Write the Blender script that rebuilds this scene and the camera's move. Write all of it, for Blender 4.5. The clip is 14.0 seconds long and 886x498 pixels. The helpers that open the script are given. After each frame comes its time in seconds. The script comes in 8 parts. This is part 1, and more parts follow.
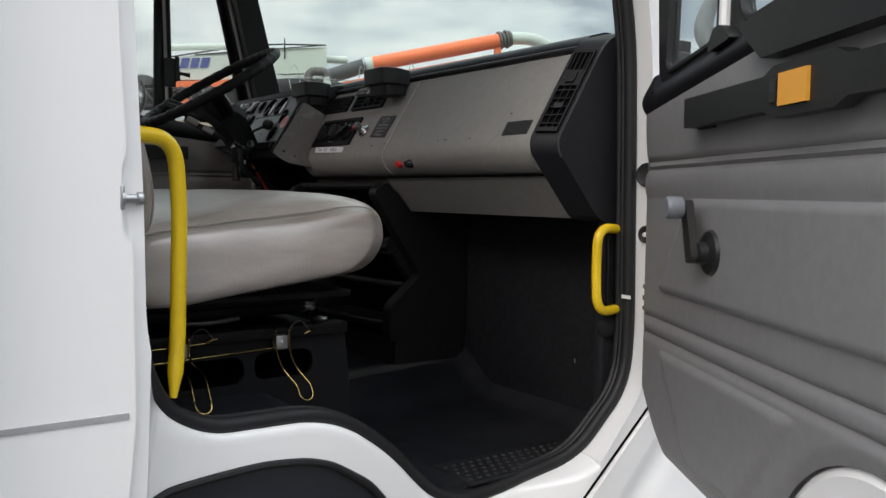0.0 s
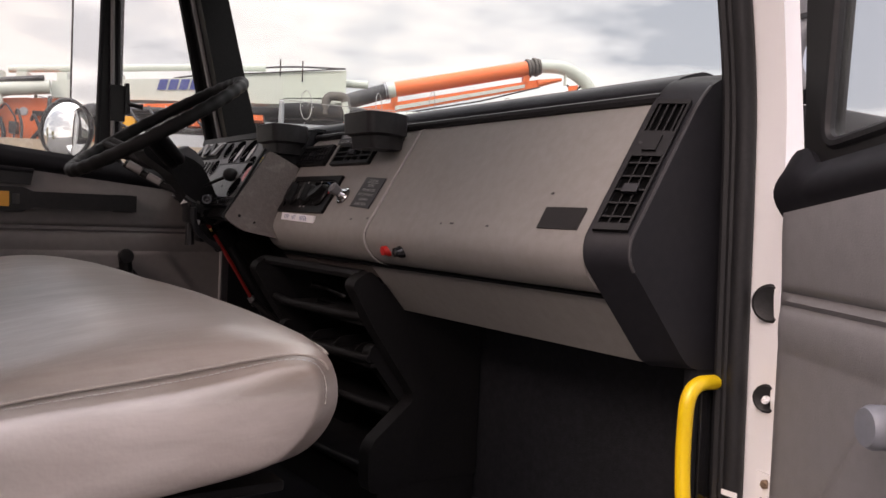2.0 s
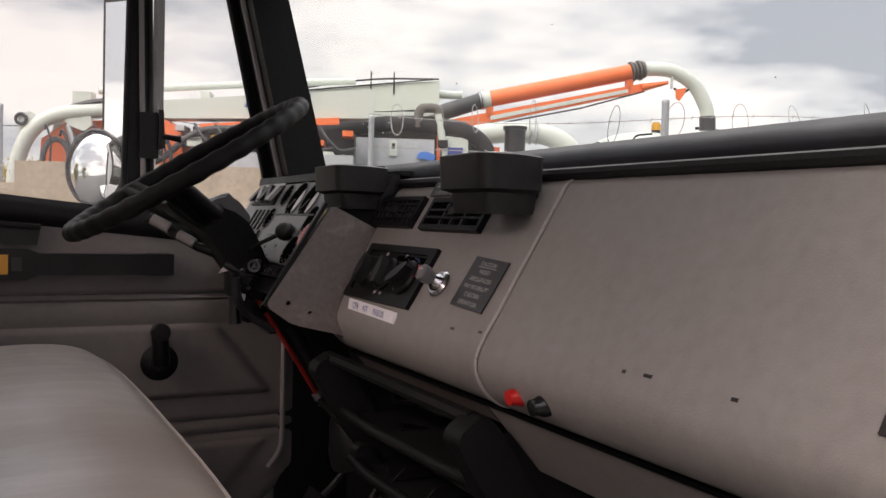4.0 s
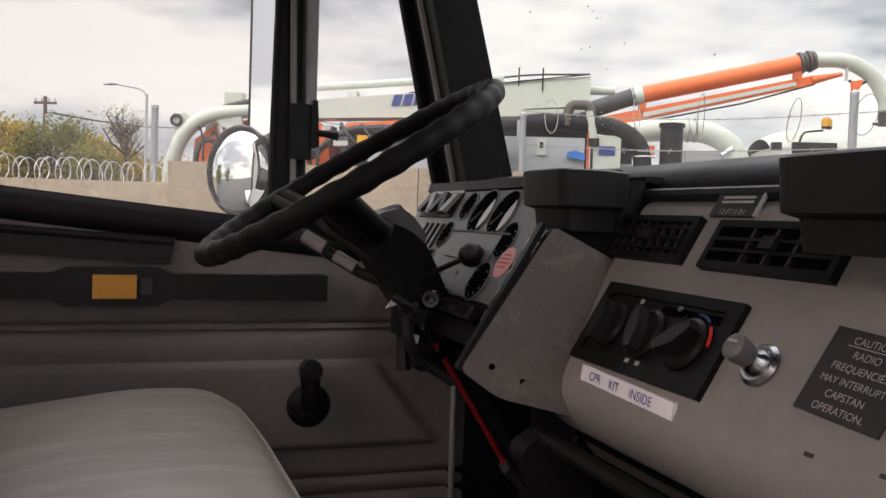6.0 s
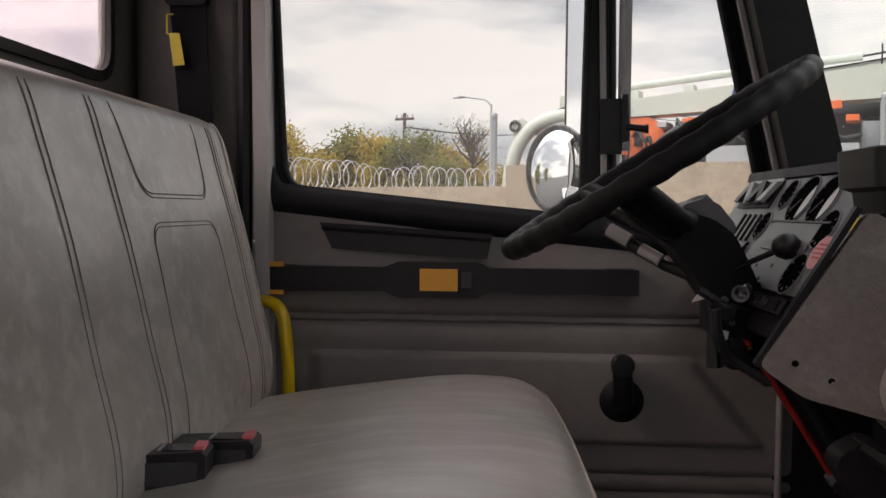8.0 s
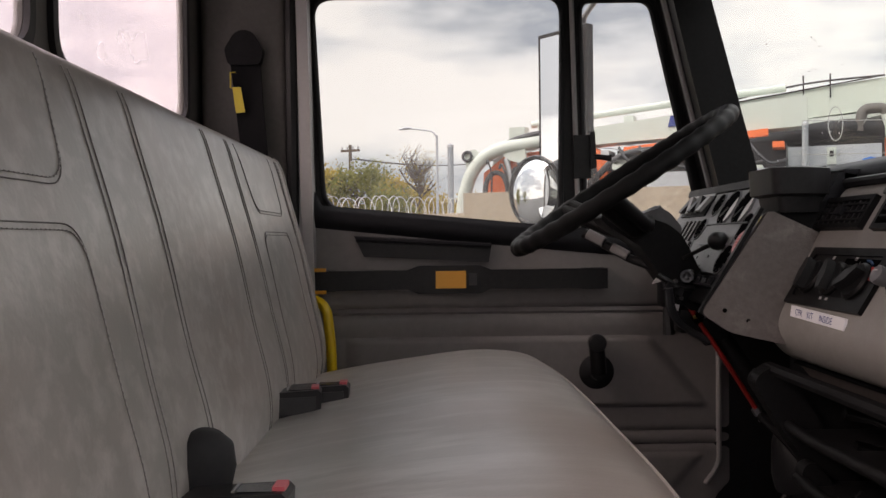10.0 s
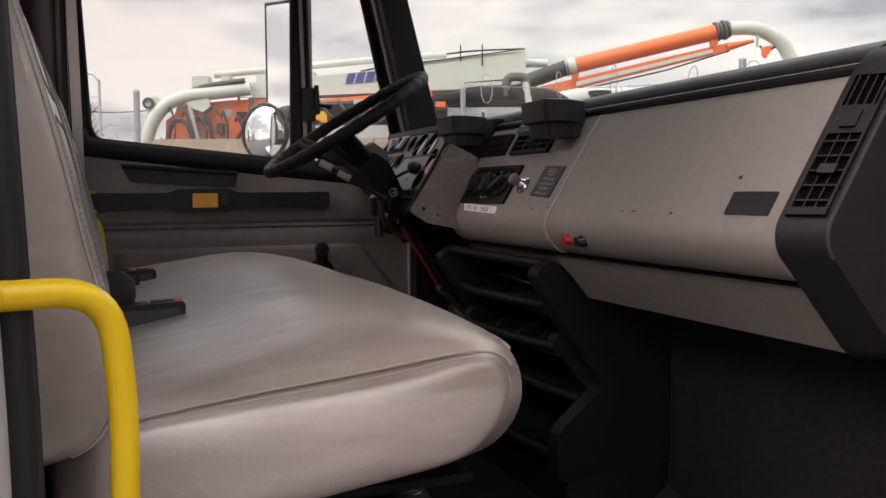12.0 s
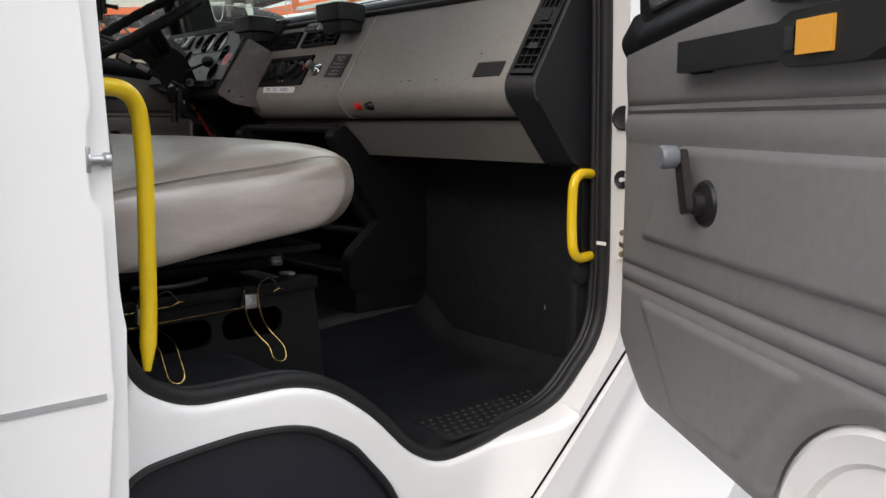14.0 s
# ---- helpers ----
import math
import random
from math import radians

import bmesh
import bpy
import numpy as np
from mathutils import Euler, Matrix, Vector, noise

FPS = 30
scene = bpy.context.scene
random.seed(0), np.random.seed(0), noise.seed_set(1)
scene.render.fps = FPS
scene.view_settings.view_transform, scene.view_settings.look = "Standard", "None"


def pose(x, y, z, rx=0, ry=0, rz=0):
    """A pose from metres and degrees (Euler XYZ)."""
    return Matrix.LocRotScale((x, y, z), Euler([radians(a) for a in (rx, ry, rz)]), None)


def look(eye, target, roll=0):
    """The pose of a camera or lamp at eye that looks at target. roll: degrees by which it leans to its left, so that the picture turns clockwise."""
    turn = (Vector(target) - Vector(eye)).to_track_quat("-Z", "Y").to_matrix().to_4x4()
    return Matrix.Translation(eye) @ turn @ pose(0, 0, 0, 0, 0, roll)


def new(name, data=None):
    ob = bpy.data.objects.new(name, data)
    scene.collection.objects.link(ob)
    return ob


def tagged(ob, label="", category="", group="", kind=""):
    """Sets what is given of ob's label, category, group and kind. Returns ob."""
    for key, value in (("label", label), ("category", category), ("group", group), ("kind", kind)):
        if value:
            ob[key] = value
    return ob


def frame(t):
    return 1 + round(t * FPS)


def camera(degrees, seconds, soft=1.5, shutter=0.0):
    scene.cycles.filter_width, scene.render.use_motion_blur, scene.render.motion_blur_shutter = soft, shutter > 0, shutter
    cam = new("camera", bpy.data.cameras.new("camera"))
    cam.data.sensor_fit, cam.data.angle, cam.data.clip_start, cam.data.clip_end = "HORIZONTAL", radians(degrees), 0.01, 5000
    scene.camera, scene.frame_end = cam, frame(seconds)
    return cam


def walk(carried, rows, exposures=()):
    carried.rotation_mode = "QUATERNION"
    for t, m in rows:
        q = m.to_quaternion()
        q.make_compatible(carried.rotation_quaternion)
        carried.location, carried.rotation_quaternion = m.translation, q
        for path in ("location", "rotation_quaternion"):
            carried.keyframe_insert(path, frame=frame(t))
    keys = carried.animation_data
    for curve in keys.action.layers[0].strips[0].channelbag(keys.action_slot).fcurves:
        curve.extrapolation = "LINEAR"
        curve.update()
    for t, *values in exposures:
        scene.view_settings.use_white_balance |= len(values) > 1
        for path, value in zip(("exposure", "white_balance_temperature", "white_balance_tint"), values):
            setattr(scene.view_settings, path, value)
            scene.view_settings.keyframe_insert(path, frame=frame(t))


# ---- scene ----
cam = camera(54.7, 14.0)
PATH = [
    (0, (0.159, -1.888, 1.716), (1.325, -0.269, 1.585), 0.7),
    (0.5, (0.244, -1.761, 1.73), (1.41, -0.141, 1.611), 0.5),
    (1, (0.387, -1.644, 1.769), (1.505, 0.012, 1.687), 1.3),
    (1.5, (0.484, -1.526, 1.798), (1.59, 0.139, 1.721), 2.1),
    (2, (0.546, -1.393, 1.843), (1.671, 0.259, 1.766), 2.4),
    (4.3, (0.829, -0.801, 1.954), (1.734, 0.981, 1.883), 1.2),
    (4.5, (0.829, -0.767, 1.957), (1.717, 1.024, 1.881), 1.0),
    (5, (0.832, -0.638, 1.962), (1.684, 1.169, 1.872), 1.1),
    (5.5, (0.829, -0.546, 1.968), (1.659, 1.272, 1.894), 1.8),
    (6, (0.873, -0.468, 1.973), (1.518, 1.424, 1.895), 2.0),
    (6.5, (0.911, -0.418, 1.972), (1.324, 1.537, 1.883), 1.3),
    (7, (0.902, -0.42, 1.972), (1.126, 1.565, 1.873), 0.9),
    (7.5, (0.924, -0.432, 1.969), (0.94, 1.566, 1.874), 0.3),
    (8, (0.921, -0.486, 1.964), (0.793, 1.508, 1.871), 0.5),
    (10.3, (0.783, -0.958, 1.925), (0.838, 1.041, 1.905), -0.9),
    (10.5, (0.773, -1.012, 1.922), (0.882, 0.985, 1.89), -0.7),
    (11, (0.748, -1.148, 1.907), (0.999, 0.835, 1.833), -0.5),
    (11.5, (0.673, -1.273, 1.891), (1.143, 0.668, 1.781), -0.1),
    (12, (0.552, -1.399, 1.863), (1.294, 0.453, 1.728), -0.3),
    (12.5, (0.457, -1.497, 1.839), (1.377, 0.269, 1.658), -0.1),
    (13, (0.362, -1.614, 1.808), (1.382, 0.092, 1.579), -0.1),
    (13.5, (0.243, -1.72, 1.789), (1.393, -0.107, 1.515), -0.5),
    (14, (0.13, -1.778, 1.747), (1.423, -0.281, 1.454), 0.1),
]
EXPOSURES = [
    (0, -0.20, 6800, 13), (1, -0.16, 7000, 17), (1.5, 0.16, 7400, 28), (2, 0.19, 7600, 32), (4.5, 0.13, 7550, 30), (6, 0.10, 7500, 29), (8, 0.08, 7550, 28),
    (10.5, 0.14, 7550, 28), (11.5, 0.08, 7600, 30), (12.5, -0.02, 7800, 30), (13.2, 0.0, 7150, 19), (14, 0.02, 7050, 15),
]
walk(cam, [(t, look(eye, target, roll)) for t, eye, target, roll in PATH], EXPOSURES)

# ---- world, sun, exposure ----
SUN_DIR = Vector((-0.84, -0.30, 0.56)).normalized()   # towards the veiled sun


def build_world():
    w = bpy.data.worlds.new("sky")
    scene.world = w
    w.use_nodes = True
    nt = w.node_tree
    nt.nodes.clear()
    N, L = nt.nodes.new, nt.links.new
    out, bg = N("ShaderNodeOutputWorld"), N("ShaderNodeBackground")
    sky = N("ShaderNodeTexSky")
    sky.sky_type, sky.sun_disc = "NISHITA", False
    sky.sun_elevation = math.asin(SUN_DIR.z)
    sky.sun_rotation = math.atan2(SUN_DIR.x, SUN_DIR.y)
    sky.air_density, sky.dust_density = 1.0, 3.0
    tc, mp = N("ShaderNodeTexCoord"), N("ShaderNodeMapping")
    mp.inputs["Scale"].default_value = (1.0, 1.0, 3.4)
    n1, n2 = N("ShaderNodeTexNoise"), N("ShaderNodeTexNoise")
    for n, sc, dt in ((n1, 3.0, 9), (n2, 1.3, 4)):
        n.inputs["Scale"].default_value, n.inputs["Detail"].default_value = sc, dt
        n.inputs["Roughness"].default_value = 0.58
        L(mp.outputs[0], n.inputs["Vector"])
    L(tc.outputs["Generated"], mp.inputs["Vector"])
    add = N("ShaderNodeMath")
    add.operation = "ADD"
    L(n1.outputs["Fac"], add.inputs[0]), L(n2.outputs["Fac"], add.inputs[1])
    ramp = N("ShaderNodeValToRGB")
    e = ramp.color_ramp.elements
    e[0].position, e[0].color = 0.45, (3.1, 3.65, 4.35, 1)
    e[1].position, e[1].color = 0.565, (8.15, 8.5, 8.7, 1)
    m = e.new(0.505)
    m.color = (5.85, 6.45, 7.0, 1)
    half = N("ShaderNodeMath")
    half.operation = "MULTIPLY"
    half.inputs[1].default_value = 0.5
    L(add.outputs[0], half.inputs[0]), L(half.outputs[0], ramp.inputs[0])
    mix = N("ShaderNodeMixRGB")
    mix.inputs[0].default_value = 0.90
    L(sky.outputs[0], mix.inputs[1]), L(ramp.outputs[0], mix.inputs[2])
    # an overcast sky is brighter overhead than at the horizon, and brightest round the veiled sun
    sep, lift = N("ShaderNodeSeparateXYZ"), N("ShaderNodeMapRange")
    lift.inputs["From Min"].default_value, lift.inputs["From Max"].default_value = 0.26, 0.85
    lift.inputs["To Min"].default_value, lift.inputs["To Max"].default_value = 1.02, 3.7
    L(tc.outputs["Generated"], sep.inputs[0]), L(sep.outputs["Z"], lift.inputs["Value"])
    dot, glow = N("ShaderNodeVectorMath"), N("ShaderNodeMapRange")
    dot.operation = "DOT_PRODUCT"
    dot.inputs[1].default_value = SUN_DIR
    glow.inputs["From Min"].default_value, glow.inputs["From Max"].default_value = 0.2, 1.0
    glow.inputs["To Min"].default_value, glow.inputs["To Max"].default_value = 1.0, 1.5
    L(tc.outputs["Generated"], dot.inputs[0]), L(dot.outputs["Value"], glow.inputs["Value"])
    # thinner cloud ahead of the truck
    fd, thin = N("ShaderNodeVectorMath"), N("ShaderNodeMapRange")
    fd.operation = "DOT_PRODUCT"
    fd.inputs[1].default_value = Vector((0.90, 0.40, 0.18)).normalized()
    thin.inputs["From Min"].default_value, thin.inputs["From Max"].default_value = 0.35, 1.0
    thin.inputs["To Min"].default_value, thin.inputs["To Max"].default_value = 1.0, 1.2
    L(tc.outputs["Generated"], fd.inputs[0]), L(fd.outputs["Value"], thin.inputs["Value"])
    both, all3, scaled = N("ShaderNodeMath"), N("ShaderNodeMath"), N("ShaderNodeVectorMath")
    both.operation, all3.operation, scaled.operation = "MULTIPLY", "MULTIPLY", "SCALE"
    L(lift.outputs[0], both.inputs[0]), L(glow.outputs[0], both.inputs[1])
    L(both.outputs[0], all3.inputs[0]), L(thin.outputs[0], all3.inputs[1])
    L(mix.outputs[0], scaled.inputs[0]), L(all3.outputs[0], scaled.inputs["Scale"])
    L(scaled.outputs[0], bg.inputs["Color"])
    bg.inputs["Strength"].default_value = 0.115
    L(bg.outputs[0], out.inputs["Surface"])


build_world()
sun = new("sun", bpy.data.lights.new("sun", "SUN"))
sun.data.energy, sun.data.angle, sun.data.color = 1.0, radians(24), (1.0, 0.96, 0.90)
sun.matrix_world = look((0, 0, 30), Vector((0, 0, 30)) - SUN_DIR)


# ---- materials ----
MATS = {}


def mat(name, color, rough=0.6, metal=0.0, var=0.12, scale=8.0, bump=0.0, bscale=200.0, spec=0.5, coat=0.0, stain=None, stain_scale=2.0,
        stain_at=(0.56, 0.70), rvar=0.08, randvar=0.0, wrinkle=0.0, wscale=9.0):
    """A surface with variation at two scales, fine relief and, if given, stains."""
    if name in MATS:
        return MATS[name]
    m = bpy.data.materials.new(name)
    MATS[name] = m
    m.use_nodes = True
    nt = m.node_tree
    N, L = nt.nodes.new, nt.links.new
    b = nt.nodes["Principled BSDF"]
    tc = N("ShaderNodeTexCoord")
    vec = tc.outputs["Object"]

    def nz(sc, det, rgh=0.55):
        n = N("ShaderNodeTexNoise")
        n.inputs["Scale"].default_value, n.inputs["Detail"].default_value, n.inputs["Roughness"].default_value = sc, det, rgh
        L(vec, n.inputs["Vector"])
        return n.outputs["Fac"]

    big, fine = nz(scale, 5), nz(scale * 14, 4)
    mm = N("ShaderNodeMixRGB")
    c = Vector(color)
    mm.inputs[1].default_value = (*(c * (1 - var)), 1)
    mm.inputs[2].default_value = (*[min(1, v) for v in c * (1 + var)], 1)
    L(big, mm.inputs[0])
    m2 = N("ShaderNodeMixRGB")
    m2.blend_type, m2.inputs[0].default_value = "OVERLAY", min(1.0, var * 2.2)
    L(mm.outputs[0], m2.inputs[1]), L(fine, m2.inputs[2])
    col = m2.outputs[0]
    if randvar:
        oi = N("ShaderNodeObjectInfo")
        hs = N("ShaderNodeHueSaturation")
        mr = N("ShaderNodeMapRange")
        mr.inputs["To Min"].default_value, mr.inputs["To Max"].default_value = 1 - randvar, 1 + randvar
        L(oi.outputs["Random"], mr.inputs["Value"]), L(mr.outputs[0], hs.inputs["Value"]), L(col, hs.inputs["Color"])
        col = hs.outputs[0]
    if stain:
        ms = N("ShaderNodeMixRGB")
        r = N("ShaderNodeMapRange")
        r.inputs["From Min"].default_value, r.inputs["From Max"].default_value = stain_at
        r.inputs["To Max"].default_value = stain[3] if len(stain) > 3 else 0.7
        L(nz(stain_scale, 8, 0.62), r.inputs["Value"]), L(r.outputs[0], ms.inputs[0])
        L(col, ms.inputs[1])
        ms.inputs[2].default_value = (*stain[:3], 1)
        col = ms.outputs[0]
    L(col, b.inputs["Base Color"])
    if rough < 0.28 + rvar and rough > 0.08:
        rough, rvar = (max(rough, 0.325), 0.035) if rough > 0.265 else (min(rough, 0.225), 0.035)
    rr = N("ShaderNodeMapRange")
    rr.inputs["To Min"].default_value, rr.inputs["To Max"].default_value = max(0.02, rough - rvar), min(1, rough + rvar)
    L(nz(scale * 2.3, 6), rr.inputs["Value"]), L(rr.outputs[0], b.inputs["Roughness"])
    b.inputs["Metallic"].default_value = metal
    b.inputs["Specular IOR Level"].default_value = spec
    b.inputs["Coat Weight"].default_value = coat
    b.inputs["Coat Roughness"].default_value = 0.08
    if bump:
        bp = N("ShaderNodeBump")
        bp.inputs["Strength"].default_value, bp.inputs["Distance"].default_value = bump, 0.002
        L(nz(bscale, 3), bp.inputs["Height"]), L(bp.outputs[0], b.inputs["Normal"])
        if wrinkle:
            # soft creases and dents, broad and fine
            b2 = N("ShaderNodeBump")
            b2.inputs["Strength"].default_value, b2.inputs["Distance"].default_value = wrinkle, 0.02
            w = N("ShaderNodeTexNoise")
            w.noise_type = "RIDGED_MULTIFRACTAL"
            w.inputs["Scale"].default_value, w.inputs["Detail"].default_value, w.inputs["Distortion"].default_value = wscale, 2.0, 0.8
            L(vec, w.inputs["Vector"])
            ad = N("ShaderNodeMath")
            ad.operation = "MULTIPLY_ADD"
            ad.inputs[1].default_value = 0.12
            L(w.outputs["Fac"], ad.inputs[0]), L(nz(wscale * 0.5, 3), ad.inputs[2])
            L(ad.outputs[0], b2.inputs["Height"]), L(b2.outputs[0], bp.inputs["Normal"])
    return m


def glass_mat(name, tint=(0.93, 0.97, 0.95), dust=0.0):
    m = bpy.data.materials.new(name)
    m.use_nodes = True
    nt = m.node_tree
    nt.nodes.clear()
    N, L = nt.nodes.new, nt.links.new
    o, mx, t, g, f = (N(k) for k in ("ShaderNodeOutputMaterial", "ShaderNodeMixShader", "ShaderNodeBsdfTransparent", "ShaderNodeBsdfGlossy", "ShaderNodeLayerWeight"))
    pw, ml = N("ShaderNodeMath"), N("ShaderNodeMath")
    pw.operation, pw.inputs[1].default_value = "POWER", 5.0
    ml.operation, ml.inputs[1].default_value, ml.inputs[2].default_value = "MULTIPLY_ADD", 0.45, 0.02
    t.inputs["Color"].default_value = (*tint, 1)
    g.inputs["Roughness"].default_value = 0.02
    f.inputs["Blend"].default_value = 0.5
    L(f.outputs["Facing"], pw.inputs[0]), L(pw.outputs[0], ml.inputs[0]), L(ml.outputs[0], mx.inputs[0]), L(t.outputs[0], mx.inputs[1]), L(g.outputs[0], mx.inputs[2])
    last = mx.outputs[0]
    if dust:
        # a thin film of dust that scatters the daylight
        tr, m2, nz, r = N("ShaderNodeBsdfTranslucent"), N("ShaderNodeMixShader"), N("ShaderNodeTexNoise"), N("ShaderNodeMapRange")
        tr.inputs["Color"].default_value = (0.95, 0.92, 0.90, 1)
        nz.inputs["Scale"].default_value, nz.inputs["Detail"].default_value = 2.5, 4
        r.inputs["From Min"].default_value, r.inputs["From Max"].default_value = 0.3, 0.7
        r.inputs["To Min"].default_value, r.inputs["To Max"].default_value = dust * 0.5, dust * 1.5
        L(nz.outputs["Fac"], r.inputs["Value"]), L(r.outputs[0], m2.inputs[0]), L(last, m2.inputs[1]), L(tr.outputs[0], m2.inputs[2])
        last = m2.outputs[0]
    L(last, o.inputs["Surface"])
    return m


def vinyl_mat(name, clean, gloss, grime):
    """Old grey vinyl: greenish grey, browned by wear in patches, with creases, scratches and uneven gloss."""
    m = bpy.data.materials.new(name)
    m.use_nodes = True
    nt = m.node_tree
    N, L = nt.nodes.new, nt.links.new
    b = nt.nodes["Principled BSDF"]
    tc = N("ShaderNodeTexCoord")

    def nz(sc, det, rgh=0.55, dist=0.0, stretch=(1, 1, 1)):
        mp, n = N("ShaderNodeMapping"), N("ShaderNodeTexNoise")
        mp.inputs["Scale"].default_value = stretch
        n.inputs["Scale"].default_value, n.inputs["Detail"].default_value = sc, det
        n.inputs["Roughness"].default_value, n.inputs["Distortion"].default_value = rgh, dist
        L(tc.outputs["Object"], mp.inputs[0]), L(mp.outputs[0], n.inputs["Vector"])
        return n.outputs["Fac"]

    def span(v, a, c, lo, hi):
        r = N("ShaderNodeMapRange")
        for k, q in (("From Min", a), ("From Max", c), ("To Min", lo), ("To Max", hi)):
            r.inputs[k].default_value = q
        L(v, r.inputs["Value"])
        return r.outputs[0]

    def mix(f, a, c):
        x = N("ShaderNodeMixRGB")
        for k, q in ((0, f), (1, a), (2, c)):
            if isinstance(q, (tuple, float)):
                x.inputs[k].default_value = q
            else:
                L(q, x.inputs[k])
        return x.outputs[0]
    col = mix(span(nz(2.2, 4), 0.38, 0.62, 0, 1), (0.300, 0.293, 0.264, 1), (0.405, 0.342, 0.312, 1))
    col = mix(clean, col, (0.50, 0.49, 0.45, 1))
    col = mix(span(nz(3.6, 3, 0.5, 0.3), 0.40, 0.72, 0, 0.70 * (1 - clean)), col, (0.215, 0.185, 0.155, 1))
    col = mix(span(nz(10, 3, 0.5, 0.3, (1, 0.45, 1)), 0.40, 0.80, 0, grime), col, (0.19, 0.172, 0.148, 1))
    # rubbed streaks running fore and aft, pale and grey-green
    col = mix(span(nz(34, 4, 0.6, 0.25, (0.22, 1, 1)), 0.45, 0.66, 0, 0.60), col, (0.50, 0.475, 0.44, 1))
    col = mix(span(nz(21, 4, 0.6, 0.3, (0.3, 1, 1)), 0.46, 0.86, 0, 0.34), col, (0.175, 0.172, 0.155, 1))
    # the front edge of the cushion is rubbed brown
    sx, mu, m3 = N("ShaderNodeSeparateXYZ"), N("ShaderNodeMath"), N("ShaderNodeMath")
    L(tc.outputs["Object"], sx.inputs[0])
    mu.operation = m3.operation = "MULTIPLY"
    # paler, pinker vinyl on the sides of the cushion, rubbed brown along its front and end
    col = mix(span(sx.outputs["Z"], 0.264, 0.244, 0, 0.5), col, (0.455, 0.378, 0.345, 1))
    mx = N("ShaderNodeMath")
    mx.operation = "MAXIMUM"
    L(span(sx.outputs["X"], 0.08, 0.21, 0, 1), mx.inputs[0]), L(span(sx.outputs["Y"], -0.50, -0.69, 0, 0.8), mx.inputs[1])
    L(mx.outputs[0], mu.inputs[0]), L(span(sx.outputs["Z"], 0.250, 0.272, 0, 1), mu.inputs[1])
    m4 = N("ShaderNodeMath")
    m4.operation = "MULTIPLY"
    L(mu.outputs[0], m4.inputs[0]), L(span(sx.outputs["Y"], 0.30, -0.10, 0.1, 1), m4.inputs[1])
    L(m4.outputs[0], m3.inputs[0]), L(span(nz(3, 2, 0.5), 0.3, 0.7, 0.45, 0.95), m3.inputs[1])
    col = mix(m3.outputs[0], col, (0.24, 0.180, 0.148, 1))
    L(col, b.inputs["Base Color"])
    L(span(nz(9, 4, 0.55, 0.3, (1, 0.5, 1)), 0.30, 0.72, 0.305, 0.45), b.inputs["Roughness"])
    b.inputs["Specular IOR Level"].default_value = gloss
    b.inputs["Coat Weight"].default_value, b.inputs["Coat Roughness"].default_value = 0.6 * gloss, 0.33
    bp, b2 = N("ShaderNodeBump"), N("ShaderNodeBump")
    bp.inputs["Strength"].default_value, bp.inputs["Distance"].default_value = 0.22, 0.0015
    L(nz(150, 1), bp.inputs["Height"])
    ad = N("ShaderNodeMath")
    ad.operation = "MULTIPLY_ADD"
    ad.inputs[1].default_value = 0.05
    L(nz(15, 1, 0.5, 0.3, (0.5, 1, 1)), ad.inputs[0]), L(nz(3.4, 2), ad.inputs[2])
    b2.inputs["Strength"].default_value, b2.inputs["Distance"].default_value = 0.30, 0.02
    L(ad.outputs[0], b2.inputs["Height"]), L(b2.outputs[0], bp.inputs["Normal"]), L(bp.outputs[0], b.inputs["Normal"])
    return m


VINYL = vinyl_mat("seat_vinyl", 0.10, 1.0, 0.6)
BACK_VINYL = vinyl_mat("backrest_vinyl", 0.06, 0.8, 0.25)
DOOR_VINYL = mat("door_vinyl", (0.188, 0.183, 0.186), 0.5, var=0.06, scale=4, bump=0.2, bscale=500, wrinkle=0.05, wscale=4.0)
# same vinyl, lightened and warmed to carry the light inside the cab
DRIVER_VINYL_LIT = mat("driver_door_vinyl_lit", (0.208, 0.190, 0.184), 0.5, var=0.06, scale=4, bump=0.2, bscale=500, wrinkle=0.05, wscale=4.0)
DASH = mat("dash_plastic", (0.236, 0.222, 0.206), 0.55, var=0.07, scale=5, bump=0.25, bscale=600, stain=(0.155, 0.143, 0.131, 0.35), stain_scale=7, stain_at=(0.58, 0.75))
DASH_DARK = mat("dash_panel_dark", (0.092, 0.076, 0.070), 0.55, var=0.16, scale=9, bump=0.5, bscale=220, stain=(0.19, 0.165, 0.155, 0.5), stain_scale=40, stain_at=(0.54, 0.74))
BLACK = mat("black_plastic", (0.0130, 0.0127, 0.0132), 0.42, spec=0.32, var=0.25, scale=9, bump=0.10, bscale=700, stain=(0.022, 0.021, 0.020, 0.5), stain_scale=12, stain_at=(0.55, 0.75), rvar=0.14)
BLACK_SOFT = mat("black_padded_plastic", (0.0140, 0.0140, 0.0165), 0.5, spec=0.20, var=0.15, scale=6, bump=0.12, bscale=800, rvar=0.12)
DEEP = mat("deep_black_plastic", (0.0078, 0.0075, 0.0078), 0.42, spec=0.13, var=0.25, scale=9, bump=0.10, bscale=700, rvar=0.06)
GLOSSBLACK = mat("black_gloss_plastic", (0.012, 0.012, 0.013), 0.22, var=0.1, scale=9)
RUBBER = mat("black_rubber", (0.014, 0.014, 0.015), 0.5, spec=0.32, var=0.2, scale=14, bump=0.2, bscale=300)
MAT_RUBBER = mat("floor_rubber", (0.0125, 0.0134, 0.0160), 0.42, spec=0.36, var=0.35, scale=7, bump=0.5, bscale=260, stain=(0.042, 0.042, 0.045, 0.7), stain_scale=5, stain_at=(0.48, 0.78))
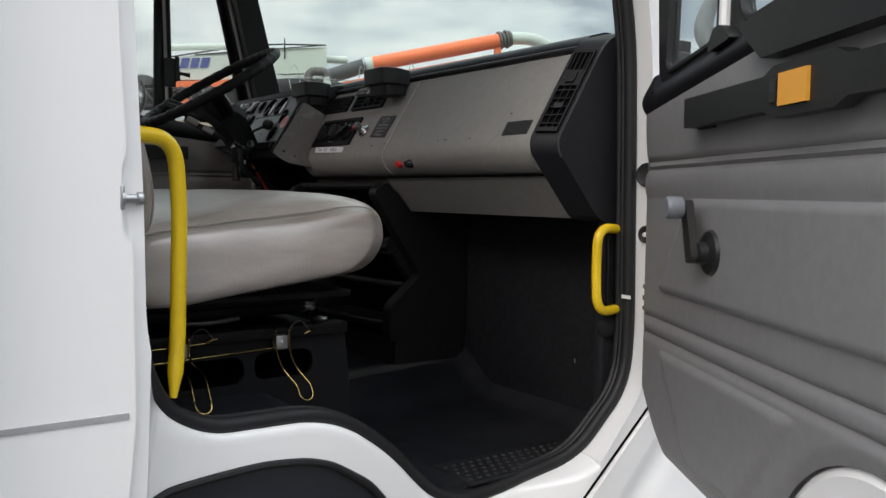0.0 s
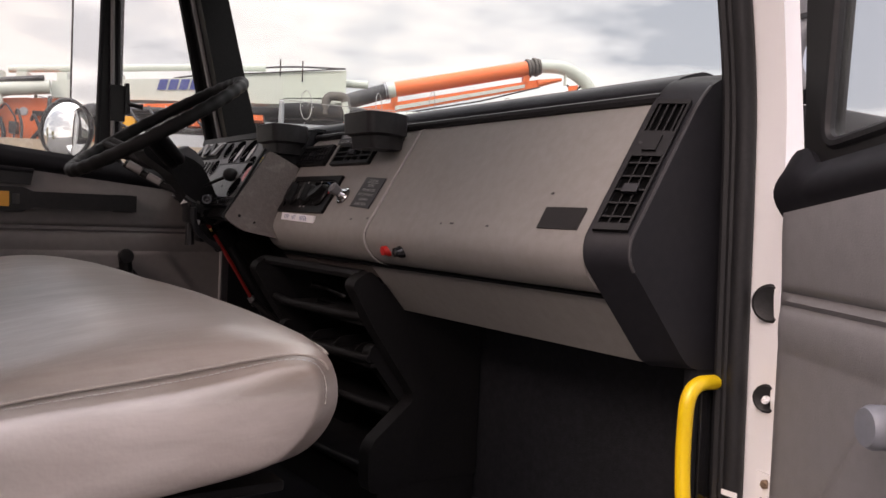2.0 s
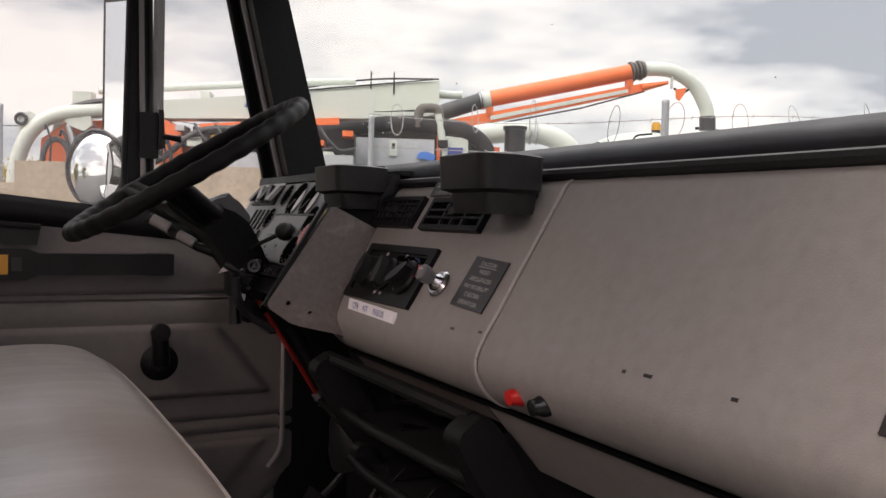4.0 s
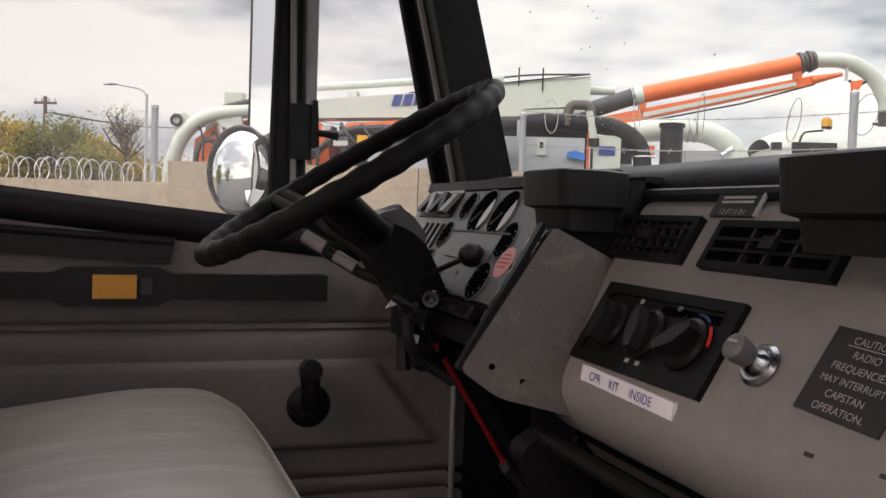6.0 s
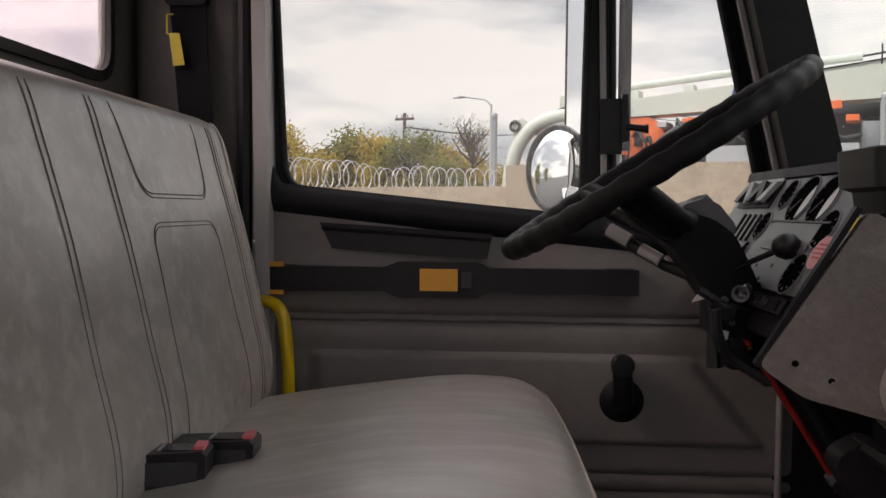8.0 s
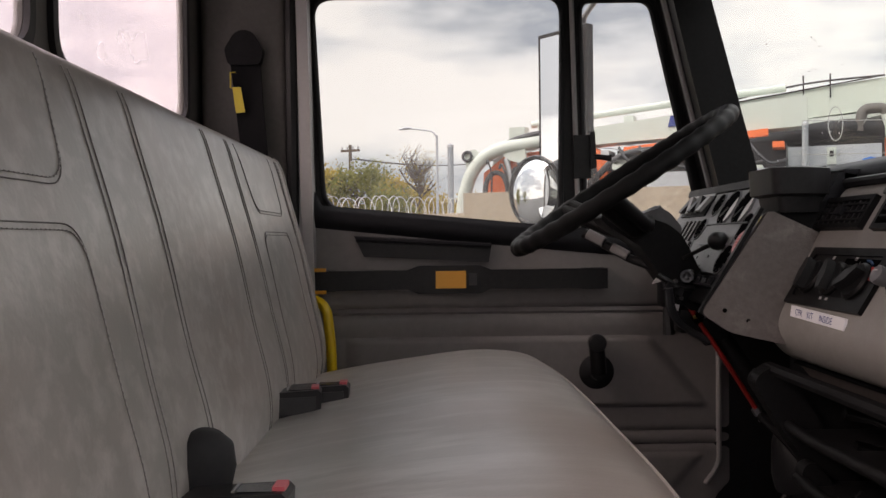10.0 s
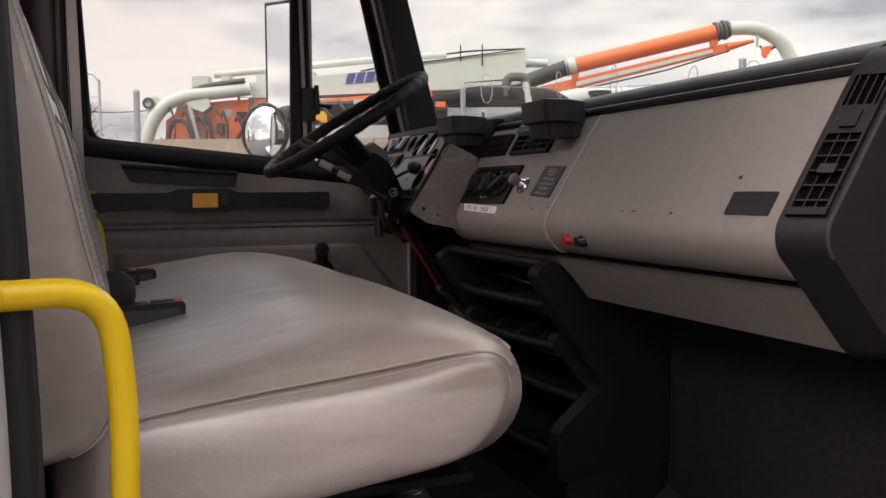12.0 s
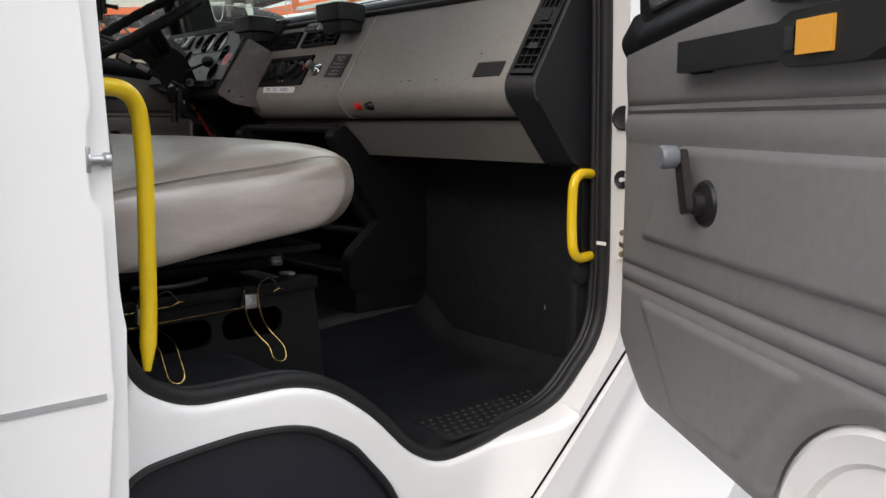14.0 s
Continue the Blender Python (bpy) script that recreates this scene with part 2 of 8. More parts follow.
WHITE = mat("white_paint", (0.88, 0.875, 0.868), 0.28, var=0.02, scale=2.5, coat=0.4, stain=(0.55, 0.53, 0.50, 0.35), stain_scale=3, stain_at=(0.60, 0.8))
YELLOW = mat("yellow_paint", (0.80, 0.53, 0.012), 0.35, var=0.05, scale=9, coat=0.2, stain=(0.35, 0.24, 0.03, 0.5), stain_scale=30, stain_at=(0.66, 0.76))
ORANGE_REFLECT = mat("orange_reflector", (0.72, 0.33, 0.04), 0.35, var=0.05, scale=60)
CHROME = mat("chrome", (0.42, 0.42, 0.43), 0.24, metal=1.0, var=0.05, scale=20)
STEEL = mat("galvanised_steel", (0.48, 0.48, 0.49), 0.38, metal=1.0, var=0.15, scale=40)
BRASSWIRE = mat("yellow_zinc_wire", (0.34, 0.235, 0.09), 0.13, metal=1.0, var=0.15, scale=40)
RED = mat("red_plastic", (0.55, 0.02, 0.015), 0.35, var=0.08, scale=30)
PINK = mat("red_release_button", (0.70, 0.13, 0.15), 0.4, var=0.08, scale=30)
LABEL_WHITE = mat("white_label", (0.78, 0.77, 0.76), 0.4, var=0.03, scale=30)
LABEL_BLUE = mat("blue_print", (0.03, 0.05, 0.22), 0.5, var=0.05, scale=30)
LABEL_BLACK = mat("black_engraved_label", (0.022, 0.021, 0.021), 0.4, var=0.1, scale=30)
ENGRAVE = mat("white_engraving", (0.40, 0.39, 0.38), 0.5, var=0.05, scale=30)
CONCRETE = mat("tan_concrete_block", (0.36, 0.29, 0.215), 0.85, var=0.18, scale=2.5, bump=0.6, bscale=60, stain=(0.20, 0.15, 0.11, 0.6), stain_scale=1.6, stain_at=(0.52, 0.7), randvar=0.12)
ASPHALT = mat("asphalt", (0.055, 0.054, 0.052), 0.9, var=0.2, scale=0.7, bump=0.5, bscale=40, stain=(0.10, 0.095, 0.085, 0.6), stain_scale=0.3)
# unseen headliner, lightened to bounce more light into the cab
HAIR = mat("headliner_fabric", (0.26, 0.25, 0.24), 0.9, var=0.08, scale=10, bump=0.4, bscale=500)
REARWALL = mat("grey_trim_panel", (0.115, 0.108, 0.100), 0.7, var=0.1, scale=6, bump=0.2, bscale=400)
TRUCK_WHITE = mat("equipment_white_paint", (0.50, 0.54, 0.49), 0.4, var=0.06, scale=2, stain=(0.32, 0.33, 0.28, 0.45), stain_scale=3)
TRUCK_ORANGE = mat("equipment_orange_paint", (0.80, 0.15, 0.035), 0.4, var=0.07, scale=2, stain=(0.5, 0.12, 0.05, 0.5), stain_scale=4)
TRUCK_GREY = mat("equipment_grey_paint", (0.36, 0.38, 0.40), 0.5, var=0.08, scale=2)
HOSE_BLACK = mat("black_hose_rubber", (0.03, 0.031, 0.034), 0.5, var=0.2, scale=4)
BLUE = mat("blue_tarpaulin", (0.03, 0.17, 0.55), 0.5, var=0.15, scale=8)
AMBER = mat("amber_lens", (0.75, 0.35, 0.02), 0.25, var=0.05, scale=20)
GLASS = glass_mat("window_glass", dust=0.03)
REAR_GLASS = glass_mat("rear_window_glass", (0.98, 0.93, 0.95), dust=0.18)
WINDSHIELD = glass_mat("windshield_glass", (0.93, 0.985, 0.96), dust=0.02)
MIRROR = mat("mirror_glass", (0.92, 0.93, 0.93), 0.02, metal=1.0, var=0.0, scale=5, rvar=0.0)
GAUGE = mat("gauge_face", (0.30, 0.29, 0.28), 0.35, var=0.1, scale=30)
GAUGE_LIT = mat("pale_glint_and_tab", (0.62, 0.60, 0.58), 0.35, var=0.1, scale=30)
DARKGAP = mat("dark_recess", (0.004, 0.004, 0.004), 0.9, spec=0.0, var=0.1, scale=10)
REDWIRE = mat("red_loom", (0.28, 0.018, 0.014), 0.4, var=0.1, scale=30)


# ---- mesh helpers ----
ORIGIN = {}


def finish(name, bm, material, sharp=38):
    me = bpy.data.meshes.new(name)
    bmesh.ops.recalc_face_normals(bm, faces=bm.faces)
    bm.to_mesh(me)
    bm.free()
    me.materials.append(material)
    me.shade_smooth()
    me.set_sharp_from_angle(angle=radians(sharp))
    return me


def part(name, bm, material, parent, label="", sharp=38):
    """Links a bmesh, given in world places, as one mesh object under a thing or a part."""
    o = ORIGIN.get(parent.name, Vector())
    bmesh.ops.translate(bm, vec=-o, verts=bm.verts)
    ob = new(name, finish(name, bm, material, sharp))
    ob.parent = parent
    ORIGIN[ob.name] = o
    return tagged(ob, label)


def thing(name, label, category, at=(0, 0, 0), group="", kind=""):
    ob = new(name)
    ob.empty_display_size = 0.05
    ob.location = at
    ORIGIN[ob.name] = Vector(at)
    return tagged(ob, label, category, group, kind)


def solid(name, bm, material, label, category="", kind="structure", sharp=38, group=""):
    ob = new(name, finish(name, bm, material, sharp))
    ORIGIN[ob.name] = Vector()
    return tagged(ob, label, category, group, kind)


def join(*bms):
    a = bms[0]
    for b in bms[1:]:
        me = bpy.data.meshes.new("tmp")
        b.to_mesh(me)
        b.free()
        a.from_mesh(me)
        bpy.data.meshes.remove(me)
    return a


def bevel(bm, w, seg=2, angle=30):
    if w > 0:
        es = [e for e in bm.edges if len(e.link_faces) == 2 and e.calc_face_angle(0) > radians(angle)]
        bmesh.ops.bevel(bm, geom=es, offset=w, segments=seg, profile=0.5, affect="EDGES", clamp_overlap=True)
    return bm


def box(x0, x1, y0, y1, z0, z1, w=0.0, seg=2):
    bm = bmesh.new()
    bmesh.ops.create_cube(bm, size=1)
    for v in bm.verts:
        v.co = Vector((x0 + (v.co.x + 0.5) * (x1 - x0), y0 + (v.co.y + 0.5) * (y1 - y0), z0 + (v.co.z + 0.5) * (z1 - z0)))
    return bevel(bm, w, seg)


def slab(points, push, w=0.0, seg=2, angle=30):
    """A flat polygon of points in space, pushed out along a vector."""
    bm = bmesh.new()
    a = [bm.verts.new(p) for p in points]
    b = [bm.verts.new(Vector(p) + Vector(push)) for p in points]
    bm.faces.new(a)
    bm.faces.new(b[::-1])
    n = len(a)
    for i in range(n):
        bm.faces.new((a[i], b[i], b[(i + 1) % n], a[(i + 1) % n]))
    return bevel(bm, w, seg, angle)


def holed(outer, holes, place, d0, d1):
    """A plate between depths d0 and d1, with holes. place(u, v, d) gives the point in space."""
    from mathutils.geometry import tessellate_polygon
    loops = [outer, *holes]
    tris = tessellate_polygon([[Vector((u, v, 0)) for u, v in lp] for lp in loops])
    flat = [p for lp in loops for p in lp]
    bm = bmesh.new()
    lo, hi = [[bm.verts.new(place(u, v, d)) for u, v in flat] for d in (d0, d1)]
    for t in tris:
        bm.faces.new([lo[i] for i in t])
        bm.faces.new([hi[i] for i in t][::-1])
    k = 0
    for lp in loops:
        n = len(lp)
        for i in range(n):
            a, b = k + i, k + (i + 1) % n
            bm.faces.new((lo[a], hi[a], hi[b], lo[b]))
        k += n
    return bm


def smooth_path(points, r=0.05, n=6, closed=False):
    """Rounds the corners of a polyline by arcs that begin r before each corner."""
    P = [Vector(p) for p in points]
    out = []
    m = len(P)
    for i in range(m):
        if not closed and i in (0, m - 1):
            out.append(P[i])
            continue
        a, b, c = P[i - 1], P[i], P[(i + 1) % m]
        u, v = (a - b), (c - b)
        d = min(r, u.length * 0.49, v.length * 0.49)
        p, q = b + u.normalized() * d, b + v.normalized() * d
        for k in range(n + 1):
            t = k / n
            out.append(p * (1 - t) ** 2 + b * 2 * t * (1 - t) + q * t * t)
    return out


def tube(points, r, seg=10, closed=False, caps=True):
    """A round bar along points; r is one radius or one for each point."""
    P = [Vector(p) for p in points]
    n = len(P)
    R = r if isinstance(r, (list, tuple)) else [r] * n
    bm = bmesh.new()
    rings, nrm = [], None
    for i in range(n):
        a = P[i - 1] if (i or closed) else P[i]
        b = P[(i + 1) % n] if (i < n - 1 or closed) else P[i]
        t = (b - a).normalized()
        if nrm is None:
            nrm = t.orthogonal().normalized()
        nrm = (nrm - t * nrm.dot(t)).normalized()
        bi = t.cross(nrm)
        rings.append([bm.verts.new(P[i] + R[i] * (math.cos(2 * math.pi * k / seg) * nrm + math.sin(2 * math.pi * k / seg) * bi)) for k in range(seg)])
    for i in range(n if closed else n - 1):
        A, B = rings[i], rings[(i + 1) % n]
        off = 0
        if closed and i == n - 1:
            off = min(range(seg), key=lambda s: (A[0].co - B[s].co).length)
        for k in range(seg):
            bm.faces.new((A[k], A[(k + 1) % seg], B[(k + 1 + off) % seg], B[(k + off) % seg]))
    if caps and not closed:
        bm.faces.new(rings[0][::-1])
        bm.faces.new(rings[-1])
    return bm


def lathe(center, axis, profile, seg=24, caps=True):
    """A turned shape: profile of (radius, height along the axis)."""
    ax = Vector(axis).normalized()
    u = ax.orthogonal().normalized()
    v = ax.cross(u)
    c = Vector(center)
    bm = bmesh.new()
    rings = []
    for r, h in profile:
        if r < 1e-6:
            rings.append([bm.verts.new(c + ax * h)])
        else:
            rings.append([bm.verts.new(c + ax * h + r * (math.cos(2 * math.pi * k / seg) * u + math.sin(2 * math.pi * k / seg) * v)) for k in range(seg)])
    for A, B in zip(rings, rings[1:]):
        for k in range(seg):
            k2 = (k + 1) % seg
            if len(A) == 1 and len(B) > 1:
                bm.faces.new((A[0], B[k], B[k2]))
            elif len(B) == 1 and len(A) > 1:
                bm.faces.new((A[k], A[k2], B[0]))
            elif len(A) > 1:
                bm.faces.new((A[k], A[k2], B[k2], B[k]))
    if caps:
        if len(rings[0]) > 1:
            bm.faces.new(rings[0][::-1])
        if len(rings[-1]) > 1:
            bm.faces.new(rings[-1])
    return bm


def surface(fn, nu, nv, thick=0.0):
    """A sheet fn(u, v) with u, v in 0..1; thick gives it a back."""
    bm = bmesh.new()
    g = [[bm.verts.new(fn(i / nu, j / nv)) for j in range(nv + 1)] for i in range(nu + 1)]
    for i in range(nu):
        for j in range(nv):
            bm.faces.new((g[i][j], g[i + 1][j], g[i + 1][j + 1], g[i][j + 1]))
    if thick:
        bmesh.ops.recalc_face_normals(bm, faces=bm.faces)
        bmesh.ops.solidify(bm, geom=bm.faces[:], thickness=thick)
    return bm


def rounded(pts, r, n=5):
    """Rounded corners for a closed polygon in two dimensions."""
    return [(p.x, p.y) for p in smooth_path([(u, v, 0) for u, v in pts], r, n, True)]


def writing(text, origin, right, up, size, material, parent, name="lettering", align="LEFT"):
    """Letters lying on a surface, as a mesh."""
    cu = bpy.data.curves.new("tmp_text", "FONT")
    cu.body, cu.size, cu.align_x, cu.align_y, cu.extrude = text, size, align, "CENTER", 0.0
    tmp = bpy.data.objects.new("tmp_text", cu)
    me = bpy.data.meshes.new_from_object(tmp)
    bpy.data.objects.remove(tmp)
    bpy.data.curves.remove(cu)
    bm = bmesh.new()
    bm.from_mesh(me)
    bpy.data.meshes.remove(me)
    r, u = Vector(right).normalized(), Vector(up).normalized()
    for v in bm.verts:
        v.co = Vector(origin) + r * v.co.x + u * v.co.y
    bm.normal_update()
    return part(name, bm, material, parent)


# ---- the cab: shell ----
Y_OUT = -0.797                    # passenger side: outer skin
Y_DR = 1.045                      # inner face of the driver's door
ROOF = 2.56


def step(a, b, t):
    t = min(1, max(0, (t - a) / (b - a)))
    return t * t * (3 - 2 * t)


def floor_height(x, y):
    z = 1.352 + (1.19 - 1.352) * step(0.78, 0.97, x)
    edge = 0.20 * (x - 1.086)
    hump = 1.19 + 0.082 * step(-0.29 + edge, -0.13 + edge, y) * (1 - step(0.40, 0.50, y))
    z = max(z, hump)
    return z + 0.04 * step(1.50, 1.58, x)


def build_floor():
    bm = surface(lambda u, v: Vector((0.28 + 1.30 * u, -0.672 + 1.742 * v, floor_height(0.28 + 1.30 * u, -0.672 + 1.742 * v))), 70, 90, 0.02)
    fl = solid("floor", bm, MAT_RUBBER, "worn black rubber floor mat over the transmission hump", "floor", sharp=60)
    # dusty strip on the hump; light on the upturned shoulder is in its pale colour
    bm = surface(lambda u, v: Vector((1.07 + 0.44 * u, -0.150 + 0.088 * u + 0.062 * v, floor_height(1.07 + 0.44 * u, -0.150 + 0.088 * u + 0.062 * v) + 0.003)), 24, 6, 0.002)
    part("lit_dusty_strip", bm, mat("lit_dusty_rubber", (0.070, 0.067, 0.066), 0.6, spec=0.4, var=0.4, scale=18, stain=(0.025, 0.025, 0.026, 0.7), stain_scale=14, stain_at=(0.50, 0.66)), fl, "dusty strip on the hump, its light put into the colour")
    # raised studs of the entry tread
    bm = box(1.09, 1.42, -0.690, -0.570, 1.186, 1.194, 0.002)
    part("tread_plate", bm, MAT_RUBBER, fl, "black ribbed entry tread")
    studs = []
    for i in range(15):
        for j in range(5):
            x, y = 1.10 + i * 0.0205 + 0.01 * (j % 2), -0.676 + j * 0.020
            studs.append(lathe((x, y, 1.193), (0, 0, 1), [(0.0055, 0), (0.004, 0.004), (0, 0.0045)], 6))
    part("tread_studs", join(*studs), mat("worn_stud_rubber", (0.020, 0.0195, 0.019), 0.45, var=0.3, scale=30), fl, "worn raised tread studs")
    return fl


build_floor()

OPENING = smooth_path([(0.455, 2.50, 0), (0.4855, 1.70, 0), (0.4875, 1.53, 0), (0.504, 1.455, 0), (0.535, 1.397, 0), (0.600, 1.360, 0), (0.765, 1.358, 0), (0.830, 1.338, 0), (0.905, 1.284, 0), (0.985, 1.196, 0), (1.055, 1.158, 0), (1.16, 1.164, 0), (1.322, 1.200, 0), (1.452, 1.340, 0), (1.4625, 1.45, 0), (1.452, 1.88, 0), (1.447, 2.0, 0), (1.365, 2.50, 0)], 0.055, 6, True)
OPENING = [(p.x, p.y) for p in OPENING]


def inset(poly, d):
    """A closed polygon moved inwards by d."""
    c = (sum(p[0] for p in poly) / len(poly), sum(p[1] for p in poly) / len(poly))
    res = []
    n = len(poly)
    turn = sum(poly[i][0] * poly[(i + 1) % n][1] - poly[(i + 1) % n][0] * poly[i][1] for i in range(n))
    for i in range(n):
        a, b = poly[i - 1], poly[(i + 1) % n]
        t = Vector((b[0] - a[0], b[1] - a[1]))
        t = t.normalized() if t.length > 1e-9 else Vector((1, 0))
        m = Vector((-t.y, t.x)) * (1 if turn > 0 else -1)
        res.append((poly[i][0] + m.x * d, poly[i][1] + m.y * d))
    return res


def build_passenger_side():
    # pillars and header of the opening; the sill between their feet is a piece of its own
    left = [p for p in OPENING if p[0] < 0.6 and p[1] > 1.50]
    right = [p for p in OPENING if p[0] > 1.33]
    skin = [(0.21, 2.62), (0.21, 0.80), (0.468, 0.78), (0.470, 0.90)] + sorted(left, key=lambda p: p[1]) + sorted(right, key=lambda p: -p[1]) + [(1.33, 0.95), (1.62, 0.95), (1.62, 1.86), (1.492, 1.90), (1.372, 2.62)]

    def jamb(u, v, d):
        # the hinge side of the opening is splayed
        w = step(1.20, 1.40, u) if u < 1.5 and v < 2.55 else 0.0
        return Vector((u + 0.25 * w * (d + 0.74), d, v))
    bm = holed(skin, [], jamb, -0.785, -0.708)
    wall = solid("wall_passenger_side", bm, WHITE, "white painted steel door jamb and sill of the cab", "wall")
    # sill, standing in behind the door, with the wheel arch cut into its lower edge
    def along(points, n):
        # n points at even distances along a line
        P = [Vector((u, v, 0)) for u, v in points]
        run = [0.0]
        for p, q in zip(P, P[1:]):
            run.append(run[-1] + (q - p).length)
        res = []
        for i in range(n):
            g = run[-1] * i / (n - 1)
            k = max(j for j in range(len(run) - 1) if run[j] <= g + 1e-9)
            res.append(P[k].lerp(P[k + 1], (g - run[k]) / max(1e-9, run[k + 1] - run[k])))
        return res
    low_edge = [p for p in OPENING if p[1] < 1.53 and p[0] < 1.335]
    foot_line = smooth_path([(0.470, 0.90, 0), (0.486, 1.15, 0), (0.500, 1.275, 0), (0.535, 1.299, 0), (0.60, 1.306, 0), (0.68, 1.311, 0), (0.75, 1.305, 0), (0.80, 1.290, 0), (0.87, 1.246, 0), (0.935, 1.167, 0), (0.985, 1.07, 0), (1.04, 0.95, 0), (1.33, 0.95, 0)], 0.03, 4)
    foot_line = [(p.x, p.y) for p in foot_line]
    tops, feet = [], []
    for (t0, t1), (f0, f1), n in (((0.0, 0.545), (0.0, 0.515), 14), ((0.545, 0.62), (0.515, 0.59), 8), ((0.62, 0.80), (0.59, 0.78), 14), ((0.80, 0.985), (0.78, 0.94), 16), ((0.985, 1.10), (0.94, 1.03), 10), ((1.10, 1.40), (1.03, 1.40), 12)):
        for src, lo, hi, dst in ((low_edge, t0, t1, tops), (foot_line, f0, f1, feet)):
            keep = [p for p in src if lo <= p[0] < hi]
            nxt = [p for p in src if p[0] >= hi]
            dst += along(keep + nxt[:1], n + 1)[:-1]
    tops.append(Vector((*right[0], 0)))
    feet.append(Vector((1.33, 0.95, 0)))
    bm = bmesh.new()
    rows = []
    for tp, ft in zip(tops, feet):
        w = step(0.484, 0.525, tp.x) * step(1.33, 1.16, tp.x)
        yi, yo = -0.708 + 0.018 * w, -0.785 + 0.075 * w
        row = [Vector((tp.x, yi, tp.y)), Vector((tp.x, yi + (yo - yi) * 0.7, tp.y - 0.001)), Vector((tp.x, yo + 0.002, tp.y - 0.004)), Vector((tp.x, yo, tp.y - 0.010))]
        a0, a1 = Vector((tp.x, yo, tp.y - 0.010)), Vector((ft.x, yo, ft.y))
        row += [a0.lerp(a1, k / 6) for k in range(1, 7)] + [a1 + Vector((0, 0.006, 0.004)), a1 + Vector((0, 0.03, 0.006))]
        rows.append([bm.verts.new(p) for p in row])
    for A, B in zip(rows, rows[1:]):
        for i in range(len(A) - 1):
            bm.faces.new((A[i], A[i + 1], B[i + 1], B[i]))
    part("sill", bm, WHITE, wall, "white painted door sill over the wheel arch", sharp=60)
    outer = rounded([(0.19, 2.62), (0.19, 0.78), (0.21, 0.75), (0.458, 1.31), (0.470, 1.43), (0.468, 1.648), (0.4555, 1.658), (0.4555, 1.748), (0.462, 1.758), (0.455, 1.90), (0.44, 2.62)], 0.008, 3)
    part("outer_skin", bevel(slab([(u, Y_OUT, v) for u, v in outer], (0, 0.0115, 0)), 0.004, 3), WHITE, wall)
    part("skin_joint", box(0.195, 0.461, Y_OUT - 0.002, Y_OUT + 0.003, 1.4275, 1.4350), mat("grey_joint_sealant", (0.36, 0.36, 0.365), 0.6, var=0.05), wall)
    # rubber seal round the opening, and its lip
    def seal_y(u):
        return -0.690 - 0.037 * step(1.20, 1.42, u) - 0.012 * step(0.56, 0.48, u)
    loop = [(u, seal_y(u), v) for u, v in inset(OPENING, 0.008)]
    part("door_seal", tube(loop, 0.0125, 10, True), RUBBER, wall, "black rubber door seal")
    for off, dy, r in ((0.010, 0.0125, 0.0085), (0.013, 0.022, 0.007)):
        part("seal_lip", tube([(u, seal_y(u) + dy, v) for u, v in inset(OPENING, off)], r, 8, True), RUBBER, wall)
    # latch striker pin
    part("striker_plate", box(0.4535, 0.459, -0.7985, -0.786, 1.690, 1.720, 0.0015), STEEL, wall)
    part("striker_pin", lathe((0.456, -0.790, 1.704), (1, 0, 0), [(0.011, 0), (0.011, 0.003), (0.0055, 0.005), (0.0055, 0.018), (0.0085, 0.020), (0.0085, 0.026), (0.006, 0.028)], 14), STEEL, wall, "steel latch striker pin")
    # hinge pillar holes, door switch and hinge
    face = Vector((-0.97, -0.243, 0))
    for x, z, r in ((1.4475, 1.755, 0.0235), (1.450, 1.640, 0.0175)):
        part("pillar_grommet", lathe((x, -0.771, z), face, [(r, -0.004), (r, 0.002), (r * 0.86, 0.004), (r * 0.72, 0.0025), (0, 0.002)], 18), RUBBER, wall, "black rubber grommet")
    part("door_switch", lathe((1.447, -0.772, 1.640), (-0.9, -0.45, 0), [(0.0045, 0), (0.0045, 0.012), (0.003, 0.017)], 10), LABEL_WHITE, wall)
    part("tape_scrap", slab([(1.4375, -0.722, 1.512), (1.4395, -0.744, 1.511), (1.4395, -0.744, 1.518), (1.4375, -0.722, 1.5185)], (-0.0015, -0.001, 0)), LABEL_WHITE, wall, "scrap of white tape")
    RUST = mat("rusty_hinge", (0.22, 0.15, 0.10), 0.55, metal=0.5, var=0.3, scale=60)
    part("door_hinge", join(slab([(1.448, -0.765, 1.488), (1.443, -0.800, 1.488), (1.443, -0.800, 1.552), (1.448, -0.765, 1.552)], (-0.004, -0.001, 0), 0.0015), tube([(1.432, -0.797, 1.492), (1.432, -0.797, 1.516)], 0.005, 10), tube([(1.432, -0.797, 1.524), (1.432, -0.797, 1.548)], 0.005, 10)), WHITE, wall, "white painted door hinge")
    for z in (1.499, 1.540):
        part("hinge_bolt", lathe((1.441, -0.781, z), face, [(0.006, 0), (0.0055, 0.004), (0.003, 0.005), (0, 0.004)], 6), RUST, wall)
    part("hinge_stay", slab([(1.441, -0.776, 1.515), (1.434, -0.795, 1.511), (1.434, -0.795, 1.519), (1.441, -0.776, 1.523)], (-0.006, -0.002, 0), 0.001), RUST, wall, "rusty check strap")
    # seam between the pillar foot and the fender
    part("fender_seam", tube([(1.478, -0.7865, 1.327), (1.230, -0.7865, 1.112), (1.10, -0.7865, 1.0)], 0.0022, 6), DARKGAP, wall)
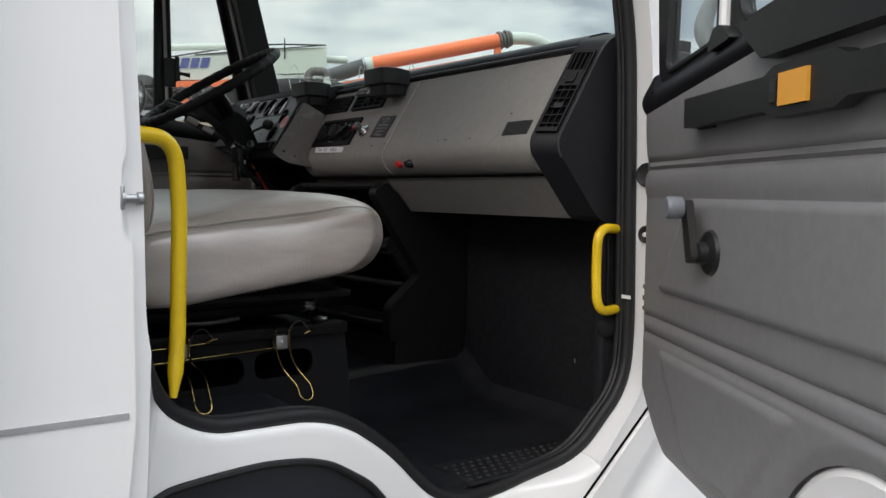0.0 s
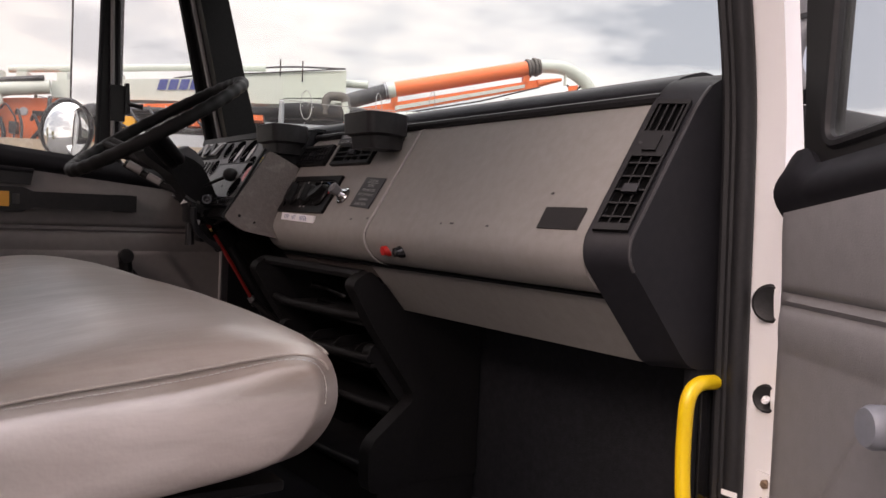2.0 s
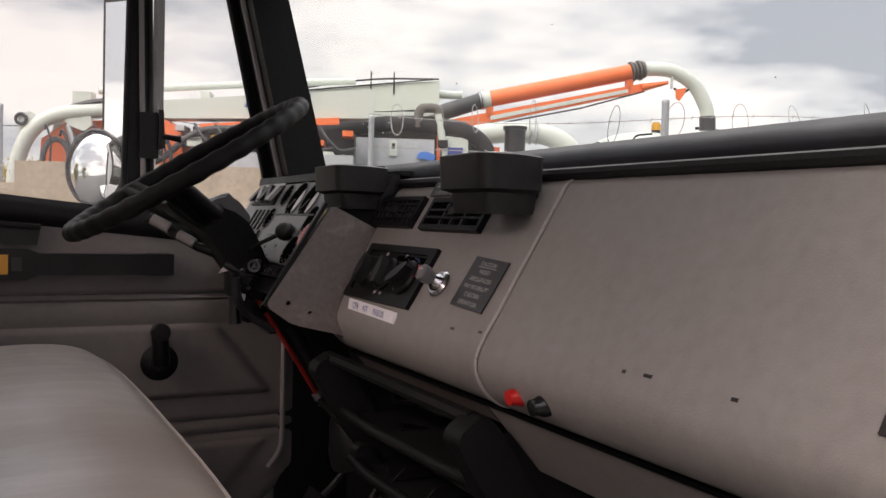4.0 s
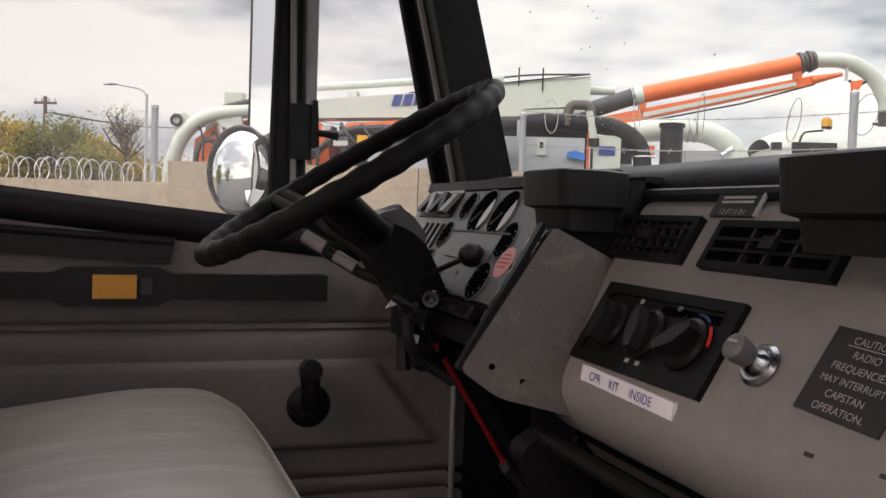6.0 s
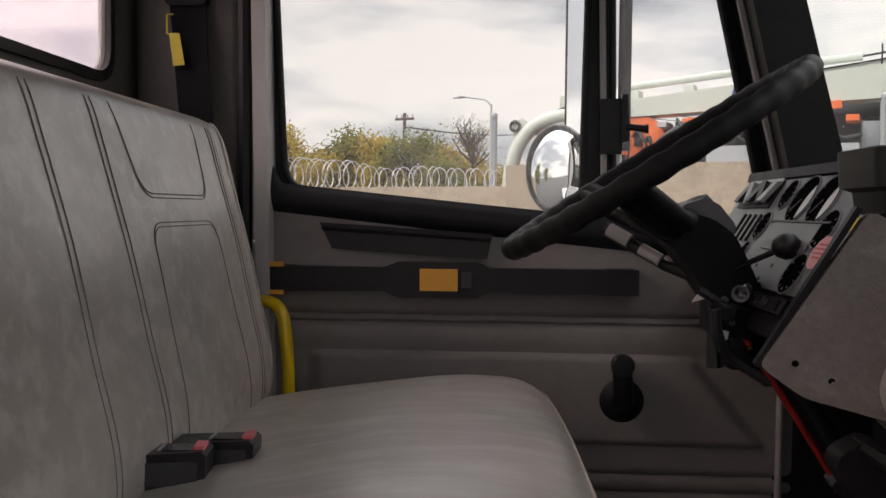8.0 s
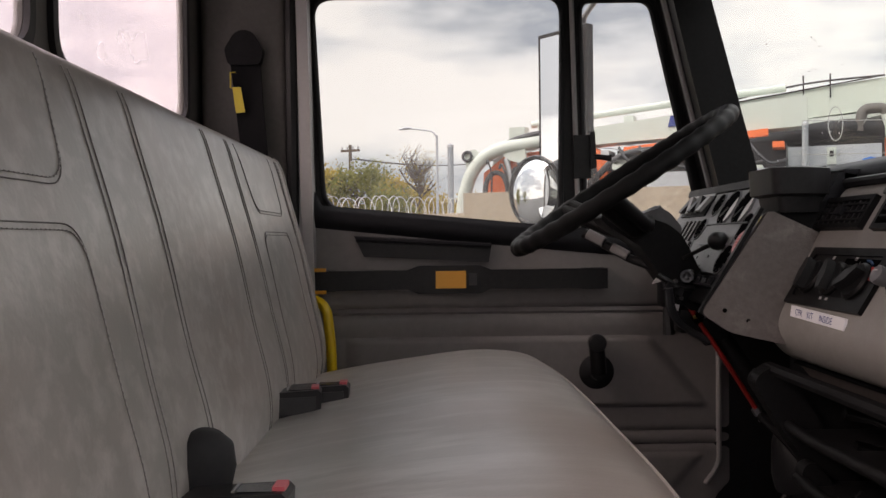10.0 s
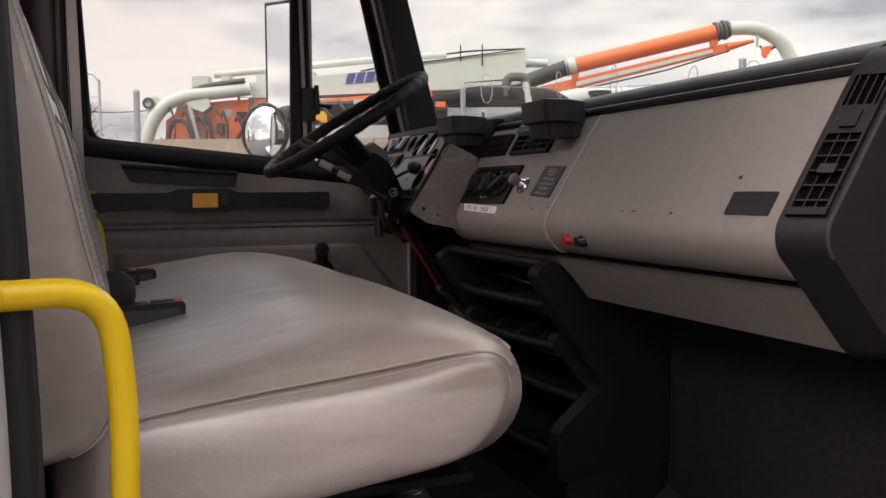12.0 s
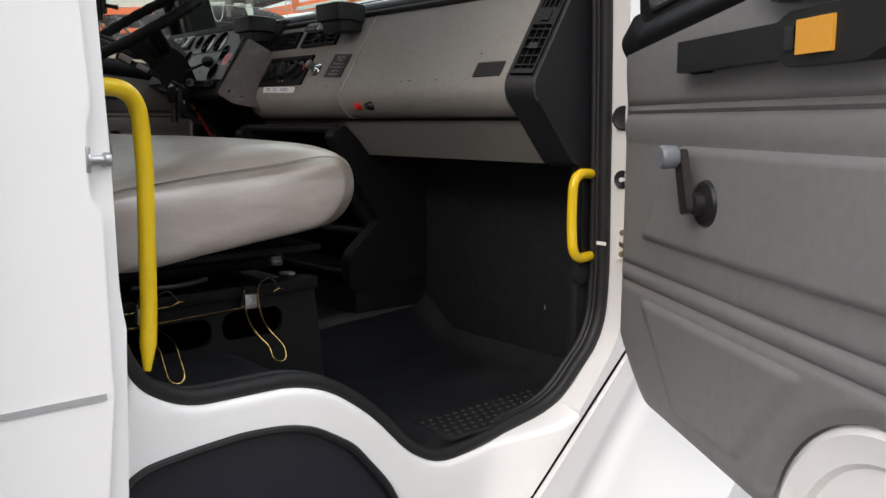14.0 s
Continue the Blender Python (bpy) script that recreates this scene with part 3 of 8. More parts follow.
    # black mudguard under the sill
    arch = rounded([(0.44, 0.75), (0.492, 1.20), (0.507, 1.277), (0.535, 1.293), (0.60, 1.300), (0.68, 1.305), (0.75, 1.299), (0.796, 1.285), (0.865, 1.241), (0.93, 1.162), (0.99, 1.05), (1.02, 0.75)], 0.02, 4)
    mg = thing("mudguard", "smooth black plastic mudguard below the white sill", "mudguard", (0.65, -0.70, 0.75))
    part("guard", bevel(slab([(u, -0.702, v) for u, v in arch], (0, 0.06, 0)), 0.010, 3), mat("mudguard_plastic", (0.012, 0.013, 0.02), 0.38, var=0.1), mg)
    part("guard_lip", tube([(u, -0.712, v) for u, v in arch if v > 0.8], 0.0065, 8), RUBBER, mg)
    return wall


build_passenger_side()


def build_fender():
    f = thing("front_fender", "white painted front fender ahead of the open door", "fender", (1.9, -0.95, 0.0))
    seam = [(1.62, 1.452), (1.478, 1.325), (1.236, 1.110), (1.112, 1.0), (1.02, 0.80)]
    fold = [(1.60, 1.375), (1.448, 1.235), (1.285, 1.064), (1.20, 0.975), (1.11, 0.78)]

    def skin(u, v):
        # a flat band along the door gap, a soft fold, then the swell over the wheel
        k = u * 4
        q = min(3, int(k))
        a, b = (Vector(c[q]).lerp(Vector(c[q + 1]), k - q) for c in (seam, fold))
        if v < 0.25:
            p = a.lerp(b, v / 0.25)
            return Vector((p.x, -0.797 - 0.004 * v / 0.25, p.y))
        w = (v - 0.25) / 0.75
        x = b.x + 0.42 * w
        return Vector((x, -0.801 + 0.007 * math.sin(math.pi * min(1.0, w * 5)) - 0.09 * w ** 1.6, b.y - 0.10 * w + 0.04 * w * w))
    part("fender_skin", surface(skin, 40, 32, 0.012), WHITE, f, sharp=40)
    part("fender_brace", tube([(1.6, -0.70, 0.02), (1.6, -0.70, 0.90)], 0.04, 10), BLACK, f)


build_fender()


def build_front():
    FELT = mat("firewall_felt", (0.0135, 0.0140, 0.0162), 0.7, spec=0.22, var=0.3, scale=6, bump=0.4, bscale=300)
    bm = box(1.575, 1.605, -0.74, 1.05, 1.10, 2.03)
    wall = solid("wall_firewall", bm, FELT, "black padded firewall under the dashboard", "wall")
    part("kick_panel", bevel(box(1.42, 1.60, -0.690, -0.665, 1.20, 1.70), 0.008), FELT, wall, "black plastic kick panel")
    part("handle_recess", bevel(box(1.425, 1.50, -0.695, -0.689, 1.49, 1.645), 0.006), GLOSSBLACK, wall)
    part("toe_pad", bevel(box(1.555, 1.574, -0.70, 0.98, 1.22, 1.66), 0.006), FELT, wall)
    part("kick_boss", lathe((1.432, -0.690, 1.452), (-0.3, -1, 0), [(0.024, 0), (0.022, 0.006), (0.014, 0.010), (0, 0.011)], 20), FELT, wall)
    part("straw", tube([(1.488, -0.545, 1.345), (1.491, -0.541, 1.354)], 0.0010, 5), mat("dry_straw", (0.22, 0.19, 0.11), 0.8), wall)
    part("driver_kick_panel", bevel(box(1.405, 1.60, 1.03, 1.06, 1.15, 1.90), 0.006), BLACK, wall)


build_front()


def build_rear_wall():
    W = [rounded([(0.318, 2.185), (0.925, 2.185), (0.925, 2.52), (0.318, 2.52)], 0.05), rounded([(-0.66, 2.185), (0.235, 2.185), (0.235, 2.52), (-0.66, 2.52)], 0.05)]
    out = [(-0.85, 0.8), (1.16, 0.8), (1.16, 2.60), (-0.85, 2.60)]
    bm = holed(out, W, lambda u, v, d: Vector((d, u, v)), 0.248, 0.26)
    wall = solid("wall_rear", bm, REARWALL, "dark grey trimmed rear wall of the cab", "wall")
    for k, w in enumerate(W):
        win = part("rear_window", bevel(holed(rounded([(min(p[0] for p in w) - 0.016, 2.169), (max(p[0] for p in w) + 0.016, 2.169), (max(p[0] for p in w) + 0.016, 2.536), (min(p[0] for p in w) - 0.016, 2.536)], 0.06), [w], lambda u, v, d: Vector((d, u, v)), 0.261, 0.270), 0.003), RUBBER, wall, "black rubber framed rear window")
        pane = part("pane", slab([(0.252, u, v) for u, v in w], (0.003, 0, 0)), REAR_GLASS, win)
        pane.visible_shadow = False
    part("driver_rear_pillar", bevel(box(0.27, 0.464, 1.012, 1.10, 1.35, 2.56), 0.02, 3), REARWALL, wall, "dark grey pillar trim")
    part("passenger_rear_pillar", bevel(box(0.27, 0.455, -0.75, -0.62, 1.40, 2.56), 0.02, 3), REARWALL, wall)


build_rear_wall()


def build_roof():
    bm = surface(lambda u, v: Vector((0.23 + 1.13 * u, -0.80 + 1.93 * v, ROOF + 0.03 * math.sin(math.pi * v))), 8, 16, 0.04)
    solid("ceiling", bm, HAIR, "grey fabric headliner, out of view", "ceiling", sharp=60)
    bm = bevel(box(1.30, 1.40, -0.80, 1.12, 2.47, 2.57), 0.02)
    solid("trim_windshield_header", bm, BLACK, "black header trim above the windshield", "trim")
    bm = surface(lambda u, v: Vector((0.20 + 1.19 * u, -0.80 + 1.93 * v, ROOF + 0.05 + 0.035 * math.sin(math.pi * v))), 8, 16, 0.02)
    solid("roof_skin", bm, WHITE, "white painted roof of the cab", "roof", sharp=60)


build_roof()


def build_pillars():
    # front pillars either side of the windshield, leaning back
    for y0, y1, xa, xc, xb, xt, nm in ((0.93, 1.10, 1.400, 1.260, 1.492, 1.337, "pillar_driver"),):
        bm = slab([(xa, y0, 1.98), (xb, y0, 1.98), (xt, y0, 2.57), (xc, y0, 2.57)], (0, y1 - y0, 0), 0.010, 3)
        p = solid("trim_" + nm, bm, DEEP, "black windshield pillar trim", "pillar")
        if y0 > 0:
            part("pillar_strip", tube([(1.393, 0.982, 2.0), (1.262, 0.982, 2.55)], 0.0075, 8), mat("grey_strip", (0.32, 0.31, 0.30), 0.5, var=0.05), p)
    gl = surface(lambda u, v: Vector((1.52 - 0.14 * v + 0.05 * math.sin(math.pi * u), -0.74 + 1.80 * u, 2.0 + 0.54 * v)), 16, 2, 0.004)
    w = solid("window_windshield", gl, WINDSHIELD, "clear windshield with a few dried drops", "windshield", sharp=60)
    w.visible_shadow = False
    rng = random.Random(4)
    drops = []
    for _ in range(70):
        u, v = rng.random(), rng.random()
        if rng.random() < 0.4:
            u, v = 0.80 + 0.10 * rng.random(), 0.12 + 0.4 * rng.random()
        c = Vector((1.515 - 0.14 * v + 0.05 * math.sin(math.pi * u), -0.74 + 1.72 * u, 2.0 + 0.54 * v))
        r = rng.uniform(0.0008, 0.0018)
        drops.append(lathe(c, (-1, 0, -0.25), [(r, 0), (r * 0.8, 0.001), (0, 0.0014)], 7))
    ob = part("dried_drops", join(*drops), mat("water_spots", (0.45, 0.47, 0.48), 0.3, var=0.1, scale=50), w)
    ob.visible_shadow = False
    part("wiper_cowl", bevel(box(1.50, 1.75, -0.78, 1.08, 1.95, 2.0), 0.01), BLACK, w)


build_pillars()


# ---- doors ----
def relief(s, z, lo, hi):
    """Pressed pattern of a door panel: s from the hinge, height z. Returns how far it stands proud."""
    d = 0.0
    for zc, wd, dp in ((1.776, 0.005, 0.010), (1.761, 0.005, 0.009), (1.497, 0.007, 0.009), (1.466, 0.007, 0.009)):
        d -= dp * math.exp(-((z - zc) / wd) ** 2)
    d += 0.011 * step(1.710, 1.700, z) * step(0.183 - 0.80 * (1.69 - z), 0.199 - 0.80 * (1.69 - z), s) * step(1.552, 1.563, z) * step(hi - 0.05, hi - 0.07, s)
    a = s - (0.083 + 0.90 * (1.44 - z))
    b = (0.548 - 0.85 * (1.448 - z)) - s
    d += 0.008 * step(0.0, 0.018, a) * step(0.0, 0.018, b) * step(1.448, 1.438, z) * step(1.289, 1.301, z)
    if z > 1.776:
        d += 0.005 * math.sin(math.pi * min(1, (z - 1.776) / 0.14))
    else:
        d += 0.004 * math.sin(math.pi * min(1, max(0, (z - 1.712) / 0.05)))
    return d


def window_line(s, opened):
    """Height of the top of the panel trim at s."""
    return 1.862 + 0.112 * s if opened else 1.876 + 0.095 * s / 0.9


def build_door(name, place, label, material, opened):
    """A cab door. place(s, z, d): s runs back from the hinge, d out of the panel into the cab."""
    d1 = new(name)
    ORIGIN[d1.name] = Vector()
    tagged(d1, label, "door", "", "structure")
    back = 0.92
    main = rounded([(0.340, 1.950), (0.872, 1.998), (0.895, 2.475), (0.332, 2.475)], 0.05, 6)
    quarter = rounded([(0.014, 1.918), (0.285, 1.943), (0.295, 2.462), (0.136, 2.462)], 0.03, 5)
    outline = rounded([(-0.04, 1.86), (back, 1.87), (back, 2.53), (0.095, 2.53)], 0.02, 3)
    first = -0.042
    if opened:
        main = rounded([(0.322, 1.959), (0.872, 2.005), (0.895, 2.475), (0.318, 2.475)], 0.05, 6)
        quarter = rounded([(0.030, 1.930), (0.250, 1.953), (0.256, 2.462), (0.062, 2.462)], 0.03, 5)
        outline = rounded([(0.0, 1.86), (back, 1.87), (back, 2.53), (0.02, 2.53), (-0.026, 2.10), (-0.014, 1.97)], 0.02, 3)
        first = -0.026
    frame = holed(outline, [main, quarter], place, -0.020, 0.0)
    part("window_frame", bevel(frame, 0.004, 2, 50), BLACK, d1, "black window surround")
    lower = rounded([(first, 1.88), (first, 1.39), (0.08, 1.275), (0.43, 1.245), (0.52, 1.16), (0.60, 1.12), (back, 1.12), (back, 1.88)], 0.03, 5)
    part("door_shell", slab([place(s, z, -0.012) for s, z in lower], place(0, 0, -0.06) - place(0, 0, 0), 0.006), WHITE, d1, "white painted door shell")

    def under(s):
        low = 1.268 + 0.105 * max(0.0, 1 - (s + 0.03) / 0.13) ** 1.4 if s < 0.10 else 1.268 - 0.05 * (s - 0.10)
        rim = 0.228 ** 2 - (s - 0.70) ** 2
        return max(low, 1.205 + math.sqrt(rim)) if rim > 0 else low

    def sheet(u, v):
        s = first + (back - 0.012 - first) * u
        zb, zt = under(s), window_line(s, opened)
        z = min(max(1.24 + 0.745 * v, zb), zt)
        edge = min(1, (s - first) / 0.02, (back - 0.012 - s) / 0.02, (z - zb) / 0.02 + 0.05)
        return place(s, z, 0.004 + (relief(s if opened else s + 0.05, z, 0, back) + 0.008) * edge)
    part("trim_panel", surface(sheet, 84, 230, 0.006), material, d1, "grey vinyl trim panel with pressed ribs", sharp=70)
    n = place(0, 0, 1) - place(0, 0, 0)
    part("arch_pressing", lathe(place(0.70, 1.205, -0.012), n, [(0.225, 0), (0.224, 0.014), (0.214, 0.020), (0.196, 0.014), (0.182, 0.012), (0.176, 0.004), (0.12, 0.002), (0, 0.002)], 56), WHITE, d1, "white pressed wheel arch")
    # black sill trim under the glass
    def sill(u, v):
        s = first - 0.004 + (back - 0.004 - first) * u
        zt = 1.915 + 0.098 * s + (0.045 * step(0.005, -0.030, s)) + 0.05 * step(0.875, 0.91, s)
        if opened:
            zt = 1.910 + 0.092 * s + 0.020 * step(0.038, 0.014, s) - 0.012 * step(-0.012, -0.030, s)
        zb = window_line(s, opened) - 0.003
        return place(s, zb + (zt - zb) * v, 0.010 + 0.014 * math.sin(math.pi * min(1, v * 1.05)))
    part("sill_trim", surface(sill, 90, 8, 0.012), BLACK_SOFT, d1, "black padded window sill trim", sharp=60)
    for nm, w in (("main_glass", main), ("quarter_glass", quarter)):
        p = part(nm, slab([place(s, z, -0.012) for s, z in w], place(0, 0, -0.004) - place(0, 0, 0)), GLASS, d1)
        p.visible_shadow = False
        part("glass_rubber", tube([place(s, z, -0.002) for s, z in w], 0.007, 8, True), RUBBER, d1)
    q = -0.008 if opened else 0.0
    part("divider_strip", tube([place(0.302 + q, 1.945, 0.012), place(0.314 + q, 2.47, 0.012)], 0.0055 if not opened else 0.0085, 8), mat("grey_strip", (0.32, 0.31, 0.30), 0.5) if not opened else LABEL_WHITE, d1)
    if opened:
        fin = rounded([(0.264, 1.928), (0.282, 1.962), (0.316, 1.962), (0.346, 1.938)], 0.012, 4)
        part("divider_foot", slab([place(a, b, 0.006) for a, b in fin], place(0, 0, 0.020) - place(0, 0, 0), 0.003), BLACK, d1, "black foot of the window divider")
    # quarter window latch
    latch = None if opened else join(bevel(slab([place(s, z, 0.0) for s, z in [(0.274, 2.062), (0.312, 2.062), (0.312, 2.158), (0.274, 2.158)]], place(0, 0, 0.018) - place(0, 0, 0)), 0.003),
                 bevel(slab([place(s, z, 0.012) for s, z in [(0.262, 2.085), (0.276, 2.08), (0.276, 2.165), (0.266, 2.165)]], place(0, 0, 0.014) - place(0, 0, 0)), 0.003),
                 tube([place(0.27, 2.11, 0.018), place(0.252, 2.107, 0.03), place(0.238, 2.105, 0.031), place(0.232, 2.105, 0.031)], [0.007, 0.006, 0.007, 0.009], 10))
    if latch:
        part("quarter_latch", latch, BLACK, d1, "black quarter window latch")
    # pull pocket
    pk = [(0.415, 1.938), (0.81, 1.978), (0.80, 1.889), (0.485, 1.887)] if opened else [(0.497, 1.921), (0.802, 1.939), (0.780, 1.893), (0.505, 1.878)]
    deep = 0.044 if opened else 0.03
    part("pull_pocket", slab([place(s, z, 0.004) for s, z in pk], place(0, 0, deep) - place(0, 0, 0), 0.007, 3), BLACK, d1, "black moulded pull shelf")
    if not opened:
        part("pull_lip", tube([place(0.50, 1.914, 0.034), place(0.797, 1.932, 0.034)], 0.006, 8), BLACK_SOFT, d1)
    # strap with orange reflector
    strap = [(0.245, 1.862), (0.50, 1.862), (0.525, 1.872), (0.66, 1.872), (0.685, 1.862), (0.895, 1.862), (0.895, 1.818), (0.685, 1.82), (0.66, 1.81), (0.525, 1.81), (0.50, 1.82), (0.245, 1.818)]
    shift = -0.011 if opened else 0.0
    st = part("pull_strap", slab([place(s, z, 0.028) for s, z in strap], place(0, 0, 0.022) - place(0, 0, 0), 0.007, 3), BLACK, d1, "black moulded door pull strap")
    part("reflector", slab([place(s + shift, z, 0.05) for s, z in [(0.556, 1.822), (0.622, 1.822), (0.622, 1.86), (0.556, 1.86)]], place(0, 0, 0.004) - place(0, 0, 0), 0.0015), ORANGE_REFLECT, st, "orange reflector")
    part("strap_button", slab([place(s + shift, z, 0.05) for s, z in [(0.532, 1.828), (0.550, 1.828), (0.550, 1.855), (0.532, 1.855)]], place(0, 0, 0.003) - place(0, 0, 0), 0.001), GLOSSBLACK, st)
    for s in (0.27, 0.865):
        part("strap_foot", slab([place(q, z, 0.0) for q, z in [(s - 0.02, 1.816), (s + 0.03, 1.816), (s + 0.03, 1.863), (s - 0.02, 1.863)]], place(0, 0, 0.03) - place(0, 0, 0), 0.006), BLACK, st)
    for z in (1.816, 1.865):
        part("end_tab", slab([place(q, w, 0.046) for q, w in [(0.862, z - 0.004), (0.892, z - 0.004), (0.892, z + 0.004), (0.862, z + 0.004)]], place(0, 0, 0.008) - place(0, 0, 0)), ORANGE_REFLECT, st)
    # window winder
    n = place(0, 0, 1) - place(0, 0, 0)
    if opened:
        # winder seen close: round base, flat arm, grey knob
        cr = part("window_crank", lathe(place(0.310, 1.633, 0.024), n, [(0.035, -0.012), (0.035, 0.004), (0.031, 0.010), (0.017, 0.014), (0.015, 0.026)], 32), BLACK, d1, "black window winder with grey knob")
        lo, hi = Vector((0.303, 1.628)), Vector((0.279, 1.700))
        ax = (hi - lo).normalized()
        sd = Vector((-ax.y, ax.x))
        bar = [lo - ax * 0.010 + sd * 0.012, lo - ax * 0.010 - sd * 0.012, hi + ax * 0.009 - sd * 0.0105, hi + ax * 0.009 + sd * 0.0105]
        part("crank_arm", slab([place(q[0], q[1], 0.048) for q in rounded([tuple(p) for p in bar], 0.009, 4)], n * 0.012, 0.0025), mat("arm_satin", (0.022, 0.020, 0.019), 0.4, var=0.12, scale=30), cr)
        part("crank_knob", lathe(place(0.280, 1.698, 0.061), n, [(0.013, 0), (0.0165, 0.003), (0.0172, 0.022), (0.0145, 0.027), (0, 0.028)], 20), mat("grey_knob", (0.16, 0.17, 0.19), 0.45, var=0.1), cr)
    else:
        hub, kn = place(0.268, 1.632, 0.024), place(0.272, 1.700, 0.046)
        cr = part("window_crank", lathe(hub, n, [(0.040, 0), (0.040, 0.004), (0.035, 0.008), (0.018, 0.011), (0.015, 0.020), (0.014, 0.032)], 28), BLACK, d1, "black window winder")
        part("crank_arm", tube([hub + n * 0.028, (hub + kn) / 2 + n * 0.022, kn + n * 0.004], [0.018, 0.017, 0.017], 12), DEEP, cr)
        part("crank_knob", lathe(kn, n, [(0.015, 0), (0.019, 0.004), (0.020, 0.022), (0.017, 0.026), (0, 0.027)], 18), BLACK, cr)
    part("lock_dimple", lathe(place(0.872, 1.932, 0.012), n, [(0.010, 0), (0.009, 0.006), (0, 0.007)], 14), material, d1)
    return d1


HINGE_D = 1.408


def driver_place(s, z, d):
    return Vector((HINGE_D - s, Y_DR - d, z))


DOOR_DIR, DOOR_N = Vector((-0.502, -0.866, 0)).normalized(), Vector((-0.866, 0.502, 0)).normalized()


def open_place(s, z, d):
    return Vector((1.3867, -0.8492, z)) + DOOR_DIR * s + DOOR_N * d


build_door("door_1", driver_place, "closed driver's door with grey vinyl panel and black trim", DRIVER_VINYL_LIT, False)
build_door("door_2", open_place, "open passenger door with grey vinyl panel and black trim", DOOR_VINYL, True)


def build_driver_frame():
    bm = slab([(0.504, 0.990, 1.35), (0.529, 0.990, 1.35), (0.510, 0.990, 2.53), (0.486, 0.990, 2.53)], (0, 0.055, 0), 0.004)
    p = solid("trim_driver_jamb", bm, mat("grey_white_jamb", (0.42, 0.41, 0.40), 0.5, var=0.04), "pale painted strip of the driver's door frame", "trim")
    part("jamb_seal", tube([(0.474, 1.005, 1.36), (0.474, 1.005, 2.5)], 0.013, 8), RUBBER, p)
    part("front_jamb_strip", tube(smooth_path([(1.412, 1.02, 2.0 - 0.25), (1.412, 1.02, 1.42), (1.38, 1.02, 1.38)], 0.03), 0.006, 8), mat("grey_strip", (0.32, 0.31, 0.30), 0.5), p)
    bm = box(0.23, 1.62, 1.10, 1.13, 1.0, 1.90)
    solid("wall_driver_side", bm, WHITE, "white painted outer side of the cab", "wall")
    bm = box(0.23, 0.49, 1.10, 1.13, 1.902, 2.58)
    solid("wall_driver_rear_corner", bm, WHITE, "white painted rear corner of the cab", "wall")


build_driver_frame()


# ---- dashboard ----
def face_x(z):
    """The sloping front of the dashboard: x at height z."""
    return 1.259 + 0.60 * (z - 1.815)


FACE_UP = Vector((0.60, 0, 1)).normalized()
FACE_N = Vector((-1, 0, 0.60)).normalized()


def on_face(y, z, d=0.0):
    return Vector((face_x(z), y, z)) + FACE_N * d


def face_plate(y0, y1, z0, z1, d0, d1, w=0.002, seg=2):
    return slab([on_face(y0, z0, d0), on_face(y1, z0, d0), on_face(y1, z1, d0), on_face(y0, z1, d0)], FACE_N * (d1 - d0), w, seg)


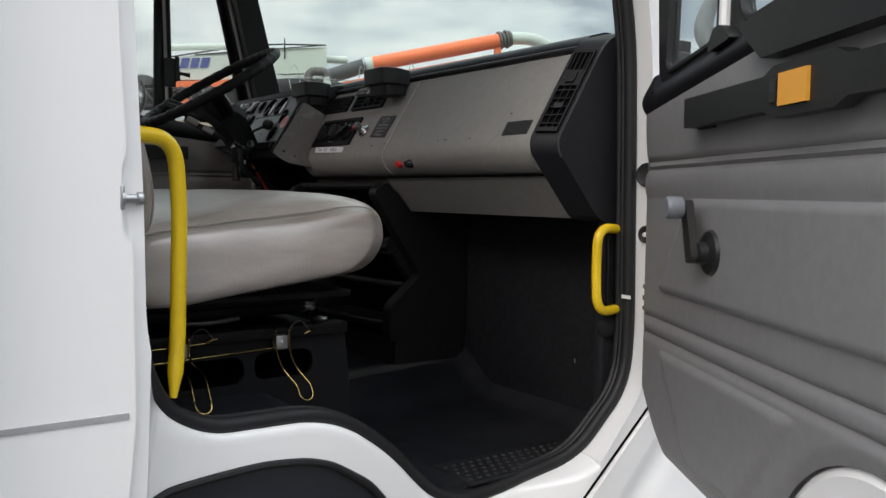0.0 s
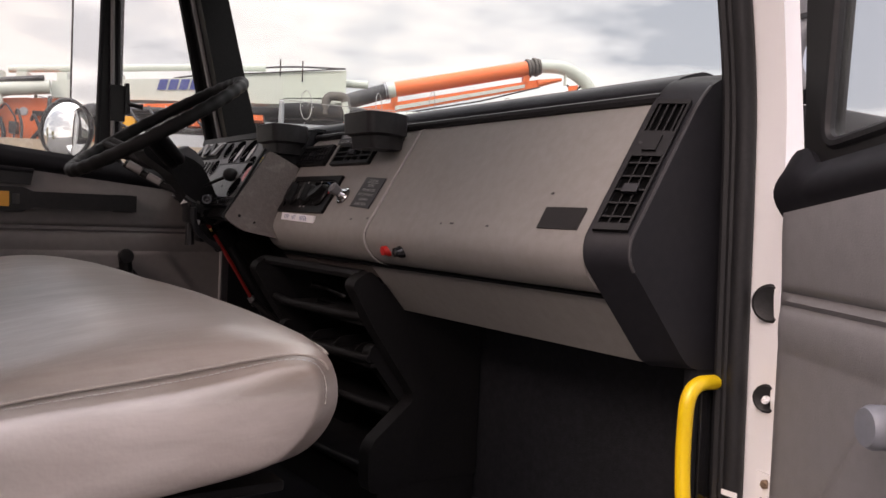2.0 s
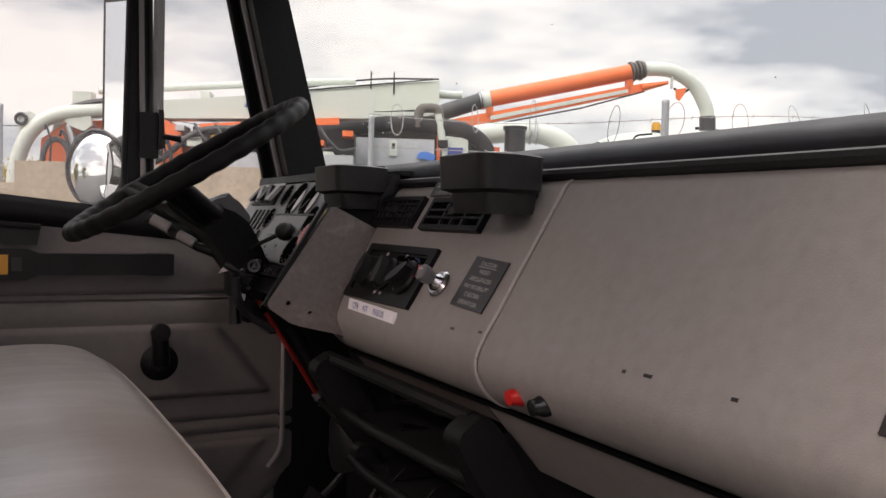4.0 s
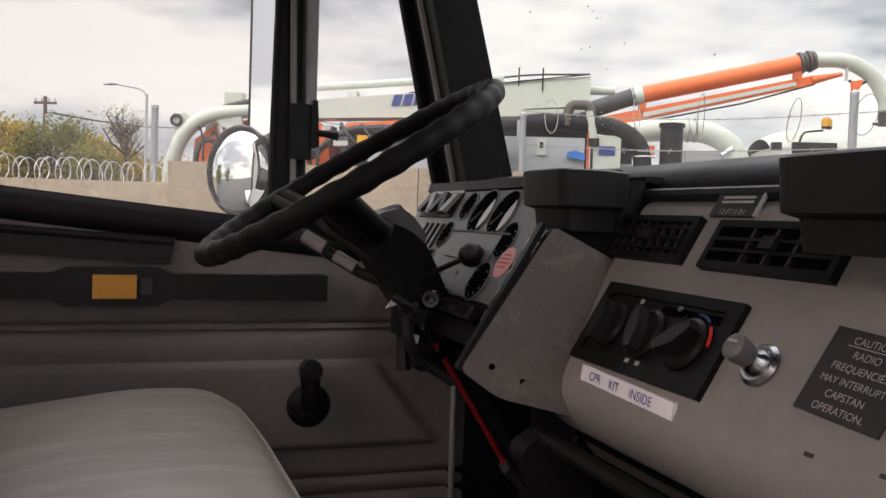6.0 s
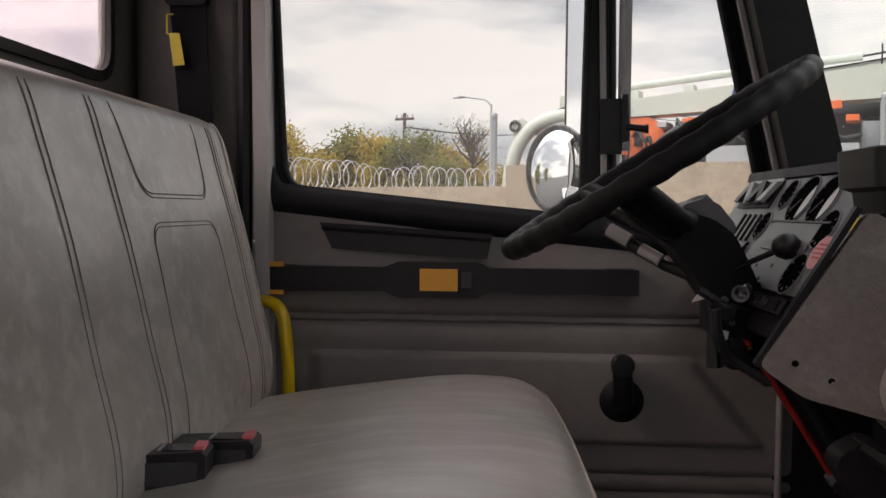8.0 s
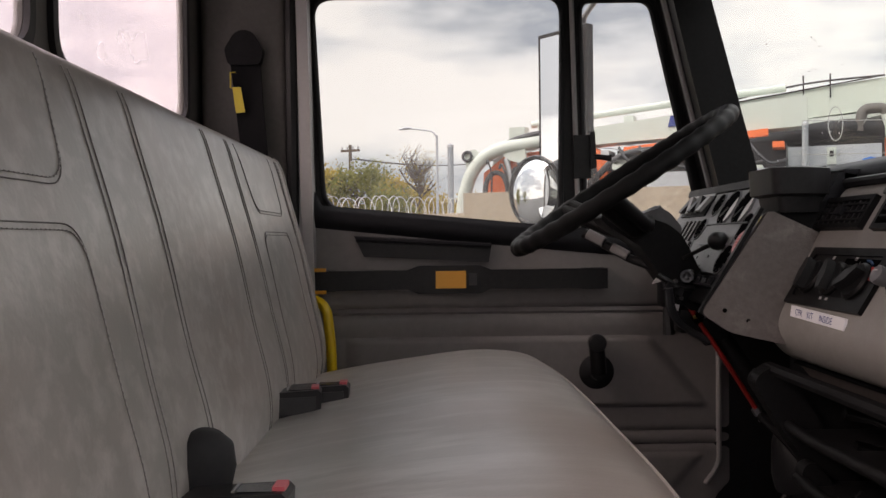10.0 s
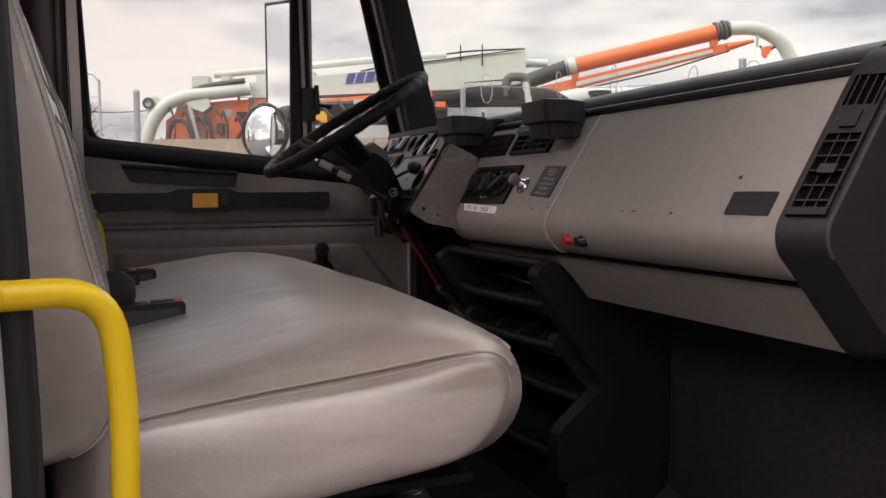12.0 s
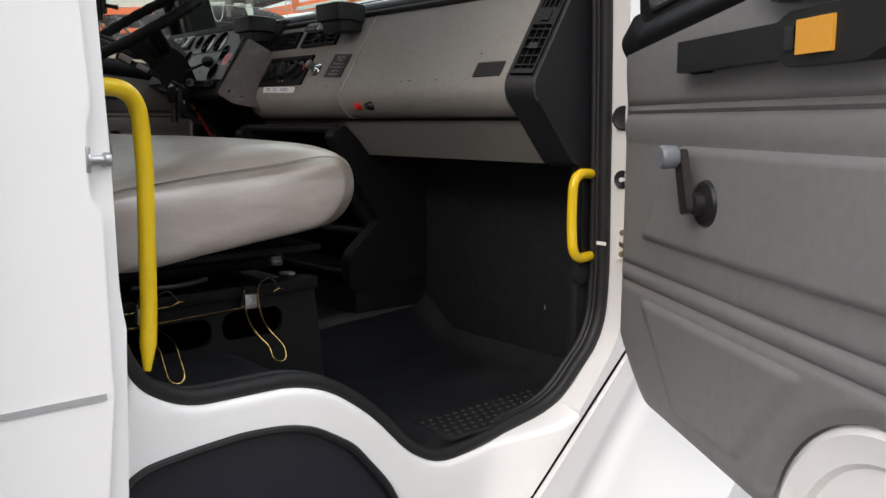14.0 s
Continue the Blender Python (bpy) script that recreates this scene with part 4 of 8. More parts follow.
def build_dash():
    d = thing("dashboard", "grey moulded plastic truck dashboard with black trim", "dashboard", (1.45, 0.15, 1.66))
    upper = [(1.58, 1.755), (1.297, 1.755), (1.278, 1.765), (1.264, 1.781), (1.2575, 1.798), (1.2585, 1.812), (1.2665, 1.829), (face_x(1.848), 1.848), (face_x(1.995), 1.995), (1.42, 2.0), (1.58, 2.0)]
    up = [(p.x, p.y) for p in smooth_path([(x, z, 0) for x, z in upper], 0.012, 4, True)]
    part("glovebox_face", bevel(slab([(x, -0.645, z) for x, z in up], (0, 0.533, 0)), 0.005, 3, 60), DASH, d, "grey glovebox face")
    part("centre_face", bevel(slab([(x, -0.1065, z) for x, z in up], (0, 0.4265, 0)), 0.004, 3, 60), DASH, d, "grey centre panel")
    low = [(1.58, 1.66), (1.372, 1.668), (1.300, 1.750), (1.58, 1.750)]
    part("lower_panel", slab([(x, -0.645, z) for x, z in low], (0, 0.585, 0), 0.004), DASH, d, "grey lower knee panel")
    # the knee panel goes on here; its shade is painted by the darker plastic
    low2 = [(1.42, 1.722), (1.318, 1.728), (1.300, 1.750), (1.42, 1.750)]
    part("lower_strip", slab([(x, -0.0595, z) for x, z in low2], (0, 0.379, 0), 0.003), DASH_DARK, d, "narrow grey strip above the rack, its shade put into the colour")
    # chipped panel edge, with its bright highlight painted in as a pale colour
    edge = [Vector((x, -0.1072, z)) for x, z in up if x < 1.385 and z < 1.996]
    part("panel_edge", tube(edge, 0.0021, 6), mat("worn_highlit_edge", (0.33, 0.31, 0.29), 0.45, var=0.2, scale=60, stain=(0.07, 0.065, 0.06, 0.7), stain_scale=90, stain_at=(0.62, 0.70)), d, "worn panel edge, its highlight put into the pale colour")
    # black end cap: a slanting facet with the outlet column, turned towards the door
    cap = smooth_path([(1.45, 1.660, 0), (1.367, 1.664, 0), (1.254, 1.796, 0), (1.253, 1.822, 0), (1.362, 1.998, 0), (1.390, 2.026, 0), (1.45, 2.040, 0)], 0.022, 5, True)
    TURN = Vector((0.034, -0.042, 0))
    bm = bmesh.new()
    rows = []
    for y, k in ((-0.648, 0.0), (-0.651, 0.03), (-0.689, 0.97), (-0.692, 1.0)):
        rows.append([bm.verts.new((p.x + (0.034 * k if p.x < 1.40 else 0.034 * k * (1.45 - p.x) / 0.05), y, p.y)) for p in cap])
    for A, B in zip(rows, rows[1:]):
        for i in range(len(A)):
            bm.faces.new((A[i], A[(i + 1) % len(A)], B[(i + 1) % len(A)], B[i]))
    bm.faces.new(rows[0][::-1])
    bm.faces.new(rows[-1])
    part("end_cap", bm, BLACK_SOFT, d, "black end cap", sharp=30)
    part("cap_ridge", tube([(p.x + 0.034, -0.6905, p.y) for p in cap if p.x < 1.385 and 1.70 < p.y], 0.0022, 6), mat("grey_ridge_edge", (0.045, 0.044, 0.046), 0.4, var=0.2, scale=60), d, "paler ridge line of the end cap")
    part("end_cap_inner", box(1.449, 1.58, -0.692, -0.650, 1.64, 2.038, 0.003), BLACK_SOFT, d)
    ACROSS = TURN.normalized()
    OUT = FACE_UP.cross(ACROSS).normalized()
    if OUT.x > 0:
        OUT = -OUT

    def col_plate(a0, a1, z0, z1, d0, d1, w=0.0):
        # a plate on the slanting facet: metres across it, heights, metres out of it
        q = [Vector((1.2535 + 0.619 * (z - 1.822), -0.648, z)) + ACROSS * a + OUT * d0 for a, z in ((a0, z0), (a1, z0), (a1, z1), (a0, z1))]
        return slab(q, OUT * (d1 - d0), w)
    vz0, vz1 = 1.836, 1.992
    def col_at(a, z, q):
        return Vector((1.2535 + 0.619 * (z - 1.822), -0.648, z)) + ACROSS * a + OUT * q
    wins = ((1.840, 1.922), (1.954, 1.989))
    part("outlet_bezel", holed([(0.006, vz0 - 0.004), (0.047, vz0 - 0.004), (0.047, vz1 + 0.003), (0.006, vz1 + 0.003)], [[(0.009, z0), (0.044, z0), (0.044, z1), (0.009, z1)] for z0, z1 in wins], col_at, -0.001, 0.0085), DEEP, d, "black outlet bezel")
    for z0, z1 in wins:
        part("outlet_recess", col_plate(0.0085, 0.0445, z0 - 0.0005, z1 + 0.0005, 0.0003, 0.0012), DARKGAP, d)
        if z0 < 1.9:
            for k in range(5):
                z = z0 + (k + 0.5) * (z1 - z0) / 5
                part("outlet_slat", col_plate(0.009, 0.044, z - 0.0010, z + 0.0010, 0.001, 0.0072), DEEP, d)
            for a in (0.0205, 0.0325):
                part("outlet_fin", col_plate(a - 0.0008, a + 0.0008, z0, z1, 0.001, 0.0062), DEEP, d)
        else:
            for k in range(4):
                a = 0.013 + 0.027 * k / 3
                part("outlet_fin", col_plate(a - 0.0011, a + 0.0011, z0, z1, 0.001, 0.0070), DEEP, d)
    part("outlet_wheel", col_plate(0.018, 0.034, 1.928, 1.947, 0.007, 0.0125, 0.002), DEEP, d)
    part("outlet_screw", lathe(Vector((1.2535 + 0.619 * (1.938 - 1.822), -0.648, 1.938)) + ACROSS * 0.012 + OUT * 0.0085, OUT, [(0.0022, 0), (0.002, 0.001), (0, 0.0012)], 8), BLACK, d)
    part("outlet_tab", col_plate(0.018, 0.036, 1.876, 1.886, 0.006, 0.0125, 0.002), BLACK_SOFT, d)
    # black padded roll along the windshield
    roll = smooth_path([(1.385, 2.008, 0), (1.40, 2.030, 0), (1.45, 2.045, 0), (1.54, 2.03, 0), (1.54, 1.99, 0)], 0.012, 4, True)
    part("top_roll", bevel(slab([(p.x, -0.652, p.y) for p in roll], (0, 1.70, 0)), 0.004, 2, 50), BLACK_SOFT, d, "black padded top roll")
    part("roll_gap", tube([(1.374, -0.65, 2.002), (1.374, 0.33, 2.002)], 0.007, 8), RUBBER, d)
    # seams
    part("lower_seam", box(1.293, 1.30, -0.645, 0.32, 1.7505, 1.7545), DARKGAP, d)
    # badge plate on the glovebox
    part("latch_plate", face_plate(-0.620, -0.546, 1.832, 1.859, 0.0, 0.003, 0.001), LABEL_BLACK, d, "small black latch plate")
    # centre outlets
    FIN_GREY = mat("outlet_fin_grey", (0.030, 0.030, 0.033), 0.42, spec=0.3, var=0.1)
    for y0, y1, z0, z1, wide in ((0.199, 0.342, 1.935, 1.977, True), (0.012, 0.168, 1.933, 1.974, False)):
        v = part("air_outlet", holed([(y0, z0), (y1, z0), (y1, z1), (y0, z1)], [[(y0 + 0.007, z0 + 0.006), (y1 - 0.007, z0 + 0.006), (y1 - 0.007, z1 - 0.006), (y0 + 0.007, z1 - 0.006)]], lambda u, w, q: on_face(u, w, q), 0.0, 0.008), DEEP, d, "black rectangular air outlet")
        part("outlet_recess", face_plate(y0 + 0.006, y1 - 0.006, z0 + 0.005, z1 - 0.005, 0.0005, 0.0015, 0), DARKGAP, v)
        for k in range(3 if wide else 2):
            z = z0 + 0.006 + (k + 0.5 if wide else k + 1) * (z1 - z0 - 0.012) / 3
            part("slat", face_plate(y0 + 0.006, y1 - 0.006, z - 0.0013, z + 0.0013, 0.001, 0.0075, 0.0004), DEEP, v)
        if wide:
            for k in range(8):
                y = y0 + 0.01 + (k + 0.5) * (y1 - y0 - 0.02) / 8
                part("fin", slab([on_face(y - 0.0020, z0 + 0.006, 0.001), on_face(y + 0.0020, z0 + 0.006, 0.001), on_face(y + 0.0062, z1 - 0.006, 0.001), on_face(y + 0.0022, z1 - 0.006, 0.001)], FACE_N * 0.005), FIN_GREY, v)
        else:
            for y in (y0 + 0.05, (y0 + y1) / 2, y1 - 0.05):
                part("fin", face_plate(y - 0.0016, y + 0.0016, z0 + 0.006, z1 - 0.006, 0.001, 0.0068, 0), FIN_GREY, v)
        part("tab", face_plate((y0 + y1) / 2 - 0.008, (y0 + y1) / 2 + 0.008, z0 + 0.017, z0 + 0.027, 0.006, 0.012, 0.002), BLACK_SOFT, v)
    # heater control panel
    y0, y1, z0, z1 = 0.082, 0.290, 1.837, 1.910
    h = part("heater_panel", bevel(holed([(y0, z0), (y1, z0), (y1, z1), (y0, z1)], [rounded([(y0 + 0.012, z0 + 0.009), (y1 - 0.012, z0 + 0.009), (y1 - 0.012, z1 - 0.009), (y0 + 0.012, z1 - 0.009)], 0.008)], lambda u, w, q: on_face(u, w, q), 0.0, 0.006), 0.002, 2, 50), DEEP, d, "black heater control panel")
    part("panel_floor", face_plate(y0 + 0.01, y1 - 0.01, z0 + 0.007, z1 - 0.007, 0.001, 0.003, 0), DEEP, h)
    part("panel_slot", face_plate(y0 + 0.022, y0 + 0.105, z1 - 0.019, z1 - 0.012, 0.003, 0.0036, 0), DARKGAP, h)
    for y, tilt in ((0.252, 0.15), (0.190, 0.35), (0.130, -0.9)):
        c = on_face(y, 1.872, 0.003)
        k = part("rotary_knob", lathe(c, FACE_N, [(0.0245, 0), (0.0245, 0.003), (0.021, 0.006), (0, 0.0065)], 24), DEEP, h)
        yv = Vector((0, 1, 0))
        a, b = (FACE_UP * math.cos(tilt) + yv * math.sin(tilt)), (yv * math.cos(tilt) - FACE_UP * math.sin(tilt))
        cc = c + FACE_N * 0.006
        part("grip", slab([cc + a * 0.021 + b * 0.003, cc + a * 0.021 - b * 0.003, cc - b * 0.008, cc - a * 0.021 - b * 0.004, cc - a * 0.021 + b * 0.004, cc + b * 0.008], FACE_N * 0.012, 0.002), BLACK, k)
    arc = [on_face(0.130, 1.872, 0.0045) + (Vector((0, -1, 0)) * math.cos(t) + FACE_UP * math.sin(t)) * 0.028 for t in [0.1 + 0.13 * i for i in range(6)]]
    part("warm_mark", tube(arc, 0.0016, 6), RED, h)
    arc = [on_face(0.130, 1.872, 0.0045) + (Vector((0, -1, 0)) * math.cos(t) + FACE_UP * math.sin(t)) * 0.028 for t in [0.95 + 0.13 * i for i in range(6)]]
    part("cold_mark", tube(arc, 0.0014, 6), mat("blue_mark", (0.02, 0.06, 0.14), 0.4), h)
    for y, z in ((0.222, 1.898), (0.162, 1.898), (0.150, 1.893), (0.197, 1.848), (0.18, 1.848), (0.273, 1.872)):
        part("symbol", face_plate(y - 0.003, y + 0.003, z - 0.002, z + 0.002, 0.003, 0.0036, 0), ENGRAVE, h)
    # kit label, on the roll of the dashboard
    lc, lu, ln = on_face(0.177, 1.8255, 0.0045), Vector((0.14, 0, 1)).normalized(), Vector((-1, 0, 0.14)).normalized()
    rt = Vector((0, -1, -0.027)).normalized()
    lab = part("kit_label", slab([lc + rt * a + lu * b for a, b in ((-0.075, -0.0072), (0.075, -0.0072), (0.075, 0.0072), (-0.075, 0.0072))], -ln * 0.004), mat("bright_label", (0.90, 0.89, 0.90), 0.4, var=0.02, scale=30), d, "white label with blue print CPR KIT INSIDE")
    for word, off in (("CPR", -0.048), ("KIT", -0.0145), ("INSIDE", 0.029)):
        writing(word, lc + rt * off - lu * 0.0004 + ln * 0.0008, rt, lu, 0.0116, LABEL_BLUE, lab, align="CENTER")
    # placard
    c = on_face(-0.046, 1.8785, 0.0)
    tilt = -0.06
    R = (Vector((0, -1, 0)) * math.cos(tilt) + FACE_UP * math.sin(tilt))
    U = FACE_N.cross(R)
    w2, h2 = 0.0365, 0.0315
    pl = part("caution_placard", slab([c + R * a + U * b + FACE_N * 0.001 for a, b in ((-w2, -h2), (w2, -h2), (w2, h2), (-w2, h2))], FACE_N * 0.0015), LABEL_BLACK, d, "black engraved caution placard about radio frequencies")
    for k, line in enumerate(("CAUTION", "RADIO", "FREQUENCIES", "MAY INTERRUPT", "CAPSTAN", "OPERATION.")):
        b = 0.0235 - k * 0.0098
        writing(line, c + U * b + FACE_N * 0.0032, R, U, 0.0076 if len(line) < 13 else 0.0073, ENGRAVE, pl, align="CENTER")
    part("underline", slab([c + R * a + U * b + FACE_N * 0.0026 for a, b in ((-0.020, 0.0194), (0.020, 0.0194), (0.020, 0.0200), (-0.020, 0.0200))], FACE_N * 0.0004), ENGRAVE, pl)
    # height plate below the windshield roll
    hp = part("height_plate", face_plate(0.137, 0.197, 1.980, 2.001, 0.0, 0.003, 0.0008), LABEL_BLACK, d, "small black engraved height plate")
    writing("12 FT 0 IN", on_face(0.167, 1.9833, 0.0034), (0, -1, 0), FACE_UP, 0.0080, ENGRAVE, hp, align="CENTER")
    for z in (1.9965, 1.9925):
        part("print_bar", face_plate(0.145, 0.188, z - 0.001, z + 0.001, 0.003, 0.0034, 0), ENGRAVE, hp)
    part("plate_edge", face_plate(0.1345, 0.1372, 1.980, 2.001, 0.0, 0.0034, 0), ENGRAVE, hp)
    # pull knob with chrome collar
    kb = on_face(0.040, 1.872, 0.0)
    k = part("pull_knob", lathe(kb, FACE_N, [(0.016, 0), (0.0175, 0.003), (0.0145, 0.006), (0.012, 0.006), (0.0105, 0.010), (0.0085, 0.012), (0.0075, 0.016), (0, 0.0165)], 24), CHROME, d, "chrome pull knob")
    part("knob_cap", lathe(kb + FACE_N * 0.013, FACE_N, [(0.0075, 0), (0.0095, 0.005), (0.0108, 0.012), (0.0102, 0.0175), (0.008, 0.019), (0, 0.0195)], 20), mat("grey_satin_knob", (0.13, 0.13, 0.135), 0.3), k)
    part("knob_mark", slab([kb + FACE_N * 0.0327 + Vector((0, a, 0)) + FACE_UP * b for a, b in ((0.005, 0.002), (-0.005, 0.002), (-0.005, 0.004), (0.0, 0.004), (0.005, 0.004))], FACE_N * 0.0004), ENGRAVE, k)
    # red and black plugs under the glovebox
    for x, y, m, nm in ((1.282, -0.176, RED, "red_plug"), (1.278, -0.221, GLOSSBLACK, "black_plug")):
        c = Vector((x, y, 1.785))
        part(nm, lathe(c, (-0.75, 0.05, -0.10), [(0.0085, 0), (0.0105, 0.005), (0.0105, 0.016), (0.008, 0.021), (0.0075, 0.027), (0, 0.028)], 16), m, d)
    part("plug_stem", tube([(1.29, -0.125, 1.79), (1.262, -0.118, 1.797)], 0.004, 8), BLACK, d)
    # scuffs
    for y, z, l in ((-0.442, 1.830, 0.006), (-0.326, 1.830, 0.004), (-0.356, 1.831, 0.009), (-0.544, 1.877, 0.005), (-0.042, 1.829, 0.008), (-0.098, 1.832, 0.006)):
        part("scuff", face_plate(y, y + l, z, z + 0.0025, 0.0004, 0.0010, 0), LABEL_BLACK, d)
    return d


build_dash()


# instrument panel plane, set back behind the cheek
IP_UP = Vector((0.60, 0, 1)).normalized()
IP_LAT = Vector((0, 1, 0))
IP_N = IP_UP.cross(IP_LAT).normalized()
CH_LAT = Vector((0.153, 1, 0)).normalized()
CH_N = IP_UP.cross(CH_LAT).normalized()
IP_L = 0.232


def ip(y, k, d=0.0):
    """A point of the instrument panel: y, metres up the slope, metres out."""
    return Vector((1.2416, y, 1.821)) + IP_UP * k + IP_N * d


def ip_plate(y0, y1, k0, k1, d0, d1, w=0.0015):
    return slab([ip(y0, k0, d0), ip(y1, k0, d0), ip(y1, k1, d0), ip(y0, k1, d0)], IP_N * (d1 - d0), w)


def cheek_plate(y0, y1, k0, k1, d0, d1, w=0.0015):
    """A plate on the leading edge of the cheek, proud of the instruments."""
    c = [Vector((1.167 + 0.153 * (y - 0.327), y, 1.821)) + IP_UP * k + CH_N * d0 for y, k in ((y0, k0), (y1, k0), (y1, k1), (y0, k1))]
    return slab(c, CH_N * (d1 - d0), w)


def build_instruments():
    b = thing("instrument_panel", "dark grey instrument panel with round gauges and switches", "instruments", (1.35, 0.7, 1.8))
    PG = mat("panel_grey", (0.12, 0.12, 0.125), 0.40, var=0.10, scale=12, bump=0.15, bscale=600, stain=(0.20, 0.20, 0.20, 0.35), stain_scale=18, stain_at=(0.5, 0.7))
    DIAL = mat("dial_black", (0.006, 0.006, 0.0065), 0.9, spec=0.0, var=0.1, scale=30)
    y0, y1 = 0.332, 1.03
    part("panel_body", slab([ip(y0, -0.006, -0.004), ip(0.66, -0.006, -0.004), ip(y1, 0.05, -0.004), ip(y1, IP_L, -0.004), ip(y0, IP_L, -0.004)], Vector((0.14, 0, -0.02)), 0.004), BLACK_SOFT, b)
    part("panel_face", ip_plate(0.362, 1.02, 0.050, IP_L - 0.012, 0, 0.005, 0.002), PG, b, "dark grey gauge face plate")
    part("brow", slab([ip(0.352, IP_L - 0.010, 0), ip(1.025, IP_L - 0.010, 0), ip(1.025, IP_L + 0.004, 0.004), ip(0.352, IP_L + 0.004, 0.004)], IP_N * 0.008, 0.003), BLACK_SOFT, b)
    part("lower_panel", ip_plate(0.362, 0.66, -0.004, 0.020, 0, 0.003), DEEP, b)
    part("card_plate", ip_plate(0.575, 0.745, 0.104, 0.146, 0.005, 0.0075), PG, b)
    part("gauge_ledge", ip_plate(0.545, 0.77, 0.1465, 0.149, 0.005, 0.009, 0.0008), BLACK, b)
    gauges = [(0.701, 0.183, 0.037, 1), (0.620, 0.181, 0.037, 1), (0.773, 0.193, 0.024, 0), (0.802, 0.140, 0.023, 0), (0.558, 0.140, 0.027, 0), (0.570, 0.077, 0.028, 0), (0.814, 0.097, 0.015, 0)]
    for y, k, r, big in gauges:
        c = ip(y, k, 0.0045)
        g = part("gauge", lathe(c, IP_N, [(r + 0.0022, 0), (r + 0.0016, 0.0024), (r, 0.0028), (r - 0.0012, 0.0015)], 32, caps=False), PG, b, "round gauge with moulded rim")
        part("dial", lathe(c, IP_N, [(r - 0.001, 0.0002), (r - 0.001, 0.0020), (r - 0.002, 0.0022), (0, 0.0023)], 32), DIAL, g)
        if big:
            # pale wedge painted for the window's reflection in the dial glass
            arc = [ip(y, k, 0.0071) + (r - 0.004) * (math.cos(a) * IP_LAT + math.sin(a) * IP_UP) for a in [2.45 + 1.80 * i / 14 for i in range(15)]]
            bow = [ip(y, k, 0.0071) + (r - 0.004) * q * (math.cos(a) * IP_LAT + math.sin(a) * IP_UP) for a, q in ((4.10, 0.66), (3.60, 0.42), (3.10, 0.42), (2.60, 0.66))]
            part("dial_reflection", slab(arc + bow, IP_N * 0.0004), GAUGE_LIT, g)
        for t in range(9):
            a = math.radians(-220 + 260 * t / 8)
            p = c + IP_N * 0.0026 + (r - 0.008) * (math.cos(a) * IP_LAT + math.sin(a) * IP_UP)
            q = c + IP_N * 0.0026 + (r - 0.004) * (math.cos(a) * IP_LAT + math.sin(a) * IP_UP)
            part("tick", tube([p, q], 0.0004, 4), GAUGE, g)
        if big:
            part("needle", tube([c + IP_N * 0.003, c + IP_N * 0.003 + (r - 0.009) * (0.7 * IP_LAT - 0.7 * IP_UP)], 0.0007, 4), GAUGE, g)
    part("switch_bezel", ip_plate(0.825, 0.990, 0.170, 0.216, 0.004, 0.008), BLACK_SOFT, b, "black switch surround")
    part("bezel_strip", ip_plate(0.83, 0.985, 0.2165, 0.2215, 0.005, 0.008), GAUGE, b)
    for i in range(5):
        y = 0.832 + i * 0.031
        tip = 0.007 * (i % 2)
        part("rocker_switch", slab([ip(y, 0.175, 0.007 + 0.007 - tip), ip(y + 0.022, 0.175, 0.007 + 0.007 - tip), ip(y + 0.022, 0.211, 0.007 + tip), ip(y, 0.211, 0.007 + tip)], IP_N * 0.007, 0.002), BLACK if i % 3 else GAUGE, b)
    for i in range(4):
        y = 0.832 + i * 0.027
        part("slider", ip_plate(y, y + 0.009, 0.112, 0.158, 0.004, 0.009), BLACK, b)
        part("slider_slot", ip_plate(y + 0.012, y + 0.021, 0.112, 0.158, 0.004, 0.0065), GAUGE, b)
    for i in range(8):
        part("lamp_slot", cheek_plate(0.336, 0.352, 0.052 + 0.0145 * i, 0.064 + 0.0145 * i, -0.003, 0.002, 0.0008), BLACK if i % 2 else GAUGE, b)
    part("fuse_cover", ip_plate(0.515, 0.640, 0.022, 0.042, 0.002, 0.012, 0.002), BLACK_SOFT, b)
    for i in range(3):
        part("fuse_key", ip_plate(0.53 + 0.035 * i, 0.555 + 0.035 * i, 0.025, 0.039, 0.011, 0.0145, 0.001), GLOSSBLACK, b)
    for y, k in ((0.66, 0.082), (0.72, 0.078), (0.68, 0.060)):
        part("panel_screw", lathe(ip(y, k, 0.0045), IP_N, [(0.0035, 0), (0.003, 0.0015), (0, 0.001)], 8), BLACK, b)
    # brown-grey cheek plate between the panel and the centre
    cheek = smooth_path([(1.163, 1.822, 0), (1.200, 1.795, 0), (1.301, 1.774, 0), (1.287, 1.800, 0), (1.283, 1.822, 0), (1.285, 1.840, 0), (1.338, 1.929, 0), (1.259, 1.966, 0)], 0.009, 4, True)
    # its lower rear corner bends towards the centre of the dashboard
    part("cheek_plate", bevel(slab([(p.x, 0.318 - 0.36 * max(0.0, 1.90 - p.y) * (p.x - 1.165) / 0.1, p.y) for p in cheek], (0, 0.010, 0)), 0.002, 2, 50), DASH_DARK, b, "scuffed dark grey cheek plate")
    part("cheek_edge", cheek_plate(0.319, 0.334, -0.002, 0.170, 0.0005, 0.006, 0.002), DEEP, b)
    part("cheek_wall", slab([(1.172, 0.331, 1.815), (1.265, 0.331, 1.797), (1.40, 0.331, 1.99), (1.265, 0.331, 1.962)], (0, 0.006, 0)), DEEP, b)
